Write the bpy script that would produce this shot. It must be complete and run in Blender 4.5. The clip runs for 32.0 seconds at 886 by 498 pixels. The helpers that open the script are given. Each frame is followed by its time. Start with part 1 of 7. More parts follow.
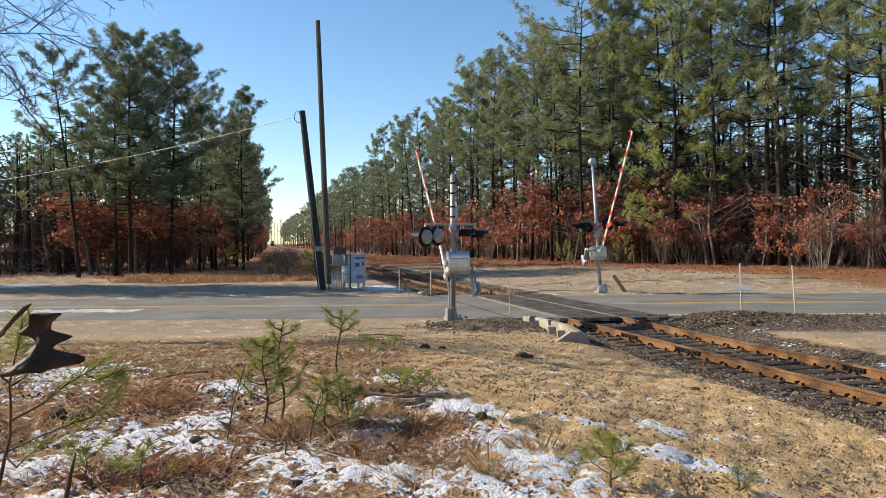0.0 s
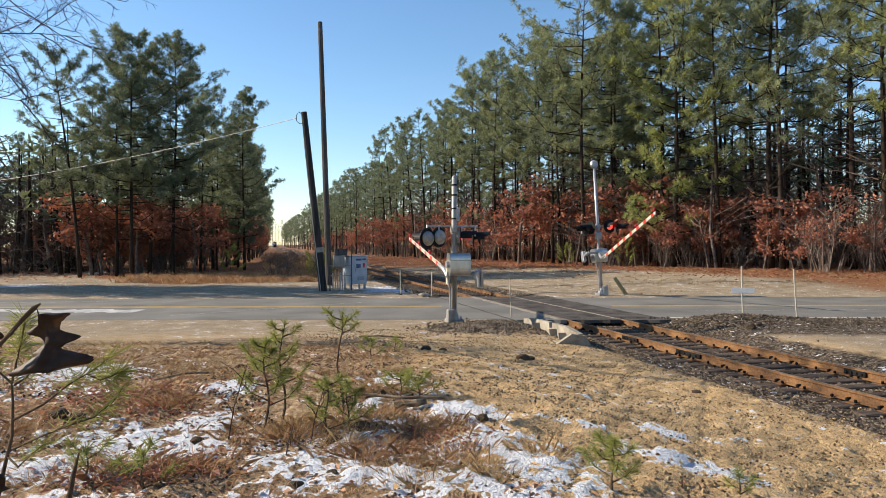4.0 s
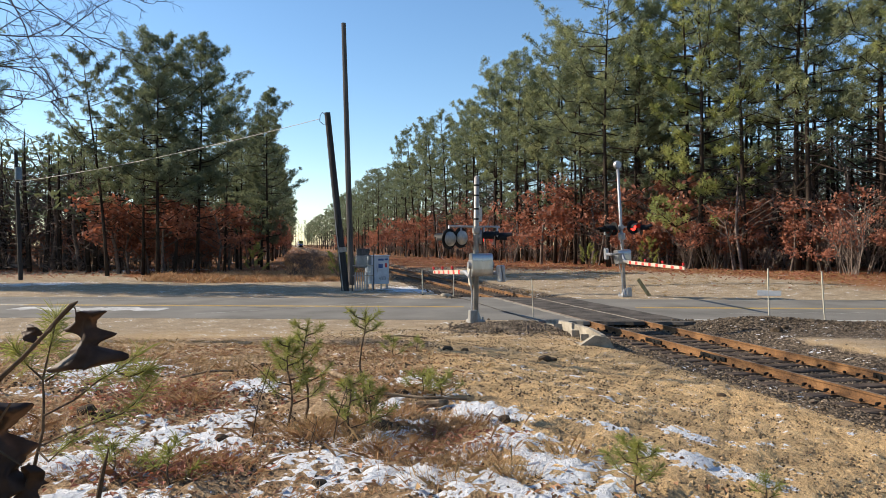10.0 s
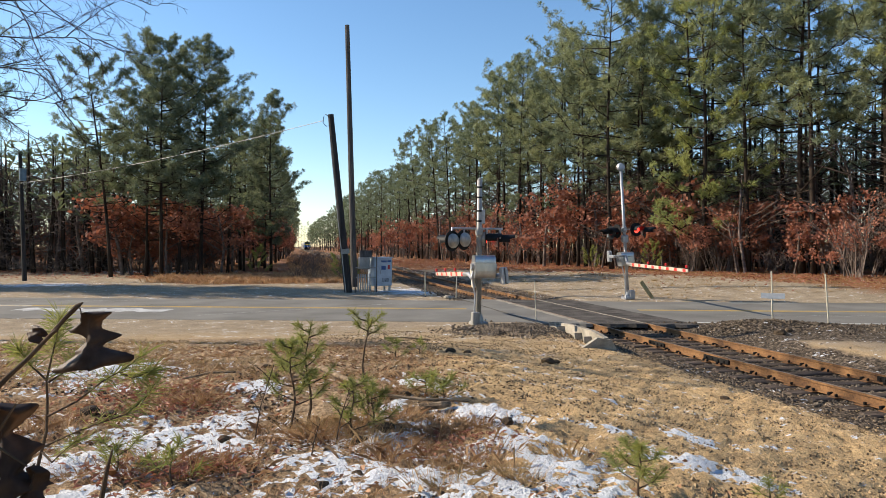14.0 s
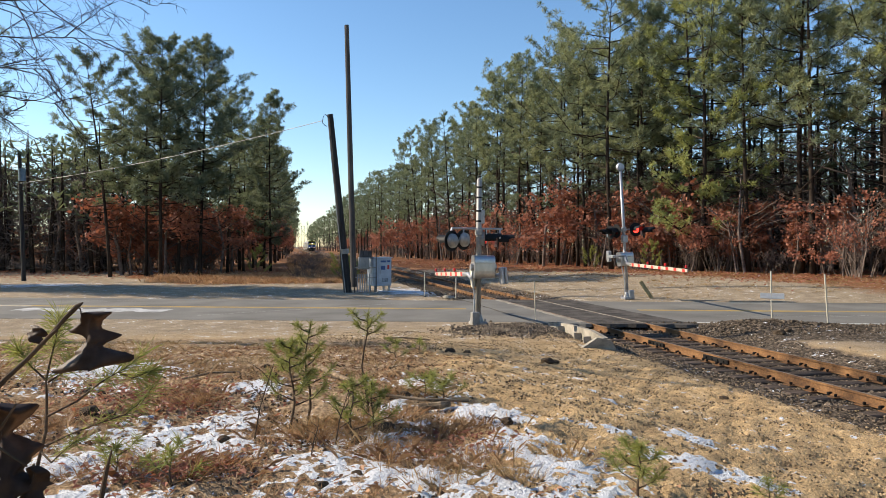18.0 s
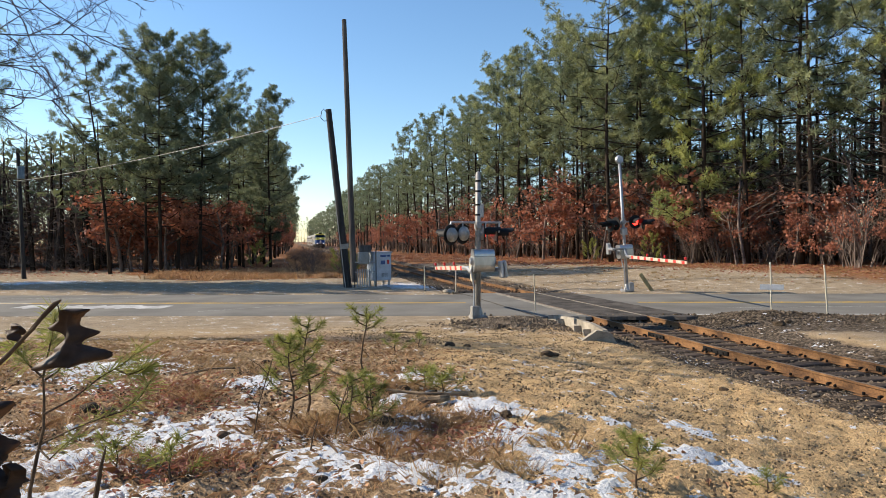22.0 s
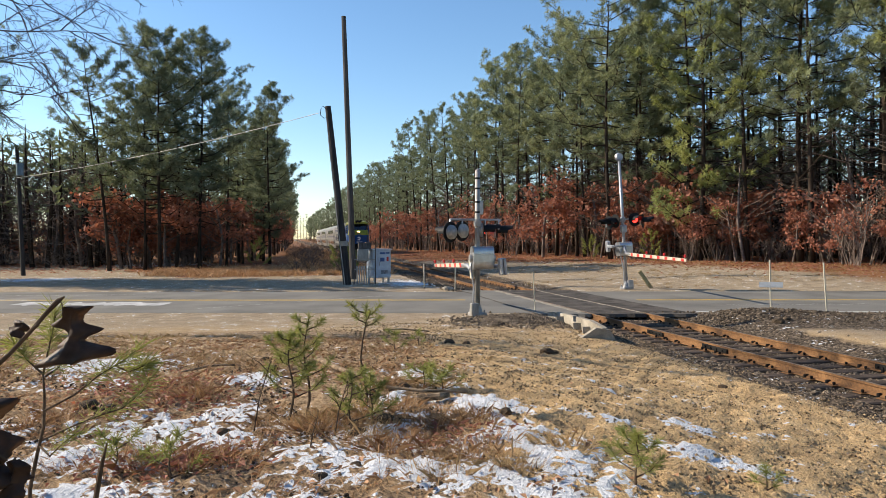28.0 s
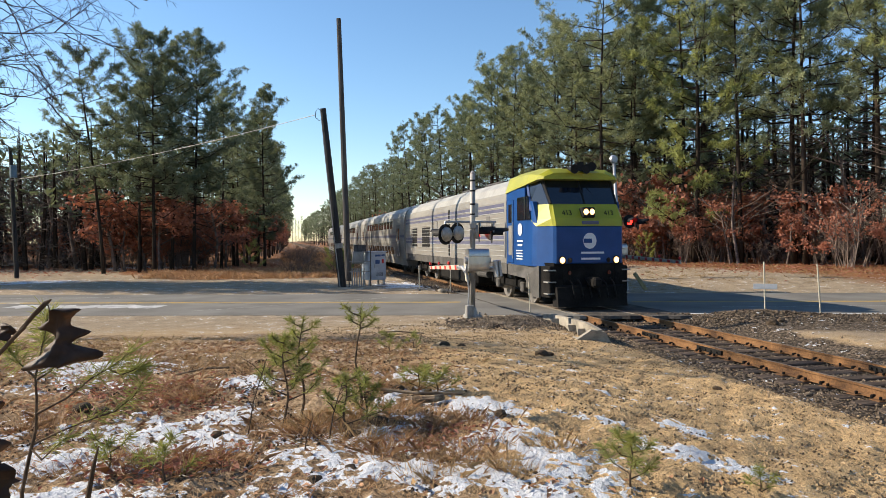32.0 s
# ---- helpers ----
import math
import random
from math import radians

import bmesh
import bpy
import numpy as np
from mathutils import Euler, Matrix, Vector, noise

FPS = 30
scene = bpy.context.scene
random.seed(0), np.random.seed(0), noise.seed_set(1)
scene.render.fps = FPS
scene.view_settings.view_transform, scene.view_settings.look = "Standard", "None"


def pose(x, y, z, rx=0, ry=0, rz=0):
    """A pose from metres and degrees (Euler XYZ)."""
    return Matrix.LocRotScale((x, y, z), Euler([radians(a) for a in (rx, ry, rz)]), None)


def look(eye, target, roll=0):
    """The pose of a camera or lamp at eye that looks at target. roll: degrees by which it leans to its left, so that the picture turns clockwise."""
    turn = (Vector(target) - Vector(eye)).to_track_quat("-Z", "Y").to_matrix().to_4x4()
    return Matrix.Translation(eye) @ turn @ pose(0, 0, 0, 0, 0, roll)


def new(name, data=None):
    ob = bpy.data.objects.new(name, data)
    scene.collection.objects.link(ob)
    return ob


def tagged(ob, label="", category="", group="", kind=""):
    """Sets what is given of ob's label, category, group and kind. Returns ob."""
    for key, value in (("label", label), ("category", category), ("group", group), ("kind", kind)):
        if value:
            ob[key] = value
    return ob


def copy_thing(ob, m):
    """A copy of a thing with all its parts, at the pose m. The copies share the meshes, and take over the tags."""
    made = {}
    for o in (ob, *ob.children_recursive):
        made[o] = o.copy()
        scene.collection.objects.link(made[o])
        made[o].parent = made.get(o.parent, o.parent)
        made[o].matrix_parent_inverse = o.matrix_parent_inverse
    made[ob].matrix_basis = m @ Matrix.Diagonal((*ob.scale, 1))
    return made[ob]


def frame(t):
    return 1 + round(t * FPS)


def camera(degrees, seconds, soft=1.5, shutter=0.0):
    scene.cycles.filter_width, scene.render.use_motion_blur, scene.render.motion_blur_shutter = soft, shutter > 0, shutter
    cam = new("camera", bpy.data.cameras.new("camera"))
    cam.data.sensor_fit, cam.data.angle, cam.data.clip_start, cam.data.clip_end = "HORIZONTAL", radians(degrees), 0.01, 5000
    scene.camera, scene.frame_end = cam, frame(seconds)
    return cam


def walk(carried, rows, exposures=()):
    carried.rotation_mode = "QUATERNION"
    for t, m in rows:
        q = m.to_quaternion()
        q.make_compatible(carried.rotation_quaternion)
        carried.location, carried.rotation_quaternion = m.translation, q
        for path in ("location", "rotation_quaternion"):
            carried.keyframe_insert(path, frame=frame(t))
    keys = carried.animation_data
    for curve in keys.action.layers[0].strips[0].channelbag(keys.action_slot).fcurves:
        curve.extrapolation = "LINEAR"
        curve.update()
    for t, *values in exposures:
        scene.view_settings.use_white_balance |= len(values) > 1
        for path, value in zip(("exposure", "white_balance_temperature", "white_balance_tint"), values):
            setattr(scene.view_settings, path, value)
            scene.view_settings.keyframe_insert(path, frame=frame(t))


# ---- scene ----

# ---- camera ----
cam = camera(65.03, 32.0, soft=0.65, shutter=0.0)
PATH = [
    (0.0, pose(0.0103, -0.0023, 2.35, 89.432, 0.489, -14.574)),
    (0.5, pose(0.0060, -0.0013, 2.35, 89.469, 0.364, -14.557)),
    (1.0, pose(0.0014, -0.0003, 2.35, 89.504, 0.164, -14.498)),
    (1.5, pose(0.0075, -0.0017, 2.35, 89.504, 0.339, -14.499)),
    (2.0, pose(0.0083, -0.0018, 2.35, 89.469, 0.375, -14.498)),
    (2.5, pose(0.0022, -0.0005, 2.35, 89.506, 0.175, -14.490)),
    (3.0, pose(0.0030, -0.0007, 2.35, 89.533, 0.209, -14.489)),
    (3.5, pose(0.0038, -0.0008, 2.35, 89.553, 0.238, -14.489)),
    (5.5, pose(0.0037, -0.0008, 2.35, 89.602, 0.206, -14.490)),
    (6.0, pose(0.0021, -0.0005, 2.35, 89.590, 0.173, -14.491)),
    (6.5, pose(-0.0005, 0.0001, 2.35, 89.579, 0.038, -14.458)),
    (7.0, pose(-0.0003, 0.0001, 2.35, 89.560, 0.016, -14.443)),
    (7.5, pose(-0.0023, 0.0005, 2.35, 89.571, -0.015, -14.424)),
    (8.0, pose(0.0008, -0.0002, 2.35, 89.537, 0.078, -14.421)),
    (8.5, pose(0.0020, -0.0004, 2.35, 89.525, 0.045, -14.383)),
    (9.0, pose(0.0006, -0.0001, 2.35, 89.562, 0.148, -14.335)),
    (9.5, pose(-0.0019, 0.0004, 2.35, 89.595, 0.159, -13.247)),
    (10.0, pose(-0.0037, 0.0008, 2.35, 89.607, -0.003, -12.686)),
    (10.5, pose(-0.0066, 0.0015, 2.35, 89.635, -0.137, -12.559)),
    (11.0, pose(-0.0025, 0.0006, 2.35, 89.684, 0.018, -12.477)),
    (11.5, pose(-0.0034, 0.0008, 2.35, 89.681, -0.085, -12.429)),
    (12.0, pose(-0.0037, 0.0008, 2.35, 89.750, -0.039, -12.393)),
    (12.5, pose(-0.0045, 0.0010, 2.35, 89.759, -0.080, -12.395)),
    (13.0, pose(-0.0023, 0.0005, 2.35, 89.754, 0.024, -12.406)),
    (13.5, pose(-0.0026, 0.0006, 2.35, 89.748, -0.009, -12.421)),
    (14.0, pose(-0.0053, 0.0012, 2.35, 89.767, -0.131, -12.448)),
    (14.5, pose(-0.0037, 0.0008, 2.35, 89.761, -0.071, -12.446)),
    (16.5, pose(-0.0023, 0.0005, 2.35, 89.815, -0.035, -12.511)),
    (17.0, pose(-0.0050, 0.0011, 2.35, 89.804, -0.098, -12.482)),
    (17.5, pose(-0.0034, 0.0008, 2.35, 89.759, -0.088, -12.482)),
    (18.0, pose(-0.0058, 0.0013, 2.35, 89.769, -0.125, -12.489)),
    (18.5, pose(-0.0023, 0.0005, 2.35, 89.748, -0.065, -12.511)),
    (19.0, pose(-0.0016, 0.0004, 2.35, 89.742, 0.030, -12.522)),
    (19.5, pose(-0.0000, 0.0000, 2.35, 89.682, 0.003, -12.515)),
    (20.0, pose(0.0000, -0.0000, 2.35, 89.627, 0.000, -12.514)),
    (20.5, pose(0.0044, -0.0010, 2.35, 89.564, 0.170, -12.529)),
    (21.0, pose(0.0059, -0.0013, 2.35, 89.495, 0.177, -12.528)),
    (21.5, pose(0.0095, -0.0021, 2.35, 89.410, 0.318, -12.493)),
    (22.0, pose(0.0134, -0.0030, 2.35, 89.281, 0.377, -12.491)),
    (22.5, pose(0.0165, -0.0037, 2.35, 89.191, 0.532, -12.499)),
    (23.0, pose(0.0137, -0.0030, 2.35, 89.130, 0.447, -12.480)),
    (23.5, pose(0.0130, -0.0029, 2.35, 89.066, 0.343, -12.475)),
    (24.0, pose(0.0127, -0.0028, 2.35, 89.077, 0.407, -12.501)),
    (24.5, pose(0.0123, -0.0027, 2.35, 89.065, 0.421, -12.537)),
    (25.0, pose(0.0123, -0.0027, 2.35, 89.012, 0.388, -12.537)),
    (25.5, pose(0.0111, -0.0025, 2.35, 89.003, 0.339, -12.509)),
    (27.5, pose(0.0122, -0.0027, 2.35, 88.998, 0.356, -12.538)),
    (28.0, pose(0.0099, -0.0022, 2.35, 89.054, 0.315, -12.540)),
    (28.5, pose(0.0092, -0.0020, 2.35, 89.068, 0.351, -12.539)),
    (29.0, pose(0.0121, -0.0027, 2.35, 89.068, 0.351, -12.539)),
    (29.5, pose(0.0143, -0.0032, 2.35, 89.067, 0.485, -12.556)),
    (30.0, pose(0.0108, -0.0024, 2.35, 89.115, 0.391, -12.590)),
    (30.5, pose(0.0046, -0.0010, 2.35, 89.155, 0.133, -12.590)),
    (31.0, pose(0.0079, -0.0018, 2.35, 89.208, 0.260, -12.625)),
    (31.5, pose(0.0130, -0.0029, 2.35, 89.246, 0.538, -12.649)),
    (32.0, pose(0.0158, -0.0035, 2.35, 89.233, 0.365, -12.925)),
]
K = 0.91   # the plan below is drawn a tenth too large: this brings it to true size


def true_size(m):
    """A pose of the plan at true size."""
    m = m.copy()
    m.translation *= K
    return m


walk(cam, [(t, true_size(m)) for t, m in PATH])

# ---- world and sun ----
SUN = Vector((-0.915 * 0.875, 0.403 * 0.875, 0.484)).normalized()
world = bpy.data.worlds.new("sky")
scene.world = world
world.use_nodes = True
wt = world.node_tree
sky = wt.nodes.new("ShaderNodeTexSky")
sky.sky_type = "NISHITA"
sky.sun_disc = False
sky.sun_elevation = radians(29)
sky.sun_rotation = math.atan2(SUN.x, SUN.y)
sky.altitude = 0
sky.air_density = 1.0
sky.dust_density = 0.15
sky.ozone_density = 2.5
wt.nodes["Background"].inputs["Strength"].default_value = 0.115
rich = wt.nodes.new("ShaderNodeHueSaturation")
rich.inputs["Saturation"].default_value = 1.12
wt.links.new(sky.outputs[0], rich.inputs["Color"])
wt.links.new(rich.outputs[0], wt.nodes["Background"].inputs["Color"])
lamp = bpy.data.lights.new("sun", "SUN")
lamp.energy, lamp.angle, lamp.color = 5.0, radians(0.55), (1.0, 0.86, 0.68)
sun = new("sun", lamp)
sun.matrix_world = look(SUN * 50, (0, 0, 0))
scene.view_settings.exposure = 0.73


# ---- materials ----
DEEP = 0.86   # how deep all the base colours are


def deep(c):
    return (*(DEEP * v for v in c), 1)


def mat(name, a, b, rough=0.8, scale=4.0, bump=0.3, metal=0.0, fine=40.0, dist=0.02, rand=0.0, c=None, stretch=(1, 1, 1), spec=0.4, wear=None):
    """Noise mix of two colours at two scales, with relief; rand varies the value from object to object."""
    m = bpy.data.materials.new(name)
    m.use_nodes = True
    nt = m.node_tree
    bs = nt.nodes["Principled BSDF"]
    tc = nt.nodes.new("ShaderNodeTexCoord")
    mp = nt.nodes.new("ShaderNodeMapping")
    mp.inputs["Scale"].default_value = stretch
    nt.links.new(tc.outputs["Object"], mp.inputs[0])
    n1 = nt.nodes.new("ShaderNodeTexNoise")
    n1.inputs["Scale"].default_value = scale
    n1.inputs["Detail"].default_value = 6
    n2 = nt.nodes.new("ShaderNodeTexNoise")
    n2.inputs["Scale"].default_value = fine
    n2.inputs["Detail"].default_value = 4
    for n in (n1, n2):
        nt.links.new(mp.outputs[0], n.inputs["Vector"])
    ad = nt.nodes.new("ShaderNodeMath")
    ad.operation = "MULTIPLY_ADD"
    ad.inputs[1].default_value = 0.45
    nt.links.new(n2.outputs[0], ad.inputs[0])
    nt.links.new(n1.outputs[0], ad.inputs[2])
    cr = nt.nodes.new("ShaderNodeValToRGB")
    cr.color_ramp.elements[0].position, cr.color_ramp.elements[1].position = 0.52, 0.92
    cr.color_ramp.elements[0].color, cr.color_ramp.elements[1].color = deep(a), deep(b)
    if c:
        e = cr.color_ramp.elements.new(0.74)
        e.color = deep(c)
    nt.links.new(ad.outputs[0], cr.inputs[0])
    col = cr.outputs[0]
    if rand:
        oi = nt.nodes.new("ShaderNodeObjectInfo")
        gi = nt.nodes.new("ShaderNodeNewGeometry")
        av = nt.nodes.new("ShaderNodeMath")
        av.operation = "ADD"
        nt.links.new(oi.outputs["Random"], av.inputs[0])
        nt.links.new(gi.outputs["Random Per Island"], av.inputs[1])
        mr = nt.nodes.new("ShaderNodeMapRange")
        mr.inputs["From Max"].default_value = 2.0
        mr.inputs["To Min"].default_value, mr.inputs["To Max"].default_value = 1 - rand, 1 + rand
        nt.links.new(av.outputs[0], mr.inputs[0])
        hs = nt.nodes.new("ShaderNodeHueSaturation")
        nt.links.new(mr.outputs[0], hs.inputs["Value"])
        nt.links.new(col, hs.inputs["Color"])
        col = hs.outputs[0]
    nt.links.new(col, bs.inputs["Base Color"])
    bs.inputs["Roughness"].default_value = rough
    bs.inputs["Metallic"].default_value = metal
    bs.inputs["Specular IOR Level"].default_value = spec
    if bump:
        bp = nt.nodes.new("ShaderNodeBump")
        bp.inputs["Strength"].default_value = bump
        bp.inputs["Distance"].default_value = dist
        nt.links.new(ad.outputs[0], bp.inputs["Height"])
        nt.links.new(bp.outputs[0], bs.inputs["Normal"])
    return m


def glow(name, col, strength, base=(0.05, 0.05, 0.05)):
    m = bpy.data.materials.new(name)
    m.use_nodes = True
    bs = m.node_tree.nodes["Principled BSDF"]
    bs.inputs["Base Color"].default_value = (*base, 1)
    bs.inputs["Emission Color"].default_value = (*col, 1)
    bs.inputs["Emission Strength"].default_value = strength
    bs.inputs["Roughness"].default_value = 0.3
    return m


def leafmat(name, a, b, rand, through_col, amount=0.35, scale=0.35):
    """Leaf: diffuse plus light through the blade."""
    m = mat(name, a, b, 0.6, scale, 0.0, 0.0, 2.0, rand=rand, spec=0.25)
    nt = m.node_tree
    bs = nt.nodes["Principled BSDF"]
    tr = nt.nodes.new("ShaderNodeBsdfTranslucent")
    tr.inputs[0].default_value = deep(through_col)
    mx = nt.nodes.new("ShaderNodeMixShader")
    mx.inputs[0].default_value = amount
    nt.links.new(bs.outputs[0], mx.inputs[1])
    nt.links.new(tr.outputs[0], mx.inputs[2])
    nt.links.new(mx.outputs[0], nt.nodes["Material Output"].inputs[0])
    return m


M_BARK = mat("pine_bark", (0.015, 0.012, 0.01), (0.066, 0.049, 0.038), 0.95, 1.2, 0.9, fine=14, dist=0.05, rand=0.2, stretch=(3, 3, 0.6), spec=0.1)
M_TWIG = mat("bare_twig", (0.07, 0.056, 0.048), (0.24, 0.19, 0.165), 0.9, 3, 0.3, fine=20, rand=0.25, spec=0.1)
M_TWIG_DARK = mat("dark_bare_twig", (0.022, 0.017, 0.015), (0.075, 0.058, 0.048), 0.9, 3, 0.3, fine=20, rand=0.2, spec=0.1)
M_NEEDLE = leafmat("pine_needles", (0.062, 0.093, 0.066), (0.23, 0.26, 0.16), 0.5, (0.24, 0.275, 0.13), 0.31)
# sunlight on the low boughs is put into this yellower needle colour
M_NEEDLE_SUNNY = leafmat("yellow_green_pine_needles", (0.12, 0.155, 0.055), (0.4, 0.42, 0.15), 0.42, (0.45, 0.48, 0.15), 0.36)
# halfway tone: some sunlight at the wood's edge is coloured into the needles
M_NEEDLE_OLIVE = leafmat("olive_pine_needles", (0.1, 0.13, 0.075), (0.36, 0.38, 0.2), 0.5, (0.36, 0.39, 0.17), 0.36)
# brighter copy of the needles, to make the right-hand rows look lit
M_NEEDLE_LIT = leafmat("green_pine_needles", (0.085, 0.12, 0.08), (0.3, 0.335, 0.2), 0.5, (0.3, 0.34, 0.17), 0.34)
M_NEEDLE_NEAR = leafmat("young_pine_needles", (0.14, 0.17, 0.04), (0.36, 0.37, 0.12), 0.45, (0.38, 0.39, 0.1), 0.35, 6)
M_OAK = leafmat("russet_oak_leaves", (0.17, 0.066, 0.048), (0.5, 0.225, 0.145), 0.6, (0.45, 0.16, 0.085), 0.3)
M_LITTER = leafmat("fallen_leaves", (0.18, 0.085, 0.042), (0.5, 0.28, 0.15), 0.45, (0.3, 0.13, 0.05), 0.15)
M_DRYGRASS = leafmat("dry_grass", (0.28, 0.18, 0.085), (0.55, 0.39, 0.2), 0.35, (0.5, 0.34, 0.15), 0.25, 2)
M_REDGRASS = leafmat("rusty_dead_grass", (0.2, 0.11, 0.056), (0.64, 0.42, 0.23), 0.55, (0.5, 0.28, 0.12), 0.25, 2)
M_ASPHALT = mat("worn_asphalt", (0.13, 0.124, 0.11), (0.225, 0.215, 0.19), 0.9, 0.5, 0.35, fine=70, dist=0.006, spec=0.3)
M_PATCH = mat("dark_asphalt", (0.03, 0.028, 0.026), (0.14, 0.125, 0.11), 0.95, 1.5, 0.9, fine=26, dist=0.03, spec=0.15)
M_YELLOW = mat("worn_yellow_paint", (0.3, 0.22, 0.09), (0.6, 0.38, 0.06), 0.8, 1.5, 0.2, fine=18)
M_WHITE_LINE = mat("worn_white_paint", (0.3, 0.29, 0.27), (0.7, 0.69, 0.66), 0.8, 2.5, 0.2, fine=25)
M_RUST = mat("rusty_rail", (0.06, 0.032, 0.017), (0.29, 0.155, 0.066), 0.8, 1.5, 0.3, fine=30, dist=0.004, c=(0.17, 0.088, 0.038), spec=0.25)
M_RAILTOP = mat("worn_rail_head", (0.24, 0.17, 0.12), (0.5, 0.39, 0.29), 0.45, 2, 0.1, 0.6, fine=30, dist=0.002)
M_TIE = mat("weathered_tie", (0.035, 0.028, 0.023), (0.13, 0.1, 0.08), 0.95, 2.5, 0.8, fine=30, dist=0.015, rand=0.3, stretch=(0.5, 5, 5), spec=0.1)
M_STONE = mat("ballast_stone", (0.04, 0.032, 0.025), (0.26, 0.205, 0.15), 0.95, 3, 0.3, fine=30, rand=0.5, spec=0.1)
M_GALV = mat("aluminium_paint", (0.3, 0.31, 0.33), (0.48, 0.49, 0.51), 0.4, 3, 0.15, 0.5, fine=25, dist=0.003)
M_GALV_OLD = mat("weathered_galvanised_steel", (0.25, 0.245, 0.23), (0.46, 0.445, 0.42), 0.6, 4, 0.2, 0.4, fine=25, dist=0.003, stretch=(1, 1, 0.3))
M_BLACK = mat("black_enamel", (0.006, 0.006, 0.007), (0.016, 0.016, 0.017), 0.6, 5, 0.05, spec=0.2)
M_SHINY = mat("bare_aluminium", (0.5, 0.51, 0.52), (0.7, 0.71, 0.72), 0.32, 2, 0.12, 0.85, fine=14, dist=0.006, stretch=(1, 1, 0.4))
M_CONC = mat("pale_concrete", (0.2, 0.18, 0.145), (0.43, 0.39, 0.32), 0.9, 3, 0.5, fine=40, dist=0.006, spec=0.2)
M_POLE = mat("weathered_pole", (0.045, 0.042, 0.04), (0.14, 0.127, 0.118), 0.95, 1.5, 0.6, fine=20, dist=0.02, stretch=(6, 6, 0.35), spec=0.1)
M_POLE_DARK = mat("creosoted_pole", (0.012, 0.012, 0.014), (0.05, 0.047, 0.046), 0.75, 1.5, 0.5, fine=20, dist=0.02, stretch=(6, 6, 0.35), spec=0.3)
M_CABINET = mat("cabinet_paint", (0.42, 0.45, 0.5), (0.58, 0.62, 0.68), 0.5, 2.5, 0.05, 0.1, fine=20)
M_RED = mat("red_reflective_tape", (0.5, 0.02, 0.015), (0.65, 0.04, 0.03), 0.5, 8, 0.0)
M_ARMWHITE = mat("gate_arm_white", (0.45, 0.42, 0.33), (0.62, 0.58, 0.47), 0.6, 4, 0.05)
M_WOOD = mat("raw_lumber", (0.24, 0.2, 0.1), (0.42, 0.36, 0.2), 0.9, 2, 0.3, fine=30, stretch=(6, 6, 0.6))


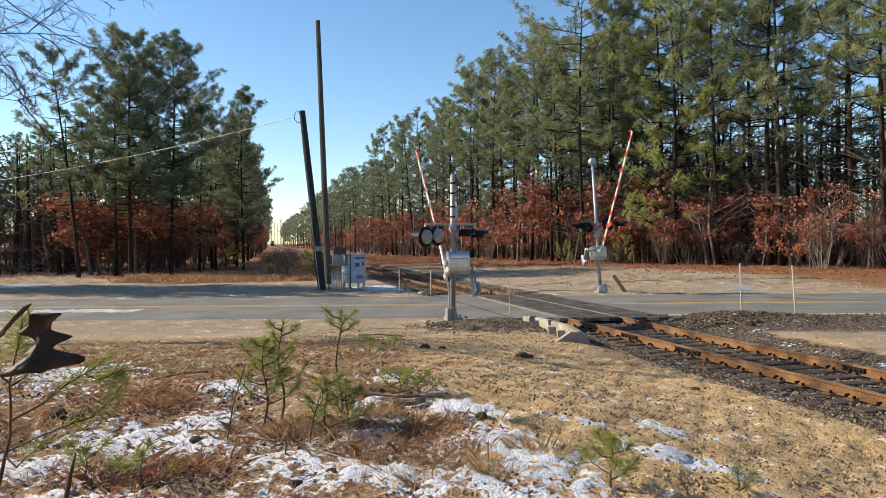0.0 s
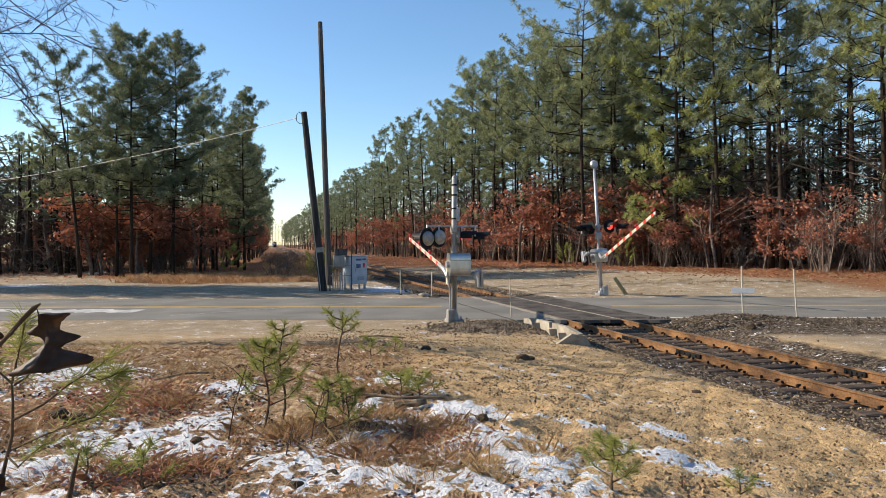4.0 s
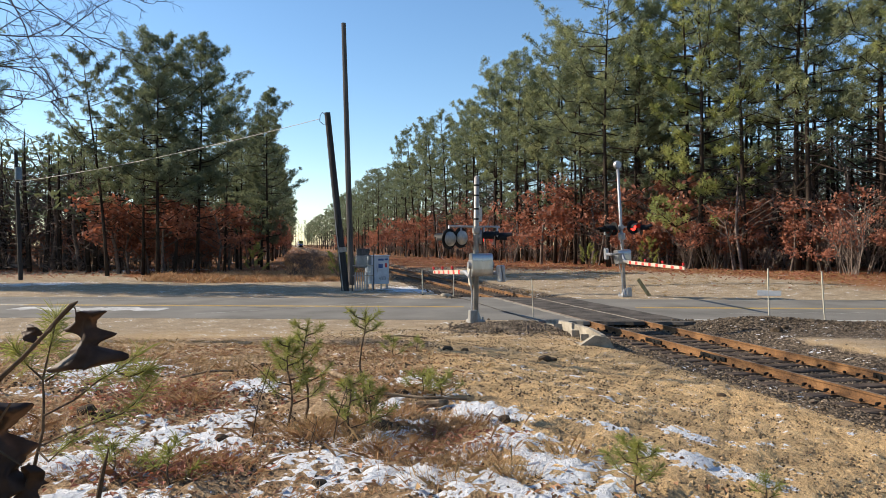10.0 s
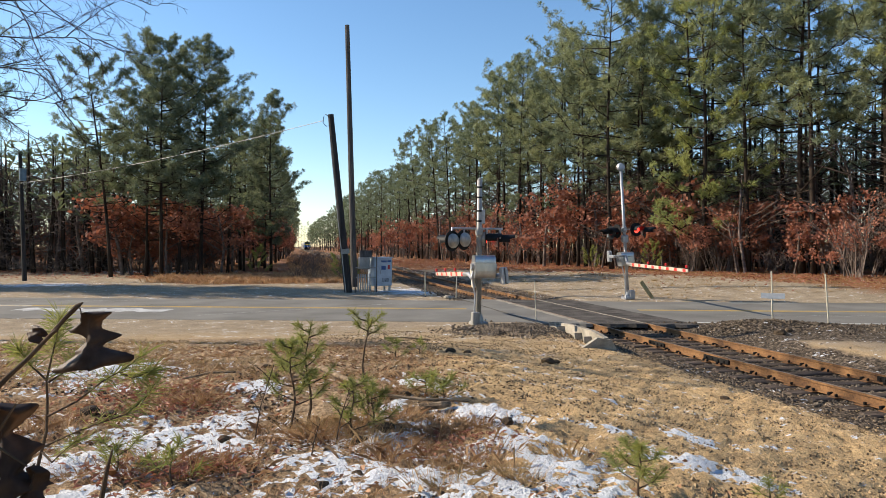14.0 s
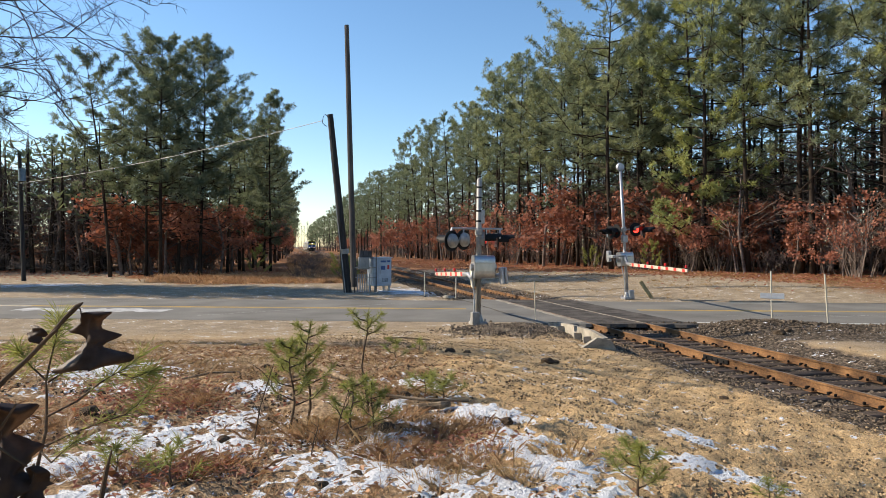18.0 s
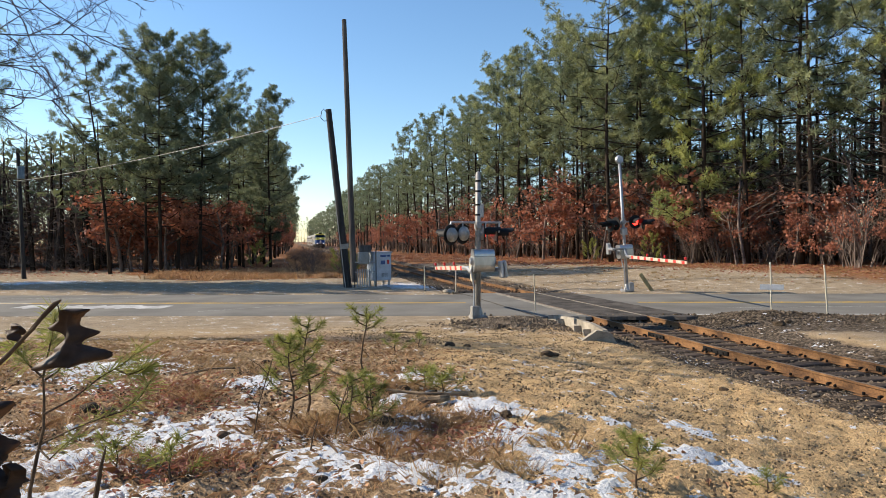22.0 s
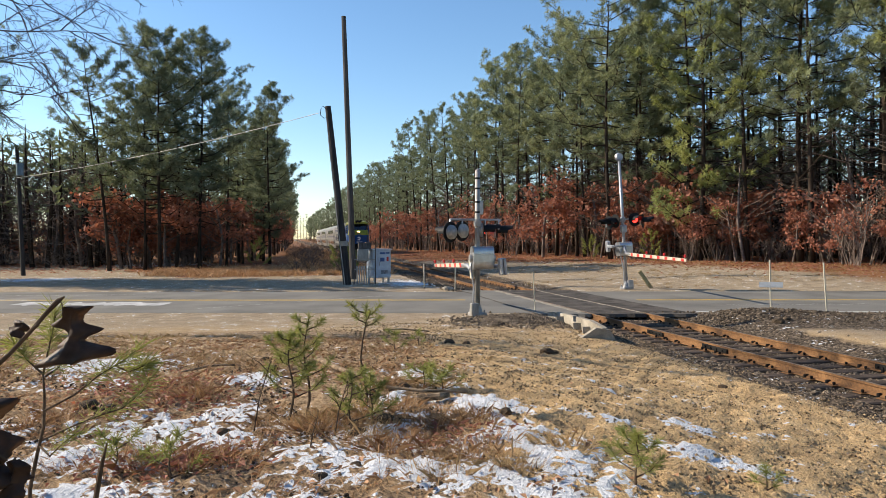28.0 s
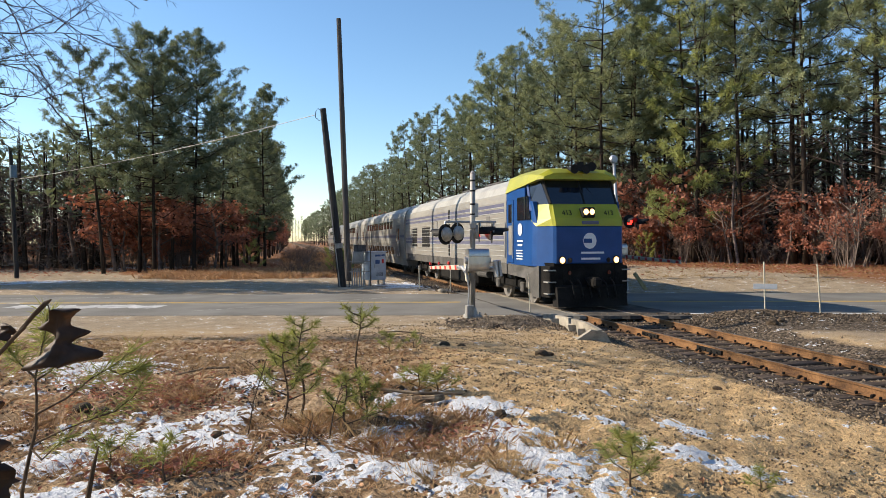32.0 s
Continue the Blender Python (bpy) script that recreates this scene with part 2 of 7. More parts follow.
# ---- geometry helpers ----
class Geo:
    """Gathers vertices and faces of one mesh."""

    def __init__(self):
        self.v, self.f = [], []

    def add(self, vs, fs):
        k = len(self.v)
        self.v.extend(tuple(p) for p in vs)
        self.f.extend(tuple(i + k for i in f) for f in fs)
        return self

    def box(self, c, s, m=None, ch=0.0):
        """Box of centre c and size s with chamfered edges ch, turned by the matrix m."""
        hx, hy, hz = s[0] / 2, s[1] / 2, s[2] / 2
        vs, fs = [], []
        if ch <= 0:
            for z in (-hz, hz):
                for x, y in ((-hx, -hy), (hx, -hy), (hx, hy), (-hx, hy)):
                    vs.append(Vector((x, y, z)))
            fs = [(3, 2, 1, 0), (4, 5, 6, 7), (0, 1, 5, 4), (1, 2, 6, 5), (2, 3, 7, 6), (3, 0, 4, 7)]
        else:
            ch = min(ch, hx * 0.98, hy * 0.98, hz * 0.98)
            rings = [(-hz, ch), (-hz + ch, 0), (hz - ch, 0), (hz, ch)]
            for z, i in rings:
                x, y = hx - i, hy - i
                k = ch if i == 0 else 0.5 * ch
                for a, b in ((-x + k, -y), (x - k, -y), (x, -y + k), (x, y - k), (x - k, y), (-x + k, y), (-x, y - k), (-x, -y + k)):
                    vs.append(Vector((a, b, z)))
            fs.append(tuple(range(7, -1, -1)))
            fs.append(tuple(range(24, 32)))
            for r in range(3):
                for j in range(8):
                    a, b = r * 8 + j, r * 8 + (j + 1) % 8
                    fs.append((a, b, b + 8, a + 8))
        if m is None:
            vs = [p + Vector(c) for p in vs]
        else:
            vs = [m @ (p + Vector(c)) for p in vs]
        return self.add(vs, fs)

    def tube(self, pts, radii, n=8, caps=True):
        """A tube along points, with a radius for each."""
        pts = [Vector(p) for p in pts]
        if not hasattr(radii, "__len__"):
            radii = [radii] * len(pts)
        vs, fs = [], []
        ref = Vector((0.13, 0.27, 1.0)) if abs((pts[-1] - pts[0]).normalized().z) < 0.9 else Vector((1, 0.1, 0.05))
        for i, p in enumerate(pts):
            d = (pts[min(i + 1, len(pts) - 1)] - pts[max(i - 1, 0)]).normalized()
            a = d.cross(ref).normalized()
            b = d.cross(a)
            for j in range(n):
                w = 2 * math.pi * j / n
                vs.append(p + (a * math.cos(w) + b * math.sin(w)) * radii[i])
        for i in range(len(pts) - 1):
            for j in range(n):
                q, r = i * n + j, i * n + (j + 1) % n
                fs.append((q, q + n, r + n, r))
        if caps:
            fs.append(tuple(range(n)))
            fs.append(tuple(range(len(pts) * n - 1, len(pts) * n - n - 1, -1)))
        return self.add(vs, fs)

    def prism(self, outline, a, b, m=None):
        """Outline (list of 2D points in the y-z plane) drawn out along x from a to b."""
        n = len(outline)
        vs = [Vector((a, p[0], p[1])) for p in outline] + [Vector((b, p[0], p[1])) for p in outline]
        fs = [tuple(range(n)), tuple(range(2 * n - 1, n - 1, -1))]
        fs += [((i + 1) % n, i, i + n, (i + 1) % n + n) for i in range(n)]
        if m is not None:
            vs = [m @ p for p in vs]
        return self.add(vs, fs)

    def quad(self, a, b, c, d):
        return self.add([a, b, c, d], [(0, 1, 2, 3)])

    def mesh(self, name, material, smooth=False):
        me = bpy.data.meshes.new(name)
        me.from_pydata(self.v, [], self.f)
        if material:
            me.materials.append(material)
        if smooth:
            me.polygons.foreach_set("use_smooth", [True] * len(me.polygons))
            me.update()
        return me


def part(name, g, material, parent=None, label="", smooth=False, at=None):
    """One mesh object under a thing or under a part."""
    ob = new(name, g if isinstance(g, bpy.types.Mesh) else g.mesh(name, material, smooth))
    if parent is not None:
        ob.parent = parent
    if at is not None:
        ob.matrix_basis = at
    return tagged(ob, label)


def thing(name, label, category, m=None, group="", kind=""):
    ob = new(name)
    ob.empty_display_size = 0.2
    if m is not None:
        ob.matrix_basis = m
    return tagged(ob, label, category, group, kind)


def whole(name, g, material, label, category="", m=None, group="", kind="", smooth=False):
    return tagged(part(name, g, material, None, "", smooth, m), label, category, group, kind)


def sm(a, b, x):
    t = min(1.0, max(0.0, (x - a) / (b - a)))
    return t * t * (3 - 2 * t)


# ---- plan ----
# x: across the track, y: along the track away from the eye, z = 0: top of the rails.
TRACK_X, RAIL_OFF = 9.87, 0.825   # centre of the track, and each rail from it
ROAD_C, ROAD_D, ROAD_N = Vector((9.4, 24.6, 0)), Vector((0.963, -0.269, 0)), Vector((0.269, 0.963, 0))


def S(a, b, x):
    t = np.clip((x - a) / (b - a), 0, 1)
    return t * t * (3 - 2 * t)


def wave(x, y, k):
    return (np.sin(x * 1.3 * k + 1.1) * np.cos(y * 1.7 * k + 0.3) + np.sin(x * 2.9 * k - y * 2.1 * k) * 0.5 + np.cos(x * 5.3 * k + y * 4.7 * k + 2.0) * 0.3) / 1.8


SNOW = [
    # centre x, y and half-widths of the patches of old snow
    (-2.3, 9.2, 0.7, 1.0), (-0.5, 6.5, 0.35, 0.6), (-0.3, 7.9, 0.3, 0.35), (-1.1, 5.8, 0.8, 0.66), (-0.6, 5.8, 0.4, 0.43),
    (0.3, 4.9, 0.5, 0.5), (0.8, 5.5, 0.3, 0.3), (1.4, 7.6, 0.35, 0.5), (1.7, 6.3, 0.45, 0.41), (1.7, 5.1, 0.3, 0.57), (1.9, 4.5, 0.5, 0.62),
    (0.8, 4.5, 0.5, 0.3), (2.9, 5.85, 0.26, 0.16), (3.8, 6.1, 0.25, 0.3), (3.1, 5.0, 0.3, 0.25), (3.4, 4.7, 0.3, 0.16), (3.8, 7.8, 0.2, 0.16),
    (6.0, 36.0, 1.4, 2.2), (6.6, 34.6, 1.0, 0.8), (1.2, 4.4, 0.5, 0.4), (-0.4, 3.9, 0.6, 0.5), (-1.6, 5.3, 0.7, 0.4), (-1.3, 4.5, 0.8, 0.5), (-14.5, 45.5, 2.6, 1.6), (-12.5, 68, 4, 3),
]


def ground_z(x, y):
    """Height of the ground, for numbers or arrays."""
    x, y = np.asarray(x, float), np.asarray(y, float)
    v = (x - 9.4) * 0.269 + (y - 24.6) * 0.963
    near = 1 - S(-19, -6.0, v)
    hill = 0.8 * near * (1 - S(1.5, 7.0, x))
    z = hill - 0.016
    off = np.abs(v) > 4.3
    z = z + np.where(off, 1, 0.0) * (0.03 * wave(x, y, 0.9) + 0.015 * wave(x + 7, y, 3.1)) * S(4.3, 6.5, np.abs(v))
    # track bed
    bed = (1 - S(1.7, 3.0, np.abs(x - TRACK_X))) * S(4.4, 4.9, np.abs(v))
    z = z * (1 - bed) - 0.215 * bed
    # heap of gravel beside the track, by the road
    z = z + 0.22 * np.exp(-((x - 13.6) / 2.2) ** 2 - ((v + 5.6) / 0.9) ** 2)
    z = z + 0.16 * np.exp(-((x - 6.2) / 1.3) ** 2 - ((y - 18.6) / 0.9) ** 2)
    # bank below the woods
    z = z + 0.4 * S(12, 26, x) * S(4.5, 12, v)
    z = np.where(np.abs(v) < 4.4, -0.06, z)
    return z


def gz(x, y):
    return float(ground_z(x, y))


def ground_mesh():
    def axis(parts):
        out = []
        for a, b, st in parts:
            out += list(np.arange(a, b, st))
        return np.array(out + [parts[-1][1]])
    xs = axis([(-900, -100, 100), (-100, -30, 5), (-30, -5, 0.6), (-5, 8, 0.07), (8, 20, 0.18), (20, 60, 1.0), (60, 100, 8), (100, 1000, 100)])
    ys = axis([(-60, 0, 6), (0, 2.5, 0.4), (2.5, 13, 0.07), (13, 32, 0.18), (32, 60, 0.6), (60, 200, 4), (200, 1600, 100)])
    X, Y = np.meshgrid(xs, ys)
    Z = ground_z(X, Y)
    fine = ((X > -6) & (X < 9) & (Y > 2.4) & (Y < 14))
    rough = 0.02 * wave(X, Y, 4.3) + 0.018 * wave(X + 3, Y - 5, 9.7) + np.random.default_rng(3).normal(0, 0.012, X.shape)
    Z = Z + np.where(fine, rough, 0)
    snow = np.zeros_like(X)
    for cx, cy, rx, ry in SNOW:
        q = ((X - cx) / rx) ** 2 + ((Y - cy) / ry) ** 2
        snow = np.maximum(snow, np.exp(-q * 0.7) * 0.95)
    dust = 0.4 * (1 - S(1.3, 2.5, X - 0.1 * (Y - 5))) * (1 - S(5.9, 7.8, Y))
    snow = np.maximum(snow, np.where(Y > 2, dust, 0))
    Z = Z + 0.02 * S(0.35, 0.8, snow + 0.18 * wave(X, Y, 2.3)) * fine
    v = (X - 9.4) * 0.269 + (Y - 24.6) * 0.963
    gravel = 1 - S(1.9, 3.4, np.abs(X - TRACK_X - np.where((Y < 19) & (X < TRACK_X), 0.55, 0)))
    gravel = np.maximum(gravel, np.exp(-((X - 14.5) / 4.0) ** 2 - ((v + 6.3) / 2.3) ** 2) * 1.2)
    gravel = np.maximum(gravel, np.exp(-((X - 6.3) / 1.8) ** 2 - ((Y - 18.7) / 1.2) ** 2) * 1.2)
    # leaf litter under and before the woods, brown grass on the left of the foreground
    edge = np.interp(Y, [20, 41, 50, 60, 78, 110, 200], [34, 33, 30, 24, 20, 17, 15])
    scrub = S(6.9, 6.2, X) * S(42, 47, Y - 8 * S(-6, -10, X) - 14 * S(-11, -14, X)) + S(11.9, 12.6, X) * S(60, 75, Y) * S(20, 17, X)
    litter = np.maximum(S(-11, -2, X - edge) * S(4.2, 7, v), np.clip(scrub, 0, 1))
    grass = (1 - S(0.3, 3.6, X - 0.10 * (Y - 8))) * (1 - S(-11.2, -8.8, v - 0.25 * np.clip(X, -6, 3)))
    n, m = len(ys), len(xs)
    idx = np.arange(n * m).reshape(n, m)
    quads = np.stack([idx[:-1, :-1], idx[:-1, 1:], idx[1:, 1:], idx[1:, :-1]], -1).reshape(-1, 4)
    me = bpy.data.meshes.new("ground")
    me.from_pydata(np.stack([X, Y, Z], -1).reshape(-1, 3), [], quads.tolist())
    at = me.color_attributes.new("cover", "FLOAT_COLOR", "POINT")
    at.data.foreach_set("color", np.stack([snow, litter, gravel, grass], -1).astype(np.float32).reshape(-1))
    me.polygons.foreach_set("use_smooth", [True] * len(me.polygons))
    return me


def ground_material():
    m = bpy.data.materials.new("sandy_soil_with_snow")
    m.use_nodes = True
    nt = m.node_tree
    L, N = nt.links, nt.nodes
    bs = N["Principled BSDF"]
    geo = N.new("ShaderNodeNewGeometry")

    def noise_tex(scale, detail=6, rough=0.6):
        t = N.new("ShaderNodeTexNoise")
        t.inputs["Scale"].default_value, t.inputs["Detail"].default_value, t.inputs["Roughness"].default_value = scale, detail, rough
        L.new(geo.outputs["Position"], t.inputs["Vector"])
        return t.outputs[0]

    def ramp(src, stops, shade=deep):
        r = N.new("ShaderNodeValToRGB")
        r.color_ramp.elements[0].position, r.color_ramp.elements[0].color = stops[0][0], shade(stops[0][1])
        r.color_ramp.elements[1].position, r.color_ramp.elements[1].color = stops[-1][0], shade(stops[-1][1])
        for p, c in stops[1:-1]:
            r.color_ramp.elements.new(p).color = shade(c)
        L.new(src, r.inputs[0])
        return r.outputs[0]

    def math_node(op, a, b, c=None):
        q = N.new("ShaderNodeMath")
        q.operation = op
        for i, s in enumerate((a, b, c)):
            if s is None:
                continue
            if isinstance(s, (int, float)):
                q.inputs[i].default_value = s
            else:
                L.new(s, q.inputs[i])
        return q.outputs[0]

    def mix(f, a, b):
        q = N.new("ShaderNodeMix")
        q.data_type = "RGBA"
        L.new(f, q.inputs[0])
        L.new(a, q.inputs[6])
        L.new(b, q.inputs[7])
        return q.outputs[2]

    def mask(src, nz, lo, hi, amount=0.5):
        s = math_node("ADD", src, math_node("MULTIPLY", math_node("SUBTRACT", nz, 0.5), amount * 2))
        r = N.new("ShaderNodeMapRange")
        r.inputs["From Min"].default_value, r.inputs["From Max"].default_value = lo, hi
        L.new(s, r.inputs[0])
        return r.outputs[0]

    big, mid, small, tiny = noise_tex(0.28), noise_tex(1.7), noise_tex(9), noise_tex(42)
    at = N.new("ShaderNodeAttribute")
    at.attribute_name = "cover"
    sep = N.new("ShaderNodeSeparateColor")
    L.new(at.outputs["Color"], sep.inputs[0])
    sand = ramp(math_node("MULTIPLY_ADD", tiny, 0.35, math_node("MULTIPLY", mid, 0.75)),
                [(0.3, (0.14, 0.094, 0.054)), (0.42, (0.48, 0.33, 0.175)), (0.56, (0.69, 0.475, 0.24)), (0.72, (0.8, 0.58, 0.33))])
    grey = ramp(math_node("MULTIPLY_ADD", tiny, 0.4, math_node("MULTIPLY", mid, 0.6)), [(0.3, (0.24, 0.185, 0.125)), (0.7, (0.58, 0.465, 0.32))])
    speck = ramp(noise_tex(95, 3, 0.7), [(0.38, (0.3, 0.28, 0.25)), (0.46, (1.0, 1.0, 1.0)), (0.62, (1.0, 1.0, 1.0)), (0.7, (1.25, 1.22, 1.18))], lambda c: (*c, 1))
    # pale sand near the eye, grey-brown soil elsewhere
    pos = N.new("ShaderNodeSeparateXYZ")
    L.new(geo.outputs["Position"], pos.inputs[0])
    aside = math_node("MULTIPLY", math_node("MAXIMUM", math_node("SUBTRACT", pos.outputs[0], 10.0), 0.0), 0.15)
    far = mask(math_node("MULTIPLY_ADD", pos.outputs[1], 0.06, aside), mid, 0.75, 1.1, 0.3)
    soil = mix(far, sand, grey)
    tint = N.new('ShaderNodeMix')
    tint.data_type, tint.blend_type = 'RGBA', 'MULTIPLY'
    tint.inputs[0].default_value = 0.8
    L.new(soil, tint.inputs[6])
    L.new(speck, tint.inputs[7])
    soil = tint.outputs[2]
    duff = ramp(math_node("MULTIPLY_ADD", small, 0.5, math_node("MULTIPLY", tiny, 0.5)), [(0.36, (0.085, 0.057, 0.037)), (0.47, (0.31, 0.21, 0.12)), (0.6, (0.6, 0.43, 0.26))])
    soil = mix(mask(at.outputs["Alpha"], mid, 0.42, 0.72, 0.45), soil, duff)
    leaves = ramp(math_node("MULTIPLY_ADD", small, 0.45, math_node("MULTIPLY", tiny, 0.55)), [(0.35, (0.13, 0.055, 0.025)), (0.52, (0.3, 0.14, 0.06)), (0.66, (0.45, 0.25, 0.12))])
    soil = mix(mask(sep.outputs[1], mid, 0.4, 0.75, 0.45), soil, leaves)
    vo = N.new("ShaderNodeTexVoronoi")
    vo.inputs["Scale"].default_value = 22
    L.new(geo.outputs["Position"], vo.inputs["Vector"])
    hsv = N.new("ShaderNodeSeparateColor")
    L.new(vo.outputs["Color"], hsv.inputs[0])
    stone = ramp(hsv.outputs[0], [(0.0, (0.035, 0.028, 0.02)), (0.6, (0.13, 0.1, 0.072)), (1.0, (0.28, 0.22, 0.16))])
    gv = mask(sep.outputs[2], mid, 0.4, 0.62, 0.35)
    soil = mix(gv, soil, stone)
    snowc = ramp(small, [(0.3, (0.66, 0.7, 0.76)), (0.7, (0.86, 0.88, 0.91))])
    sn = mask(sep.outputs[0], math_node("MULTIPLY_ADD", small, 0.6, math_node("MULTIPLY", mid, 0.4)), 0.56, 0.62, 2.9)
    soil = mix(sn, soil, snowc)
    L.new(soil, bs.inputs["Base Color"])
    bs.inputs["Roughness"].default_value = 0.95
    bs.inputs["Specular IOR Level"].default_value = 0.15
    h = math_node("MULTIPLY_ADD", tiny, 0.6, math_node("MULTIPLY_ADD", small, 0.9, math_node("MULTIPLY", mid, 1.2)))
    h = math_node("SUBTRACT", h, math_node("MULTIPLY", math_node("MULTIPLY", vo.outputs["Distance"], gv), 0.8))
    bp = N.new("ShaderNodeBump")
    bp.inputs["Strength"].default_value, bp.inputs["Distance"].default_value = 1.0, 0.06
    L.new(h, bp.inputs["Height"])
    L.new(bp.outputs[0], bs.inputs["Normal"])
    return m


M_GROUND = ground_material()
gme = ground_mesh()
gme.materials.append(M_GROUND)
whole("ground", gme, None, "sandy winter ground with old snow, dead grass and fallen leaves", "ground", kind="structure")


# ---- road ----
def on_road(u, v, z=0.0):
    p = ROAD_C + ROAD_D * u + ROAD_N * v
    return Vector((p.x, p.y, z))


def ribbon(u0, u1, va, vb, z, step=1.5, t=0.05, jag=0.0, seed=0):
    """A slab along the road between the offsets va and vb, its edges a little ragged."""
    rng = random.Random(seed)
    g = Geo()
    n = max(2, int((u1 - u0) / step))
    for i in range(n + 1):
        u = u0 + (u1 - u0) * i / n
        a, b = va + rng.uniform(-jag, jag), vb + rng.uniform(-jag, jag)
        g.v += [tuple(on_road(u, a, z)), tuple(on_road(u, b, z)), tuple(on_road(u, b + 0.02, z - t)), tuple(on_road(u, a - 0.02, z - t))]
    for i in range(n):
        k = 4 * i
        g.f += [(k, k + 4, k + 5, k + 1), (k + 1, k + 5, k + 6, k + 2), (k + 3, k + 7, k + 4, k)]
    g.f += [(0, 1, 2, 3), (4 * n, 4 * n + 3, 4 * n + 2, 4 * n + 1)]
    return g


CROSS = 2.35   # half-width of the dark crossing strip
whole("road", ribbon(-70, 0, -4.55, 4.0, -0.012, jag=0.07, seed=3), M_ASPHALT, "worn grey asphalt road with ragged edges", "road", kind="structure")
whole("road", ribbon(0, 90, -4.5, 4.0, -0.012, jag=0.05, seed=4), M_ASPHALT, "worn grey asphalt road beyond the railway crossing", "road", kind="structure")
for a, b in ((-70, -3.0), (3.4, 90)):
    for o in (-0.13, 0.13):
        whole("yellow_line", ribbon(a, b, o - 0.055, o + 0.055, -0.0075, t=0.004, jag=0.008), M_YELLOW, "faded yellow painted centre line on the asphalt", "road marking", kind="structure")
whole("edge_line", ribbon(2.6, 14, -4.22, -4.1, -0.0075, t=0.004, jag=0.01), M_WHITE_LINE, "worn white edge line on the asphalt", "road marking", kind="structure")

# dark asphalt laid between and beside the rails, with gaps for the wheels
for x0, x1 in ((7.5, 8.985), (9.12, 10.62), (10.77, 12.0)):
    g = Geo()
    n = 8
    for i in range(n + 1):
        x = x0 + (x1 - x0) * i / n
        ya = 24.6 - (x - 9.4) * 0.2793 - 5.05 + 0.05 * math.sin(x * 9)
        yb = 24.6 - (x - 9.4) * 0.2793 + 4.75 + 0.05 * math.sin(x * 7)
        g.v += [(x, ya, 0.0), (x, yb, 0.0), (x, yb + 0.03, -0.1), (x, ya - 0.03, -0.1)]
    for i in range(n):
        k = 4 * i
        g.f += [(k, k + 4, k + 5, k + 1), (k + 1, k + 5, k + 6, k + 2), (k + 3, k + 7, k + 4, k)]
    g.f += [(0, 1, 2, 3), (4 * n, 4 * n + 3, 4 * n + 2, 4 * n + 1)]
    whole("crossing_surface", g, M_ASPHALT if x0 < 8 else M_PATCH, "patched asphalt strip beside the rails", "crossing", kind="structure")

# pale gravel packed into the gaps along the rails
for x0, x1 in ((8.78, 8.98), (10.62, 10.66)):
    g = Geo()
    for i in range(25):
        y = 24.6 - (x0 - 9.4) * 0.2793 - 4.7 + 9.2 * i / 24
        o = 0.035 * math.sin(i * 2.3) + 0.02 * math.sin(i * 5.1)
        g.v += [(x0 + o, y, 0.005), (x1, y, 0.005), (x1, y, -0.05), (x0 + o, y, -0.05)]
    for i in range(24):
        k = 4 * i
        g.f += [(k, k + 1, k + 5, k + 4), (k + 1, k + 2, k + 6, k + 5), (k + 3, k, k + 4, k + 7)]
    whole("flangeway_fill", g, M_CONC, "pale worn filling along the rail in the crossing", "crossing", kind="structure")

# ---- track ----
RAIL = [(-0.07, -0.17), (0.07, -0.17), (0.07, -0.155), (0.012, -0.13), (0.012, -0.045), (0.036, -0.035), (0.036, -0.006), (0.028, 0.0), (-0.028, 0.0),
        (-0.036, -0.006), (-0.036, -0.035), (-0.012, -0.045), (-0.012, -0.13), (-0.07, -0.155)]


def rail(x):
    r = thing("rail", "rusty steel rail with a worn head", "rail", pose(x, 0, 0), "rails of the track", "structure")
    out = [(p[0], p[1]) for p in RAIL]
    n = len(out)
    g = Geo()
    ys = [-40, 0, 10, 20, 30, 60, 200, 900]
    for y in ys:
        g.v += [(p[0], y, p[1]) for p in out]
    for i in range(len(ys) - 1):
        for j in range(n):
            a, b = i * n + j, i * n + (j + 1) % n
            g.f.append((a, b, b + n, a + n))
    part("rail_bar", g, M_RUST, r)
    head = Geo()
    for y in ys:
        head.v += [(-0.022, y, 0.0015), (0.022, y, 0.0015)]
    for i in range(len(ys) - 1):
        head.f.append((2 * i, 2 * i + 1, 2 * i + 3, 2 * i + 2))
    part("running_band", head, M_RAILTOP, r, "dull worn running band")
    return r


rail(TRACK_X - RAIL_OFF)
rail(TRACK_X + RAIL_OFF)


# ---- woods ----
def needle_tuft(g, rng, c, r, n, w=0.055, up=0.4):
    """A tuft of long needles: thin blades spreading from one point."""
    vs, fs = g.v, g.f
    for i in range(n):
        z = rng.uniform(-0.45, 1)
        a = rng.uniform(0, 2 * math.pi)
        h = math.sqrt(max(0, 1 - z * z))
        d = Vector((math.cos(a) * h, math.sin(a) * h, z * 0.8 + up * 0.3)) * r * rng.uniform(0.7, 1.25)
        s = d.cross(Vector((rng.uniform(-1, 1), rng.uniform(-1, 1), rng.uniform(-1, 1)))).normalized() * w * rng.uniform(0.7, 1.3)
        k = len(vs)
        m = c + d * 0.55
        vs += [tuple(c), tuple(m + s), tuple(c + d), tuple(m - s)]
        fs.append((k, k + 1, k + 2, k + 3))


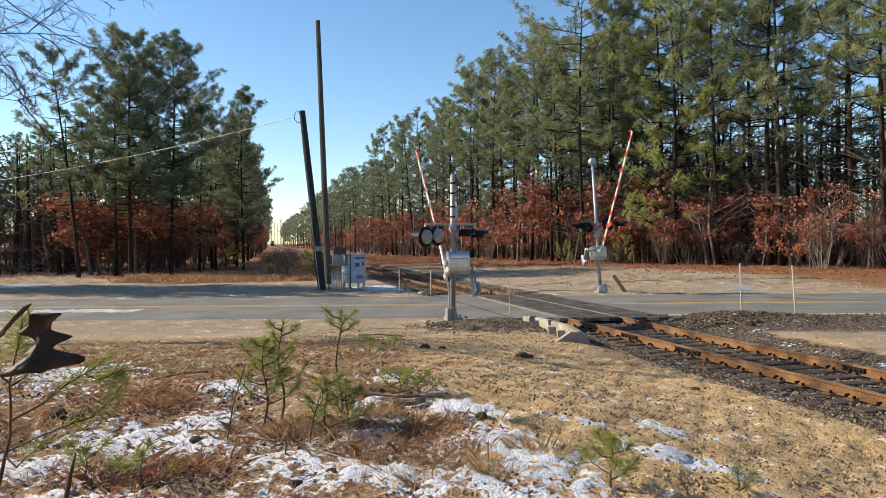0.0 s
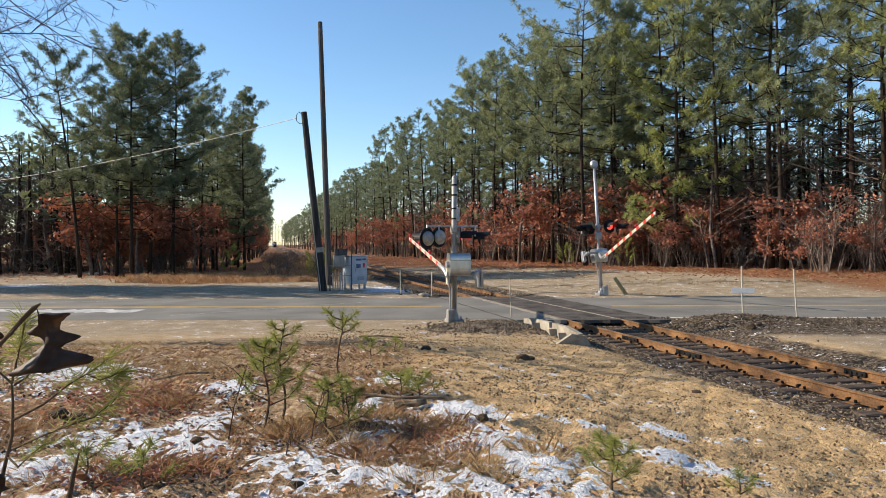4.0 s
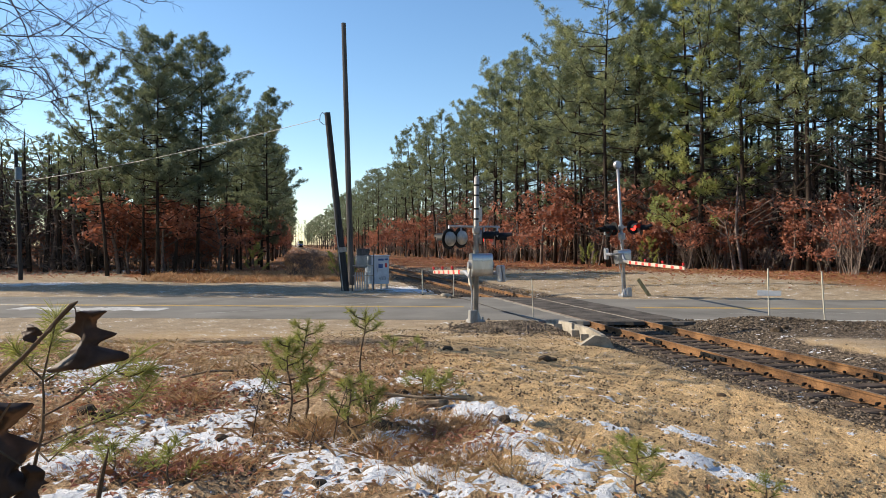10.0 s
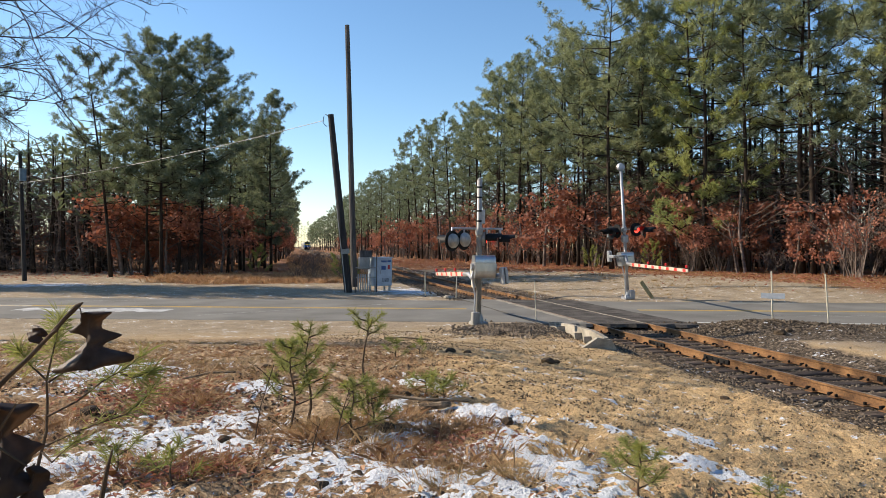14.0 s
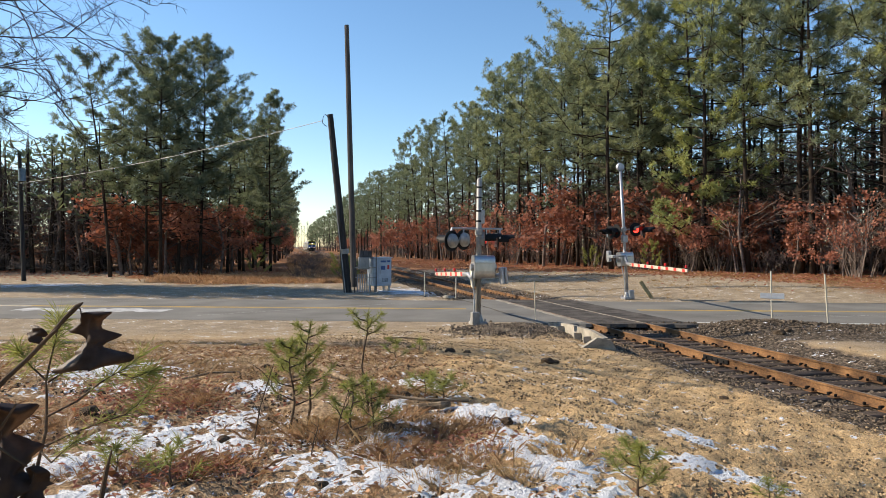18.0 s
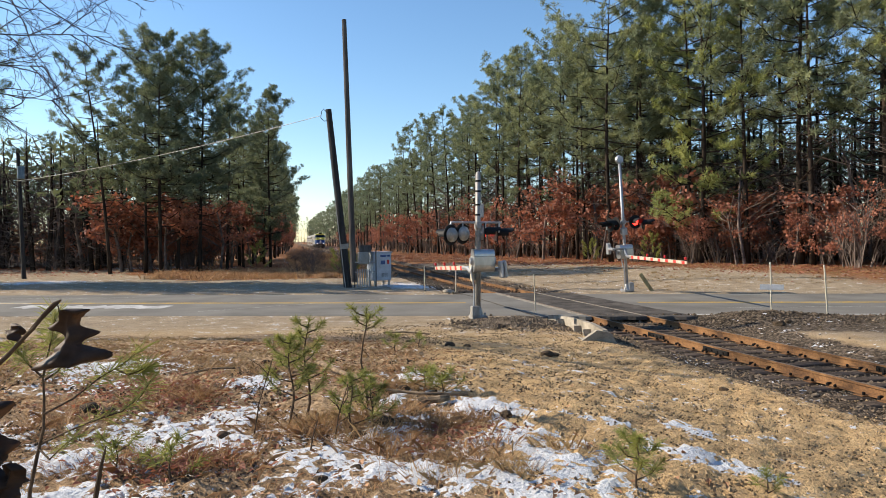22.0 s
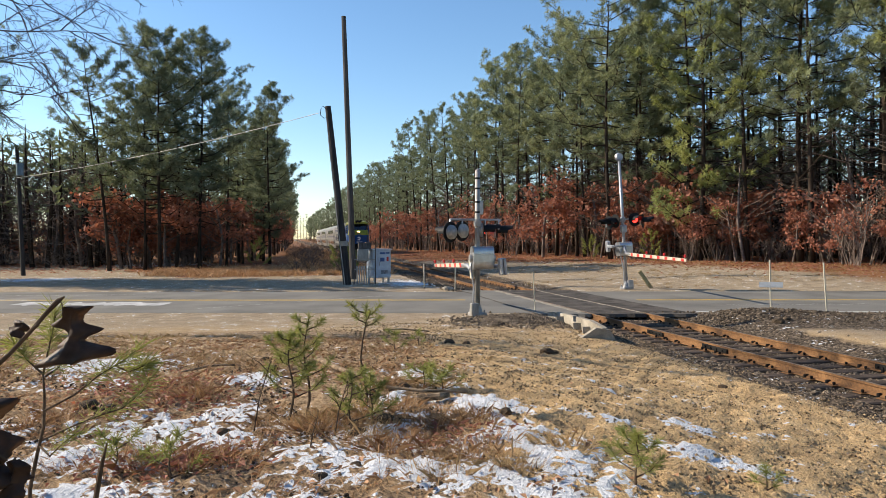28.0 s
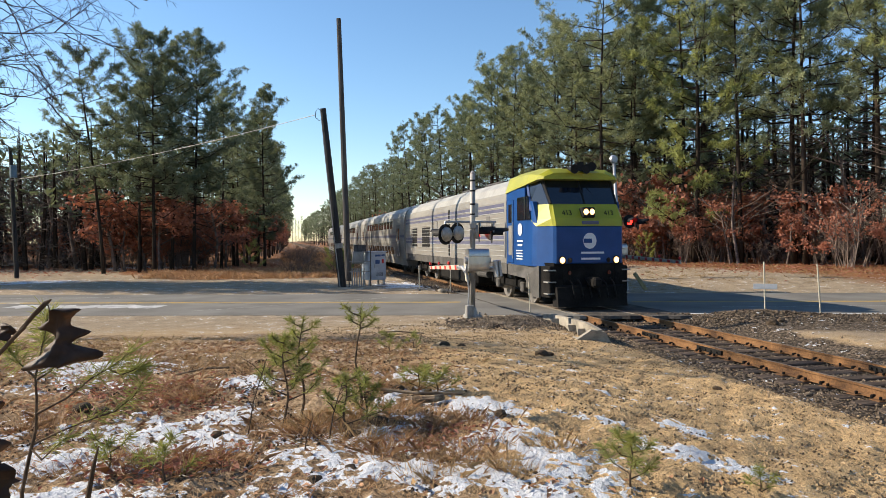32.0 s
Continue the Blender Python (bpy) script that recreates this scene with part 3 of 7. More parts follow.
def tuft(g, rng, c, d, r, n, w):
    """A bottle-brush tuft of needle bundles spreading from the end of a twig."""
    vs, fs = g.v, g.f
    k = len(vs)
    vs.append(tuple(c))
    for i in range(n):
        o = Vector((rng.gauss(0, 1), rng.gauss(0, 1), rng.gauss(0, 1))).normalized()
        v = (d * 0.45 + o).normalized() * r * rng.uniform(0.65, 1.2)
        e = v.cross(Vector((rng.gauss(0, 1), rng.gauss(0, 1), rng.gauss(0, 1)))).normalized() * w
        vs += [tuple(c + v * 0.6 + e), tuple(c + v)]
        fs.append((k, k + 1 + 2 * i, k + 2 + 2 * i))


def pine(seed, height, bare=0.45, spread=2.6, twigs=6, lean=0.02, sides=7, limbs=42, r=0.36, w=0.04, per=21, leaf=None, dome=0.55, tufts_each=3):
    """Meshes of a pine: trunk with crooked upswept limbs, each with side twigs that end in tufts of needles."""
    rng = random.Random(seed)
    tr, cr = Geo(), Geo()
    lx, ly = rng.uniform(-lean, lean), rng.uniform(-lean, lean)
    bend = [rng.uniform(-0.3, 0.3) for _ in range(4)]
    up = Vector((0, 0, 1))

    def axis(h):
        q = h / height
        return Vector((lx * h + bend[0] * math.sin(q * 4 + bend[2] * 6), ly * h + bend[1] * math.sin(q * 3.3 + bend[3] * 6), h))
    r0 = height * 0.0072 + 0.02
    hs = [height * i / 9 for i in range(10)]
    tr.tube([axis(h) - (Vector((0, 0, 0.3)) if i == 0 else Vector()) for i, h in enumerate(hs)], [r0 * (1.25 if i == 0 else 1) * (1 - 0.9 * (h / height) ** 1.2) for i, h in enumerate(hs)], sides)
    for i in range(limbs):
        q = (i + rng.random()) / limbs
        low = bare * 0.5
        h = height * (low + (1 - low) * q * 0.985)
        dead = h < height * bare
        a = i * 2.4 + rng.uniform(-0.7, 0.7)
        top = (h / height - bare) / (1 - bare)
        shape = max(0.2, math.sin(math.pi * min(1, 0.2 + max(0, top) * 0.8)) ** dome)
        reach = spread * rng.choice((0.5, 0.75, 1.0, 1.1, 1.3)) * rng.uniform(0.85, 1.1) * (0.55 if dead else shape)
        rise = rng.uniform(-0.15, 0.25) + 0.65 * max(0, top) ** 1.3
        d = Vector((math.cos(a), math.sin(a), rise))
        side = Vector((-d.y, d.x, 0))
        p0 = axis(h)
        p1 = p0 + d * reach * 0.5 + Vector((rng.uniform(-0.15, 0.15), rng.uniform(-0.15, 0.15), rng.uniform(-0.14, 0.0))) * reach
        p2 = p0 + d * reach + Vector((rng.uniform(-0.15, 0.15), rng.uniform(-0.15, 0.15), rng.uniform(0.1, 0.32))) * reach
        rb = r0 * 0.3 * (1 - 0.6 * h / height) + 0.012
        tr.tube([p0, p1, p2], [rb, rb * 0.65, rb * 0.25], 4, False)
        if dead and rng.random() < 0.85:
            for _ in range(4):
                b = p0.lerp(p2, rng.uniform(0.2, 0.95))
                e = b + Vector((rng.uniform(-0.7, 0.7), rng.uniform(-0.7, 0.7), rng.uniform(-0.35, 0.4)))
                tr.tube([b, e], [0.016, 0.006], 3, False)
            continue
        n = max(3, int(round(twigs * rng.uniform(0.75, 1.3) * (0.45 + 0.55 * min(1, reach / 2.4)))))
        ends = [(p1.lerp(p2, 0.6), p2)]
        for j in range(n):
            f = 0.3 + 0.68 * (j + rng.random()) / n
            b = (p0.lerp(p1, f * 2) if f < 0.5 else p1.lerp(p2, f * 2 - 1))
            ln = (0.35 + 0.3 * reach * (1.15 - f)) * rng.uniform(0.6, 1.25)
            e = b + (d * rng.uniform(0.3, 0.9) + side * (1 if j % 2 else -1) * rng.uniform(0.3, 1.1) + up * rng.uniform(0.05, 0.75)).normalized() * ln
            tr.tube([b, e], [rb * 0.3 + 0.006, 0.006], 3, False)
            ends.append((b, e))
        for b, e in ends:
            dd = (e - b).normalized()
            for m in range(tufts_each):
                c = e - dd * (e - b).length * 0.33 * m * rng.uniform(0.6, 1.2)
                if m:
                    c = c + Vector((rng.gauss(0, 0.14), rng.gauss(0, 0.14), rng.gauss(0.08, 0.12)))
                tuft(cr, rng, c, (dd + up * 0.5).normalized(), r * rng.uniform(0.75, 1.2), per, w)
    for _ in range(9):
        c = axis(height) + Vector((rng.gauss(0, 0.3), rng.gauss(0, 0.3), rng.gauss(-0.5, 0.45)))
        tuft(cr, rng, c, up, r, per, w)
    return tr.mesh("trunk", M_BARK, True), cr.mesh("crown", leaf or M_NEEDLE)


def oak(seed, height, leaves=900, size=0.13, spread=0.5):
    """Small oak that keeps its russet leaves."""
    rng = random.Random(seed)
    tr, cr = Geo(), Geo()
    ends = []

    def grow(p, d, ln, r, lvl):
        q = p + d * ln * 0.5 + Vector((rng.uniform(-0.1, 0.1), rng.uniform(-0.1, 0.1), 0)) * ln
        e = q + (d + Vector((rng.uniform(-0.3, 0.3), rng.uniform(-0.3, 0.3), rng.uniform(-0.1, 0.2)))).normalized() * ln * 0.5
        tr.tube([p, q, e], [r, r * 0.8, r * 0.6], 5 if lvl == 0 else 3, False)
        if lvl:
            ends.append((q, e))
        if lvl < 3:
            for _ in range(rng.choice((2, 3, 3)) + (3 if lvl == 0 else 0)):
                a = rng.uniform(0, 2 * math.pi)
                s = rng.uniform(0.35, 1)
                grow(p.lerp(e, s), (d * 0.4 + Vector((math.cos(a), math.sin(a), rng.uniform(-0.15, 0.6))) * (0.6 + spread)).normalized(), ln * rng.uniform(0.4, 0.62), r * 0.45, lvl + 1)
    grow(Vector((0, 0, -0.2)), Vector((rng.uniform(-0.1, 0.1), rng.uniform(-0.1, 0.1), 1)).normalized(), height * 0.62, 0.045 + height * 0.008, 0)
    for i in range(leaves):
        a, b = rng.choice(ends)
        c = a.lerp(b, rng.uniform(0.1, 1.15)) + Vector((rng.gauss(0, 0.17), rng.gauss(0, 0.17), rng.gauss(-0.03, 0.15)))
        u = Vector((rng.uniform(-1, 1), rng.uniform(-1, 1), rng.uniform(-1, 0.4))).normalized() * size * rng.uniform(0.6, 1.3)
        w = u.cross(Vector((rng.uniform(-1, 1), rng.uniform(-1, 1), rng.uniform(-1, 1)))).normalized() * size * 0.42
        cr.add([c, c + u * 0.5 + w, c + u, c + u * 0.5 - w], [(0, 1, 2, 3)])
    return tr.mesh("trunk", M_TWIG, True), cr.mesh("crown", M_OAK)


def brush(seed, height, stems=9):
    """Leafless shrub of many grey stems."""
    rng = random.Random(seed)
    g = Geo()

    def grow(p, d, ln, r, lvl):
        q = p + d * ln * 0.5
        e = q + (d + Vector((rng.uniform(-0.35, 0.35), rng.uniform(-0.35, 0.35), rng.uniform(-0.05, 0.25)))).normalized() * ln * 0.5
        g.tube([p, q, e], [r, r * 0.8, r * 0.45], 3, False)
        if lvl < 2:
            for _ in range(4):
                a = rng.uniform(0, 2 * math.pi)
                grow(p.lerp(e, rng.uniform(0.25, 1)), (d * 0.6 + Vector((math.cos(a), math.sin(a), rng.uniform(-0.2, 0.5))) * 0.7).normalized(), ln * rng.uniform(0.35, 0.6), r * 0.55, lvl + 1)
    for _ in range(stems):
        a = rng.uniform(0, 2 * math.pi)
        o = rng.uniform(0, 0.7)
        grow(Vector((math.cos(a) * o, math.sin(a) * o, -0.1)), Vector((math.cos(a) * 0.35, math.sin(a) * 0.35, 1)).normalized(), height * rng.uniform(0.45, 0.8), 0.022, 0)
    return g.mesh("stems", M_TWIG)


def tree_thing(name, meshes, label, category, m, group):
    t = thing(name, label, category, m, group)
    for me in meshes:
        part(me.name.split(".")[0], me, None, t)
    return t


PINE_LABEL = "tall pine with a dark furrowed trunk and green needles"
PINES = [pine(k, 22, bare, spread, lean=lean, leaf=M_NEEDLE_LIT) for k, bare, spread, lean in ((11, 0.42, 3.0, 0.02), (12, 0.52, 2.8, 0.02), (13, 0.36, 3.4, 0.02), (14, 0.56, 2.7, 0.04), (15, 0.46, 3.2, 0.05), (16, 0.5, 2.5, 0.02))]
PINES_FULL = [pine(21, 20, 0.3, 4.0, 10, limbs=74), pine(22, 20, 0.34, 3.8, 10, limbs=74), pine(23, 20, 0.34, 3.6, 8, limbs=52), pine(27, 20, 0.2, 4.0, 9, limbs=60, dome=0.85)]
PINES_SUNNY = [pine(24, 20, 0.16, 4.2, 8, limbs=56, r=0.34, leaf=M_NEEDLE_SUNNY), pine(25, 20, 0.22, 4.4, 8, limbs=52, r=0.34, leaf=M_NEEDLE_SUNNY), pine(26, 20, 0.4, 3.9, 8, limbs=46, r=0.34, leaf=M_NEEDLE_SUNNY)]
PINES_OLIVE = [pine(28, 20, 0.42, 3.6, 7, limbs=50, leaf=M_NEEDLE_OLIVE), pine(29, 20, 0.38, 3.9, 8, limbs=50, leaf=M_NEEDLE_OLIVE), pine(30, 20, 0.46, 3.3, 7, limbs=46, leaf=M_NEEDLE_OLIVE)]
PINES_FAR = [pine(31, 20, 0.38, 3.0, 4, sides=4, limbs=28, r=0.6, w=0.1, per=9, tufts_each=2), pine(32, 20, 0.42, 2.7, 4, sides=4, limbs=28, r=0.6, w=0.1, per=9, tufts_each=2)]
OAKS = [oak(41, 5.5, 1300, 0.16), oak(42, 4.5, 1000, 0.16), oak(43, 6.5, 1500, 0.17), oak(44, 3.6, 800, 0.15)]
BARE = [oak(51, 7, 120), oak(52, 6, 20), oak(53, 9, 0)]
BRUSH = [brush(61, 2.6, 8), brush(62, 3.2, 8), brush(63, 2.1, 8)]


def plant(kind, meshes, x, y, h, h0, turn, label, category, group):
    k = h / h0
    t = tree_thing(kind, meshes, label, category, None, group)
    t.matrix_basis = Matrix.LocRotScale((x, y, gz(x, y) - 0.02), Euler((0, 0, turn)), (k, k, k))
    return t


def along(line, s):
    """Point at the distance s along a line of points, and its direction."""
    for a, b in zip(line, line[1:]):
        a, b = Vector(a), Vector(b)
        if s <= (b - a).length:
            return a.lerp(b, s / (b - a).length), (b - a).normalized()
        s -= (b - a).length
    return None, None


EDGE_R = [(46, 25), (37.9, 35.7), (35.3, 43.3), (33, 50.4), (27.5, 60.4), (24.5, 77.5), (20.8, 110), (19, 150), (17.5, 250), (16.5, 400), (16, 620)]
BACK_L = [(-60, 84), (-30, 77), (-12, 66)]
EDGE_L = [(-12.8, 56), (-8, 56), (-4.5, 61), (-3, 70), (-2.2, 85), (-0.4, 135), (1.0, 250), (3, 400), (3.4, 620)]
rng = random.Random(5)


def fill(edge, side, start, stop, step, rows, gap, pines, hmin, hmax, jitter=1.3):
    s = start
    while s < stop:
        for r in range(rows):
            p, d = along(edge, s + rng.uniform(-0.4, 0.4) * step)
            if p is None:
                continue
            n = Vector((d.y, -d.x)) * side
            q = p + n * (r * gap + rng.uniform(0.2, 1.0) * jitter)
            h = rng.uniform(hmin, hmax)
            k = rng.randrange(len(pines))
            plant("pine_tree", pines[k], q.x, q.y, h, 20 if pines is not PINES else 22, rng.uniform(0, 6.28), PINE_LABEL, "tree", "pines of the wood")
        s += step


# single trees that stand out at the edge: x, y, height, kind
OLIVE = "tall pine with needles coloured sunlit olive at the wood's edge"
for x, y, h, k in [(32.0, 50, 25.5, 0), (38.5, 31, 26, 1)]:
    plant("pine_tree", PINES_SUNNY[k], x, y, h, 20, x * 7.0, "tall spreading pine with low boughs coloured sunlit yellow-green", "tree", "pines of the wood")
for x, y, h, k in [(27.4, 56, 24.8, 1), (27.2, 68, 23.4, 0), (32.8, 60, 24.5, 1), (30.6, 74, 24.6, 2), (27.6, 78, 23.6, 1), (25.6, 84, 24.2, 0), (27.5, 105, 24, 2), (36.2, 55, 26, 2), (40, 50, 27, 0), (41, 41, 28, 1), (37.1, 44.5, 28, 1)]:
    plant("pine_tree", PINES_OLIVE[k], x, y, h, 20, x * 7.0, OLIVE, "tree", "pines of the wood")
for x, y, h, k in [(-9.4, 55.0, 17.6, 0), (-8.6, 58.0, 16.5, 2), (-6.6, 58.0, 18.0, 1), (-1.7, 66, 16.2, 3), (-4.6, 70.0, 17.0, 2), (-11.4, 60, 16.5, 2), (-2.4, 74, 15.0, 3)]:
    plant("pine_tree", PINES_FULL[k], x, y, h, 20, x * 5.0, PINE_LABEL, "tree", "pines of the wood")
t = plant("pine_tree", PINES_FULL[2], -13.0, 55.5, 16.4, 20, 0, "leaning pine with a dark trunk and open crown", "tree", "pines of the wood")
t.rotation_euler = (0, radians(-6), 0)
for x, y, h in [(-19, 45, 16), (-24, 47.5, 17), (-29, 49, 18), (-16.6, 41.6, 14), (-20.5, 42.5, 15), (-23.5, 43.5, 15), (-19.6, 72, 13.4), (-23.1, 76, 13.3), (-16.5, 71, 14.0)]:
    plant("pine_tree", PINES[int(-x) % 6], x, y, h, 22, x, PINE_LABEL, "tree", "pines of the wood")
for k, (x, y, h) in enumerate([(-23, 46.5, 17), (-27, 50, 18), (-32, 50, 19)]):
    plant("pine_tree", PINES_FULL[k % 3], x, y, h, 20, x, PINE_LABEL, "tree", "pines of the wood")
fill(EDGE_R, 1, 0, 36, 5.0, 2, 7.5, PINES, 20, 26)
fill(EDGE_R, 1, 36, 62, 5.0, 3, 5.0, PINES, 19.5, 23)
fill(EDGE_R, 1, 62, 105, 4.8, 2, 4.5, PINES, 18.5, 21.5)
fill(EDGE_R, 1, 105, 240, 6, 2, 4.5, PINES_FAR, 16, 19.5)
fill(EDGE_R, 1, 240, 590, 10, 1, 5, PINES_FAR, 15, 19)
fill(BACK_L, -1, 18, 50, 6, 2, 6, PINES, 9, 12)
fill(EDGE_L, -1, 3, 36, 8, 2, 7, PINES, 12, 15)
fill(EDGE_L, -1, 36, 152, 7, 2, 4.5, PINES_FAR, 15, 17.5)
fill(EDGE_L, -1, 152, 522, 11, 1, 5, PINES_FAR, 16, 19)


def under(edge, side, start, stop, step, depth, lo, hi, bare, inset=0.3):
    s = start
    while s < stop:
        p, d = along(edge, s + rng.uniform(-0.5, 0.5) * step)
        n = Vector((d.y, -d.x)) * side
        q = p + n * rng.uniform(inset, depth)
        u = rng.random()
        turn = rng.uniform(0, 6.28)
        if u < bare * 0.6:
            b = rng.randrange(len(BRUSH))
            t = whole("leafless_shrub", BRUSH[b], None, "leafless grey shrub at the edge of the wood", "shrub", group="shrubs of the wood edge")
            k = rng.uniform(0.8, 1.9)
            t.matrix_basis = Matrix.LocRotScale((q.x, q.y, gz(q.x, q.y)), Euler((0, 0, turn)), (k, k, k))
        elif u < bare:
            plant("bare_tree", rng.choice(BARE), q.x, q.y, rng.uniform(5, 8), 6.5, turn, "thin leafless young tree with grey branches", "tree", "bare trees of the wood")
        else:
            k = rng.randrange(len(OAKS))
            plant("oak_tree", OAKS[k], q.x, q.y, rng.uniform(lo, hi), (5.5, 4.5, 6.5, 3.6)[k], turn, "young oak holding on to russet leaves", "tree", "oaks of the wood")
        s += step


under(EDGE_R, 1, 0, 38, 0.5, 5, 4, 7.5, 0.74, -1.8)
under(EDGE_R, 1, 26, 110, 0.85, 7.5, 3, 10.5, 0.5, -2.0)
under(EDGE_R, 1, 110, 240, 3.0, 4, 5, 8, 0.3)
under(BACK_L, -1, 12, 50, 0.9, 8, 4, 8, 0.3, -1.0)
under(EDGE_L, -1, 0, 42, 0.8, 9, 3, 9, 0.35, 1.0)
under(EDGE_L, -1, 42, 152, 3.0, 4, 5, 8, 0.3)
for x, y, h in [(-17.5, 66, 13), (-21, 70, 14), (-25, 75, 15), (-29, 72, 14), (-34, 80, 16), (-20, 84, 16), (-38, 70, 14)] + [(along(EDGE_R, s)[0].x + 3 + (s * 7.3) % 9, along(EDGE_R, s)[0].y + (s * 3.1) % 5, 9 + (s * 1.7) % 6) for s in range(4, 100, 2)]:
    plant("bare_tree", BARE[2], x, y, h, 9, x, "tall leafless tree with fine grey branches", "tree", "bare trees of the wood")


# deep wood behind the rows: trunks and dark crowns joined
def deep_wood(line, side, start, stop, n, near, far_, seed, h0=14, h1=19, puffs=34, tall=7.0):
    r = random.Random(seed)
    tr, cr, br = Geo(), Geo(), Geo()
    for i in range(n):
        p, d = along(line, r.uniform(start, stop))
        nn = Vector((d.y, -d.x)) * side
        q = p + nn * r.uniform(near, far_)
        h = r.uniform(h0, h1)
        a, b = r.uniform(-0.5, 0.5), r.uniform(-0.5, 0.5)
        tr.tube([(q.x, q.y, -0.3), (q.x + a, q.y + b, h * 0.5), (q.x + a, q.y + b, h)], [0.22, 0.15, 0.03], 5, False)
        for j in range(puffs):
            z = r.uniform(0.42, 1.0) * h
            w = 2.6 * (1.1 - z / h) + 0.5
            needle_tuft(cr, r, Vector((q.x + a + r.gauss(0, w * 0.6), q.y + b + r.gauss(0, w * 0.6), z)), 0.95, 7, 0.12)
        for j in range(44):
            z = tall * r.random() ** 1.25 + 0.2
            needle_tuft(br, r, Vector((q.x + r.gauss(0, 2.4), q.y + r.gauss(0, 2.4), z)), 1.25, 8, 0.026)
    whole("deep_wood_trunks", tr, M_BARK, "dense trunks and brush deep in the pine wood", "wood", kind="stuff")
    whole("deep_wood_brush", br, M_TWIG, "tangled grey brush deep in the pine wood", "wood", kind="stuff")
    whole("deep_wood_crowns", cr, M_NEEDLE, "dense green crowns deep in the pine wood", "wood", kind="stuff")


deep_wood(EDGE_R, 1, 0, 110, 190, 9, 46, 71, 13, 17, 10, 11.0)
deep_wood(EDGE_R, 1, 0, 45, 110, 10, 34, 76, 14, 18, 8, 12.0)
deep_wood(EDGE_R, 1, 110, 600, 90, 8, 30, 72)
deep_wood(EDGE_L, -1, 0, 42, 80, 10, 40, 73, 10, 13, 8, 9.0)
deep_wood(BACK_L, -1, 5, 42, 12, 10, 26, 77, 9, 13, 14, 5.0)
# unseen wood added on both sides of the track behind the eye, blocking skylight
deep_wood([(-80, -14), (4, -14)], 1, 0, 84, 70, 0, 22, 78, 15, 20, 40, 10.0)
deep_wood([(17, -6), (75, 8)], 1, 0, 58, 46, 0, 22, 79, 15, 20, 40, 10.0)
deep_wood(EDGE_L, -1, 42, 512, 80, 8, 30, 74)
deep_wood([(-150, 760), (150, 760)], -1, 0, 300, 110, 0, 40, 75, 22, 30)


# ---- poles and wire ----
def pole(x, y, tx, ty, h, r0, r1, material, label):
    g = Geo()
    n = 10
    z0 = gz(x, y)
    pts = [(x + (tx - x) * i / n, y + (ty - y) * i / n, z0 - 0.4 + (h + 0.4) * i / n) for i in range(n + 1)]
    p = thing("utility_pole", label, "pole")
    part("shaft", g.tube(pts, [r0 + (r1 - r0) * i / n for i in range(n + 1)], 12), material, p, smooth=False)
    return p


tall = pole(3.67, 40.4, 3.22, 40.4, 15.1, 0.19, 0.13, M_POLE, "tall weathered grey-brown wooden utility pole")
lean = pole(2.95, 35.5, 2.01, 35.5, 9.0, 0.21, 0.15, M_POLE_DARK, "dark creosoted utility pole leaning over")
part("conduit", Geo().tube([(2.78, 35.32, 0), (2.4, 35.32, 3.4), (2.0, 35.34, 7.5)], 0.025, 6), M_GALV_OLD, lean, "grey cable conduit")
part("strap", Geo().tube([(2.755, 35.5, 1.95), (2.73, 35.5, 2.2)], 0.232, 12, False), M_GALV_OLD, lean, "pale metal band")
part("bracket", Geo().tube([(2.0, 35.4, 8.75), (1.75, 35.3, 8.95), (1.65, 35.3, 8.8), (1.62, 35.3, 8.5), (1.8, 35.3, 8.35), (1.95, 35.4, 8.4)], 0.018, 5), M_BLACK, lean, "black cable loop at the top")
g = Geo()
a, b = Vector((1.62, 35.3, 8.62)), Vector((-17.4, 50.9, 6.45))
g.tube([a.lerp(b, i / 24) - Vector((0, 0, 4 * 0.28 * (i / 24) * (1 - i / 24))) for i in range(25)], 0.016, 5)
whole("overhead_wire", g, M_GALV_OLD, "thin overhead wire sagging from the leaning pole", "wire", kind="structure")
far_pole = pole(-17.16, 51.0, -17.44, 51.0, 8.56, 0.15, 0.11, M_POLE_DARK, "dark utility pole at the end of the wire")

part("transformer", Geo().tube([(-17.2, 50.75, 6.6), (-17.2, 50.75, 7.4)], 0.22, 12), mat("blue_grey_can", (0.12, 0.2, 0.26), (0.2, 0.29, 0.36), 0.5, 3, 0.05), far_pole, "blue-grey transformer can")

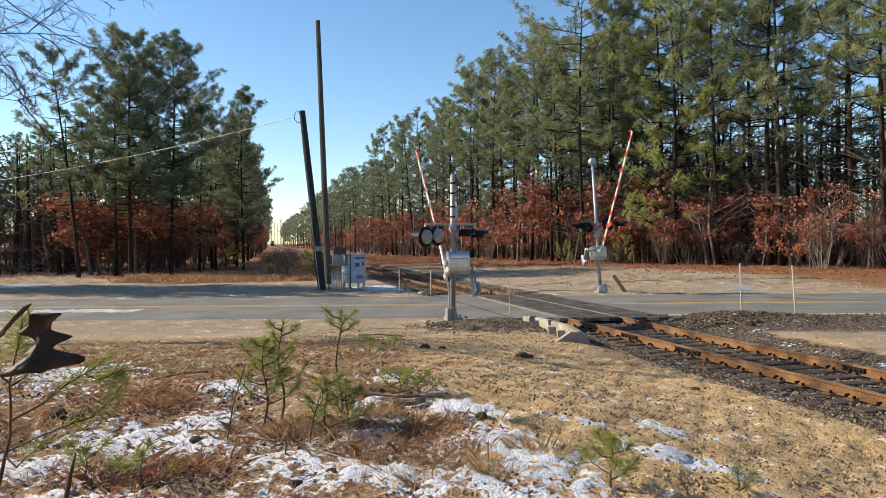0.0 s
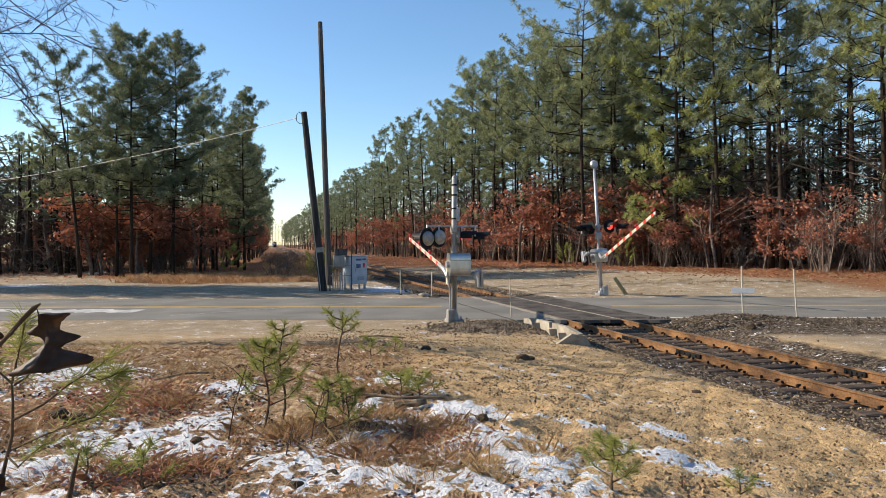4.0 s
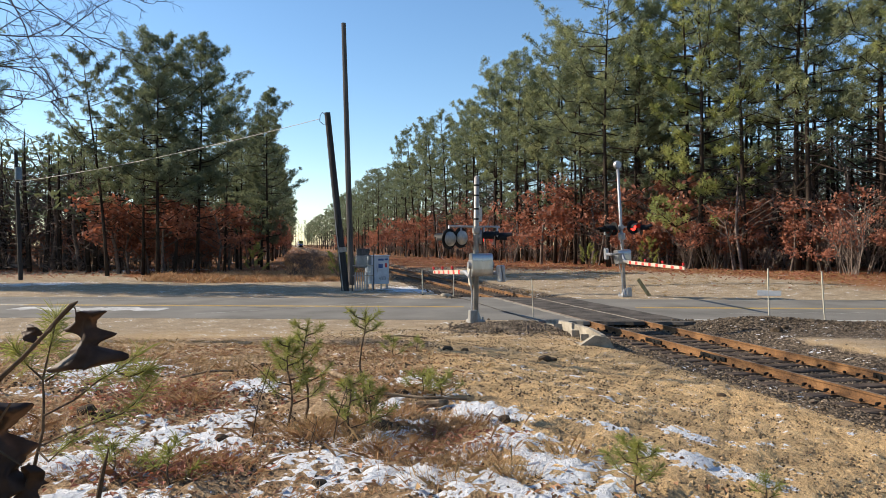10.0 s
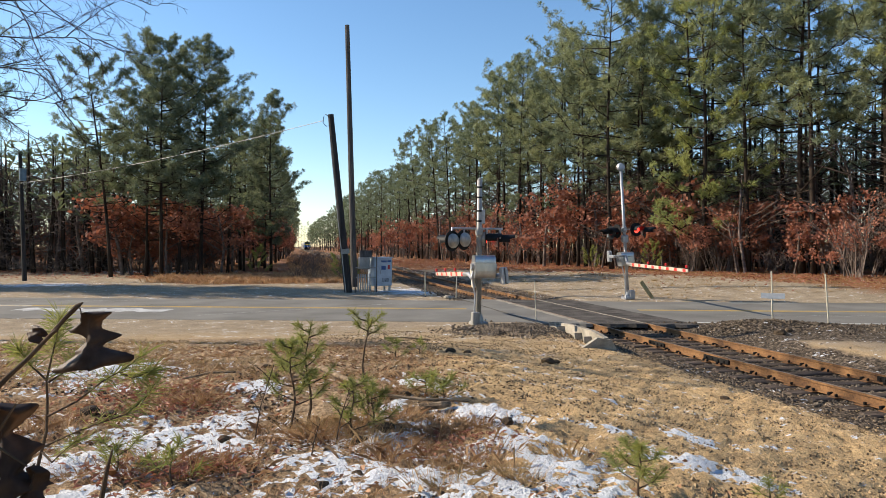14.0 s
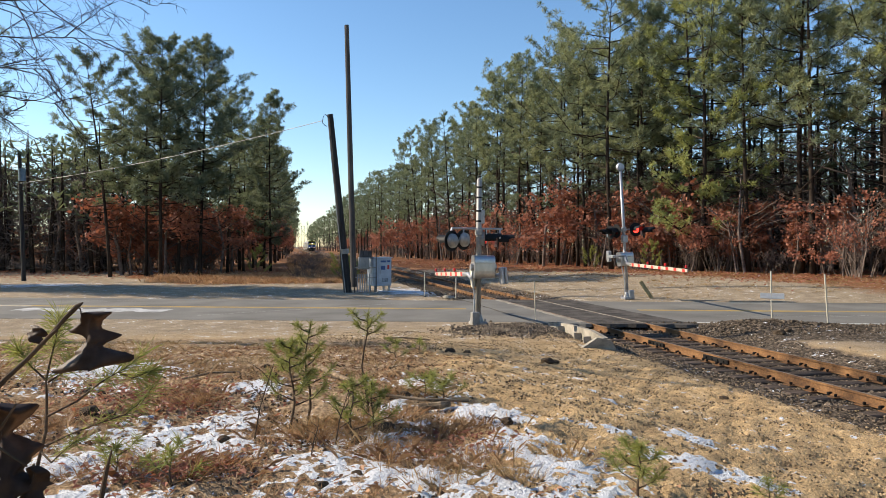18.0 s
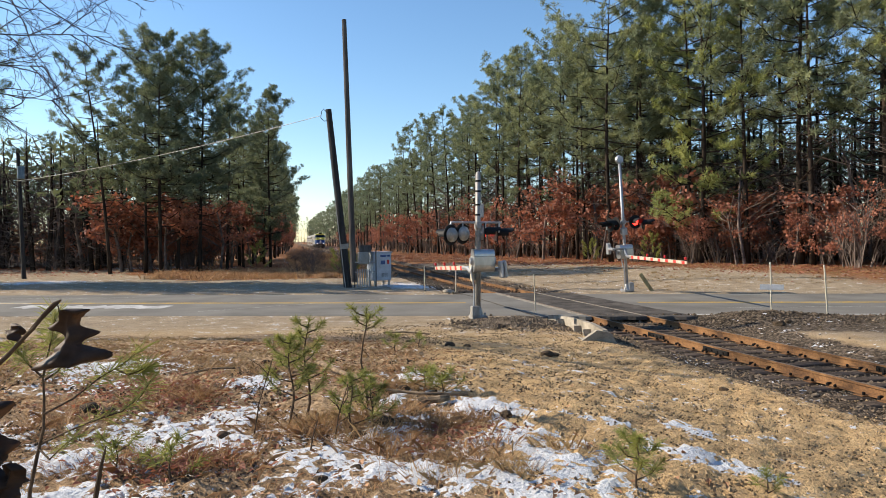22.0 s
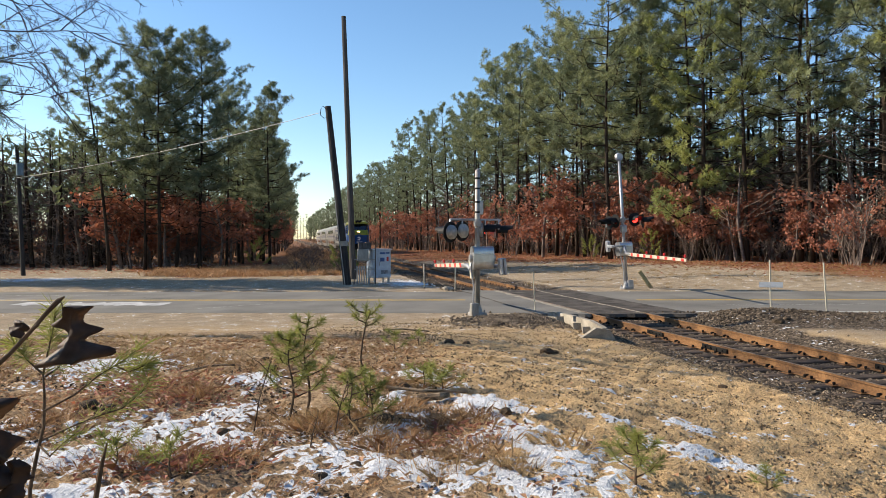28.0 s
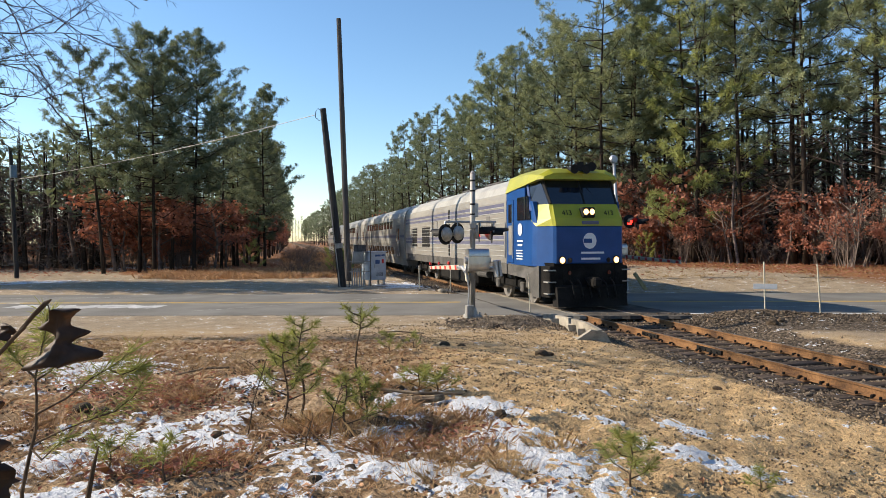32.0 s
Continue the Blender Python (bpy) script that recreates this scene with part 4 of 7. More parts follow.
# ---- signal cabinets by the poles ----
def cabinet():
    c = thing("signal_cabinet", "light grey steel equipment cabinet with stickers, on legs", "cabinet", pose(4.62, 36.3, 0.0, 0, 0, 24))
    part("body", Geo().box((0, 0, 1.0), (1.05, 0.75, 1.45), ch=0.03), M_CABINET, c)
    part("roof", Geo().box((0, 0, 1.745), (1.15, 0.85, 0.06), ch=0.02), M_CABINET, c)
    part("door", Geo().box((0.1, -0.385, 1.0), (0.78, 0.02, 1.32), ch=0.008), M_CABINET, c)
    for sx in (-1, 1):
        part("side_door", Geo().box((sx * 0.535, 0, 1.0), (0.02, 0.62, 1.3), ch=0.008), M_CABINET, c)
    part("door_handle", Geo().box((-0.2, -0.41, 1.0), (0.03, 0.03, 0.22), ch=0.008), M_GALV_OLD, c, "steel handle")
    for z in (0.5, 1.5):
        part("hinge", Geo().tube([(0.48, -0.395, z - 0.07), (0.48, -0.395, z + 0.07)], 0.016, 8), M_GALV_OLD, c)
    for i in range(4):
        part("vent_slot", Geo().box((0.1, -0.398, 0.5 + 0.05 * i), (0.4, 0.008, 0.018)), M_BLACK, c)
    blue = mat("blue_sticker", (0.03, 0.07, 0.2), (0.06, 0.12, 0.3), 0.5, 6, 0)
    for x, z, w, h in ((0.0, 1.55, 0.34, 0.1), (0.32, 1.56, 0.2, 0.09), (-0.02, 1.22, 0.26, 0.2), (0.3, 1.25, 0.12, 0.22)):
        part("sticker", Geo().box((x, -0.4, z), (w, 0.008, h)), blue if w > 0.15 else M_RED, c, "faded sticker")
    for x in (-0.42, 0.42):
        for y in (-0.28, 0.28):
            part("leg", Geo().box((x, y, 0.12), (0.09, 0.09, 0.36)), M_GALV_OLD, c)
    return c


cabinet()
j = thing("junction_box", "grey steel junction box on conduits between the poles", "electrical box", pose(3.75, 35.9, 0))
part("box", Geo().box((0.0, 0, 1.46), (0.55, 0.4, 0.62), ch=0.02), M_GALV_OLD, j)
part("hood", Geo().prism([(-0.2, 1.78), (0.28, 1.78), (0.2, 2.12), (-0.1, 2.12)], -0.22, 0.4), M_POLE, j, "brown weathered hood")
for i in range(6):
    part("conduit", Geo().tube([(-0.3 + 0.12 * i, -0.05 * (i % 2), -0.2), (-0.3 + 0.12 * i, 0, 0.9)], 0.035, 8), M_GALV, j, "pale conduit pipe")
for z in (0.75, 1.25):
    part("rack_bar", Geo().box((0.05, -0.26, z), (1.1, 0.04, 0.05)), M_GALV_OLD, j)
for x in (-0.48, 0.62):
    part("rack_post", Geo().tube([(x, -0.26, -0.25), (x, -0.26, 1.95)], 0.03, 6), M_POLE, j)

# ---- crossing signals ----
M_LENS = mat("dark_lens", (0.07, 0.01, 0.01), (0.12, 0.02, 0.02), 0.2, 5, 0)
M_LIT = glow("lit_red_lamp", (1.0, 0.03, 0.02), 3.0, (0.4, 0.01, 0.01))
M_CAPS = mat("red_arm_lamp", (0.45, 0.02, 0.02), (0.6, 0.03, 0.03), 0.3, 5, 0)


def disc(g, c, n, r, depth, sides=24, r2=None):
    c, n = Vector(c), Vector(n).normalized()
    return g.tube([c, c + n * depth], [r, r if r2 is None else r2], sides)


def flasher(parent, c, face, lit, back=M_GALV_OLD):
    """One flashing lamp: housing, round black background, hood and lens. face: the way it looks."""
    f = Vector(face).normalized()
    up = Vector((0, 0, 1))
    side = f.cross(up).normalized()
    c = Vector(c)
    b = part("background_disc", disc(Geo(), c, f, 0.305, 0.02), M_BLACK, parent, "round black background")
    h = Geo()
    h.tube([c - f * 0.02, c - f * 0.08, c - f * 0.17, c - f * 0.21], [0.215, 0.205, 0.12, 0.04], 20)
    part("lamp_housing", h, back, b, "dull silver back of the lamp")
    part("lens", disc(Geo(), c + f * 0.02, f, 0.15, 0.015, 20, 0.13), M_LIT if lit else M_LENS, b)
    hood = Geo()
    n = 14
    for i in range(n + 1):
        w = radians(-20 + 220 * i / n)
        for r, z in ((0.165, 0.02), (0.17, 0.5 if 20 < math.degrees(w) < 160 else 0.34), (0.158, 0.5 if 20 < math.degrees(w) < 160 else 0.34), (0.153, 0.02)):
            hood.v.append(tuple(c + f * z + (side * math.cos(w) + up * math.sin(w)) * r))
    for i in range(n):
        for q in range(4):
            k = 4 * i
            hood.f.append((k + q, k + 4 + q, k + 4 + (q + 1) % 4, k + (q + 1) % 4))
    part("hood", hood, M_BLACK, b)
    return b


def crossing_signal(near, m):
    if near:
        label = "silver railway crossing signal with round flashing lamps, seen from behind"
    else:
        label = "silver railway crossing signal with lit red lamp and bell"
    s = thing("crossing_signal", label, "crossing signal", m, "signals of the crossing")
    H0 = 4.27 if near else 5.8
    galv = M_GALV_OLD if near else M_GALV
    zl = 2.75 if near else 3.12
    part("mast", Geo().tube([(0, 0, 0.05), (0, 0, zl), (0, 0, H0)], [0.082, 0.08, 0.076] if near else [0.07, 0.07, 0.064], 14), galv, s, smooth=True)
    base = Geo().box((0, 0, 0.05), (0.46, 0.46, 0.1), ch=0.015)
    base.tube([(0, 0, 0.1), (0, 0, 0.32)], [0.16, 0.1], 12)
    part("base", base, galv, s)
    for x in (-0.17, 0.17):
        for y in (-0.17, 0.17):
            part("anchor_bolt", Geo().tube([(x, y, 0.1), (x, y, 0.19)], 0.025, 6), galv, s)
    part("base_box", Geo().box((0.12 if not near else -0.12, -0.12, 0.22), (0.24, 0.22, 0.34), ch=0.02), galv, s)
    part("conduit", Geo().tube([(-0.16, -0.1, 0.2), (-0.14, -0.09, 0.9), (-0.24, -0.09, 1.45), (-0.2, -0.05, 1.6)], 0.026, 7), M_GALV, s, "pale flexible conduit")
    # crossarm
    za = zl + (0.1 if near else 0.0)
    arm = Geo().tube([(-0.8, 0, za), (0.72, 0, za)], 0.034, 8)
    for x in ((-0.82, -0.46, 0.24, 0.66) if near else (-0.8,)):
        arm.tube([(x, 0, za + 0.02), (x - 0.02, -0.02, za - 0.08), (x - 0.02, -0.03, za - 0.3)], 0.03, 8)
    part("crossarm", arm, M_GALV, s)
    part("junction", Geo().box((0, 0, zl), (0.2, 0.2, 0.22), ch=0.03), galv, s)
    if near:
        # crossbuck edge-on and its brackets on the upper mast
        for z in (3.05, 3.35, 3.75, 4.05):
            part("clamp", Geo().tube([(0, 0, z), (0, 0, z + 0.05)], 0.083, 12), M_BLACK, s)
        part("terminal_box", Geo().box((0.1, 0.0, 3.2), (0.12, 0.14, 0.4), ch=0.015), M_GALV, s)
        part("cap", Geo().tube([(0, 0, H0), (0, 0, H0 + 0.06), (0, 0, H0 + 0.1)], [0.075, 0.06, 0.01], 12), galv, s)
        flasher(s, (-0.85, -0.12, zl - 0.27), (-0.55, 0.83, 0), False)
        flasher(s, (-0.47, -0.02, zl - 0.23), (-0.55, 0.83, 0), False)
        flasher(s, (0.2, 0.05, zl - 0.2), (0.97, -0.24, 0), True)
        flasher(s, (0.62, 0.12, zl - 0.23), (0.97, -0.24, 0), False)
        mb, ms = (0.12, -0.08, 1.72), (0.62, 0.46, 0.68)
    else:
        bell = Geo().tube([(0, 0, H0), (0, 0, H0 + 0.02)], [0.06, 0.1], 12)
        disc(bell, (0, 0.03, H0 + 0.12), (0.1, -1, 0.05), 0.2, 0.1, 24, 0.16)
        disc(bell, (0, 0.03, H0 + 0.12), (-0.1, 1, 0), 0.19, 0.1, 24, 0.1)
        part("bell", bell, M_GALV, s, "round silver bell")
        flasher(s, (0.52, -0.12, zl - 0.03), (0.05, -1.0, 0), True)
        flasher(s, (0.92, -0.1, zl - 0.12), (0.75, -0.66, 0), False)
        flasher(s, (-0.35, 0.0, zl - 0.05), (-0.97, -0.2, 0), False)
        flasher(s, (-0.6, 0.1, zl - 0.1), (-0.97, -0.2, 0), False)
        part("upper_junction", Geo().box((0, -0.02, zl - 0.42), (0.26, 0.26, 0.34), ch=0.04), galv, s)
        mb, ms = (-0.02, 0.0, 1.8), (0.62, 0.5, 0.62)
    mech = part("gate_mechanism", Geo().prism([(mb[1] + ms[1] / 2 * math.copysign(abs(math.cos(w)) ** 0.5, math.cos(w)), mb[2] + ms[2] / 2 * math.copysign(abs(math.sin(w)) ** 0.5, math.sin(w))) for w in (2 * math.pi * (i + 0.5) / 28 for i in range(28))], mb[0] - ms[0] / 2, mb[0] + ms[0] / 2), M_SHINY, s, "rounded silver gate motor housing")
    part("cover_seam", Geo().box((mb[0], mb[1], mb[2] + ms[2] * 0.18), (ms[0] + 0.016, ms[1] + 0.01, 0.02), ch=0.006), M_GALV_OLD, mech)
    for sx in (-1, 1):
        part("shaft_hub", disc(Geo(), (mb[0] + sx * ms[0] / 2, mb[1], mb[2]), (sx, 0, 0), 0.1, 0.08, 14), M_GALV, mech)
    return s


near_signal = crossing_signal(True, pose(5.47, 19.9, 0.02, 0, 0.4, 0))
far_signal = crossing_signal(False, pose(14.86, 28.72, 0.0, 0, -3.6, 0))


def gate(length, stripes, start, off, name_label, counter):
    """Striped arm along +y, set off from its pivot, with lamps on top and a counterweight behind."""
    a = thing("gate_arm", name_label, "gate arm", None, "gate arms")
    for i in range(stripes):
        y0 = start + (length - start) * i / stripes
        y1 = start + (length - start) * (i + 1) / stripes
        w = 0.072 - 0.018 * i / stripes
        part("white_stripe", Geo().box((0, (y0 + y1) / 2, off), (0.035, y1 - y0, 2 * w), ch=0.006), M_ARMWHITE, a)
        part("red_stripe", Geo().box((0, y0 + (y1 - y0) * 0.62, off), (0.041, (y1 - y0) * 0.34, 2 * w - 0.012)), M_RED, a, "red reflective stripe")
    for f in (0.42, 0.7, 0.985):
        y = length * f
        lamp_part = part("arm_lamp", Geo().box((0, y, off + 0.14), (0.07, 0.12, 0.11), ch=0.02), M_CAPS, a, "small red lamp on the arm")
        part("lamp_foot", Geo().box((0, y, off + 0.08), (0.03, 0.05, 0.06)), M_BLACK, lamp_part)
    part("arm_bracket", Geo().tube([(0, -0.05, 0.0), (0, start * 0.45, off * 0.9), (0, start + 0.25, off)], [0.075, 0.07, 0.05], 8), M_GALV, a, "pale bracket holding the arm")
    if off > 0:
        part("arm_plate", Geo().box((0.02, 0.02, 0.0), (0.09, 0.22, 0.62), ch=0.04), M_ARMWHITE, a, "pale plate that carries the arm")
    for sx in counter:
        part("counterweight_arm", Geo().box((sx, -0.28, 0), (0.05, 0.8, 0.12), ch=0.02), M_GALV, a)
        part("counterweight", Geo().box((sx, -0.62, 0), (0.08, 0.3, 0.5), ch=0.03), M_GALV, a, "heavy grey counterweight plate")
    part("cross_shaft", Geo().tube([(min(0, min(counter)), 0, 0), (max(counter), 0, 0)], 0.05, 10), M_GALV_OLD, a)
    return a


near_gate = gate(4.48, 6, 0.65, 0.118, "red and white striped gate arm with red lamps", (0.72, 0.82))
far_gate = gate(6.64, 8, 0.54, -0.355, "long red and white striped gate arm with red lamps", (0.5, 0.58))


# ---- stakes, plank, concrete ----
def stake(x, y, h, r, tx=0.0, ty=0.0, placard=False):
    s = thing("marker_stake", "thin pale fibreglass marker stake" + (" with a white placard" if placard else " beside the crossing"), "stake", pose(x, y, gz(x, y)), "marker stakes")
    part("rod", Geo().tube([(0, 0, -0.2), (tx, ty, h)], r, 8), M_ARMWHITE, s)
    part("foot", Geo().tube([(0, 0, -0.02), (0, 0, 0.06)], [0.06, 0.03], 8), M_BLACK, s, "dark soil heaped at the foot")
    if placard:
        part("placard", Geo().box((0.0, -0.03, 0.72), (0.64, 0.015, 0.16), m=Matrix.Rotation(radians(-38), 4, "Z"), ch=0.004), M_CABINET, s, "small weathered white placard")
    return s


stake(13.84, 17.82, 1.45, 0.022, -0.05, 0, True)
stake(15.16, 17.13, 1.45, 0.022, -0.13)
stake(7.71, 21.05, 1.3, 0.016, -0.07)
stake(6.16, 31.7, 1.15, 0.025, -0.02)
stake(7.46, 31.0, 1.15, 0.025, 0.02)
pl = thing("wooden_stake", "short leaning raw lumber stake", "stake", pose(16.05, 28.7, gz(16, 28.7)))
part("board", Geo().box((0, 0, 0.42), (0.17, 0.07, 1.1), m=Matrix.Rotation(radians(-36), 4, "Y"), ch=0.008), M_WOOD, pl)

# a concrete cable trough: low broken near wall, taller far wall with a notch, thick end wall
co = thing("concrete_trough", "broken pale concrete trough lying half sunk in gravel beside the track", "concrete trough", pose(6.72, 15.1, -0.2, 0, 0, -5.5))


def wall_strip(profile, x0, x1):
    """Wall along y with a stepped top: profile lists y and height."""
    return Geo().prism([(profile[0][0], -0.3)] + profile + [(profile[-1][0], -0.3)], x0, x1)


part("near_wall", wall_strip([(0.1, 0.22), (0.5, 0.2), (0.9, 0.14), (1.2, 0.12), (1.9, 0.1), (2.5, 0.14), (3.4, 0.2), (4.9, 0.24)], -0.02, 0.06), M_CONC, co)
part("far_wall", wall_strip([(0.12, 0.4), (1.0, 0.46), (2.1, 0.44), (2.12, 0.28), (2.34, 0.28), (2.36, 0.43), (4.0, 0.36), (4.9, 0.26)], 0.5, 0.62), M_CONC, co)
part("floor_slab", Geo().box((0.3, 2.5, -0.06), (0.42, 4.7, 0.08)), M_CONC, co)
part("end_wall", Geo().add([Vector((x, y, z)) for y in (-0.04, 0.1) for x, z in ((-0.04, -0.3), (0.78, -0.3), (0.78, 0.1), (0.64, 0.36), (0.3, 0.42), (-0.04, 0.2))],
                           [(0, 1, 2, 3, 4, 5), (11, 10, 9, 8, 7, 6)] + [((i + 1) % 6, i, i + 6, (i + 1) % 6 + 6) for i in range(6)]), M_CONC, co)
for y in (0.95, 1.7, 3.2):
    part("rib", Geo().prism([(y - 0.05, 0.0), (y + 0.09, 0.0), (y + 0.03, 0.32)], 0.3, 0.5), M_CONC, co)
part("end_rib", Geo().prism([(-0.16, -0.2), (-0.04, -0.2), (-0.04, 0.12)], 0.06, 0.2), M_CONC, co)


# ---- train ----
M_STEEL = mat("ribbed_stainless_side", (0.27, 0.26, 0.24), (0.42, 0.4, 0.36), 0.42, 0.6, 0.1, 0.35, fine=6, dist=0.01, stretch=(1, 0.3, 1))
M_STEEL_DARK = mat("grimy_stainless", (0.16, 0.155, 0.15), (0.3, 0.29, 0.27), 0.5, 0.8, 0.1, 0.3, fine=8, stretch=(1, 0.3, 1))
M_ROOF = mat("pale_grey_roof", (0.27, 0.27, 0.25), (0.4, 0.4, 0.37), 0.6, 0.7, 0.1, 0.0, fine=6)
M_BAND = mat("blue_grey_band", (0.085, 0.09, 0.15), (0.14, 0.145, 0.21), 0.5, 1.5, 0.0)
M_BLUE = mat("glossy_blue_paint", (0.006, 0.052, 0.2), (0.01, 0.072, 0.26), 0.38, 1.5, 0.03, spec=0.3)
M_YEL = mat("glossy_yellow_green_paint", (0.33, 0.33, 0.014), (0.42, 0.41, 0.018), 0.35, 1.5, 0.03, spec=0.5)
M_GRIME = mat("underframe_grime", (0.006, 0.006, 0.006), (0.026, 0.024, 0.022), 0.9, 2, 0.3, fine=20, spec=0.12)
M_SILL = mat("dusty_grey_frame", (0.04, 0.038, 0.035), (0.11, 0.104, 0.095), 0.7, 2, 0.2, fine=20)
M_GLASS = mat("dark_tinted_glass", (0.008, 0.011, 0.016), (0.014, 0.018, 0.026), 0.06, 1, 0.0, spec=0.9)
M_HEAD = glow("headlamp", (1.0, 0.48, 0.15), 1.6, (0.8, 0.6, 0.35))
M_BULB = glow("headlamp_bulb", (1.0, 0.72, 0.4), 60.0, (0.8, 0.7, 0.5))
M_WHITE = mat("white_lettering", (0.75, 0.77, 0.8), (0.82, 0.84, 0.86), 0.5, 8, 0)
M_TYRE = mat("worn_steel_wheel", (0.16, 0.15, 0.14), (0.4, 0.38, 0.35), 0.5, 3, 0.1, 0.6)


def loft(sections, closed=True, caps=True):
    """Skin through sections, each a y and a list of (x, z)."""
    g = Geo()
    n = len(sections[0][1])
    for y, out in sections:
        g.v += [(x, y, z) for x, z in out]
    for i in range(len(sections) - 1):
        for j in range(n if closed else n - 1):
            a, b = i * n + j, i * n + (j + 1) % n
            g.f.append((a, a + n, b + n, b))
    if caps:
        g.f.append(tuple(range(n)))
        g.f.append(tuple(range(len(sections) * n - 1, len(sections) * n - n - 1, -1)))
    return g


def mirror(half):
    return half + [(-x, z) for x, z in reversed(half) if x > 1e-6]


def bogie(parent, y, wheels, r=0.5, wb=1.85):
    b = part("bogie", Geo().box((1.06, y, 0.62), (0.16, wb * (wheels - 1) + 1.4, 0.28), ch=0.05).box((-1.06, y, 0.62), (0.16, wb * (wheels - 1) + 1.4, 0.28), ch=0.05).box((0, y, 0.6), (2.0, 0.6, 0.3), ch=0.05), M_GRIME, parent, "dark cast bogie frame")
    for i in range(wheels):
        yy = y + (i - (wheels - 1) / 2) * wb
        for sx in (-1, 1):
            g = disc(Geo(), (sx * 0.68, yy, r), (sx, 0, 0), r, 0.13, 28)
            disc(g, (sx * 0.81, yy, r), (sx, 0, 0), 0.2, 0.2, 16)
            part("wheel", g, M_TYRE, b, "worn steel wheel")
            part("axle_box", Geo().box((sx * 1.1, yy, r + 0.02), (0.24, 0.36, 0.34), ch=0.04), M_SILL, b)
    for sx in (-1, 1):
        for i in range(2 * wheels):
            yy = y + (i - wheels + 0.5) * wb * 0.5
            part("spring", Geo().tube([(sx * 1.13, yy, 0.55), (sx * 1.13, yy, 0.95)], 0.09, 8), M_GRIME, b)
    return b


def letters(text, size, m, parent, name, material, extrude=0.004):
    cu = bpy.data.curves.new(name, "FONT")
    cu.body, cu.size, cu.extrude, cu.align_x, cu.align_y = text, size, extrude, "CENTER", "CENTER"
    tmp = bpy.data.objects.new(name, cu)
    scene.collection.objects.link(tmp)
    me = bpy.data.meshes.new_from_object(tmp.evaluated_get(bpy.context.evaluated_depsgraph_get()))
    bpy.data.objects.remove(tmp)
    me.materials.append(material)
    return part(name, me, None, parent, at=m)


def locomotive():
    t = thing("locomotive", "blue and yellow diesel locomotive with ribbed silver sides and lit headlamps", "locomotive")
    L = 23.6
    # hull behind the cab
    roof = [(0, 4.38), (0.55, 4.36), (1.0, 4.24), (1.32, 4.0), (1.46, 3.72), (1.46, 3.7), (0, 3.7)]
    side = [(0, 3.698), (1.46, 3.698), (1.5, 3.45), (1.5, 1.32), (0, 1.32)]
    part("roof", loft([(3.45, mirror(roof)), (L, mirror(roof))]), M_ROOF, t, "pale grey curved roof", smooth=False)
    hull = part("hull", loft([(3.45, mirror(side)), (L, mirror(side))]), M_STEEL, t, "ribbed silver side panels")
    for sx in (-1, 1):
        for i in range(11):
            z = 1.55 + i * 0.19
            part("rib", Geo().box((sx * (1.5 if z < 3.45 else 1.47), (3.6 + L) / 2, z), (0.03, L - 3.8, 0.035), ch=0.008), M_ROOF, hull)
        for z, h in ((3.32, 0.15), (3.13, 0.15), (2.0, 0.14), (2.19, 0.14)):
            part("painted_band", Geo().box((sx * 1.5, (3.6 + L) / 2, z), (0.012, L - 3.8, h)), M_BAND, hull, "blue-grey painted band")
        for y, w, z0, z1 in ((17.3, 2.0, 1.75, 2.8), (20.5, 1.5, 1.75, 2.8), (11.9, 0.25, 1.4, 3.5)):
            gr = part("air_grille", Geo().box((sx * 1.503, y, (z0 + z1) / 2), (0.02, w, z1 - z0), ch=0.005), M_GLASS if w < 1 else M_BLACK, hull, "dark intake grille")
            if w > 1:
                for k in range(7):
                    part("louvre", Geo().box((sx * 1.515, y, z0 + (k + 0.5) * (z1 - z0) / 7), (0.02, w - 0.08, 0.03)), M_GRIME, gr)
        for y in (5.6, 14.6):
            part("side_hatch", Geo().box((sx * 1.51, y, 2.65), (0.03, 0.5, 0.7), ch=0.01), M_STEEL_DARK, hull, "closed side hatch")
        part("sill", Geo().box((sx * 1.42, (3.4 + L) / 2, 1.13), (0.14, L - 3.5, 0.38), ch=0.02), M_SILL, t, "dusty grey side sill")
    for y in (8.0, 12.0, 17.0, 20.5):
        part("roof_hatch", Geo().box((0, y, 4.4), (1.1, 2.4, 0.1), ch=0.03), M_SILL, t)
    # cab
    cab = part("cab", loft([
        (3.46, [(-1.49, 1.3), (1.49, 1.3), (1.49, 3.62), (-1.49, 3.62)]),
        (1.0, [(-1.49, 1.3), (1.49, 1.3), (1.46, 3.3), (-1.46, 3.3)]),
        (0.75, [(-1.47, 1.3), (1.47, 1.3), (1.44, 2.55), (-1.44, 2.55)]),
        (0.14, [(-1.26, 1.36), (1.26, 1.36), (1.26, 2.55), (-1.26, 2.55)]),
        (0.06, [(-1.18, 1.42), (1.18, 1.42), (1.18, 2.5), (-1.18, 2.5)])]), M_BLUE, t, "glossy blue cab")
    yb = Geo()
    ring = [(-1.475, 1.15), (-1.3, 0.22), (-1.2, 0.12), (1.2, 0.12), (1.3, 0.22), (1.475, 1.15)]
    ring2 = [(-1.45, 1.32), (-1.22, 0.5), (-1.12, 0.42), (1.12, 0.42), (1.22, 0.5), (1.45, 1.32)]
    low = [(-1.48, 0.78), (-1.275, 0.13), (-1.19, 0.045), (1.19, 0.045), (1.275, 0.13), (1.48, 0.78)]
    for r, z in ((low, 2.53), (ring, 2.75), (ring2, 3.2)):
        yb.v += [(x, y, z) for x, y in r]
    n = 6
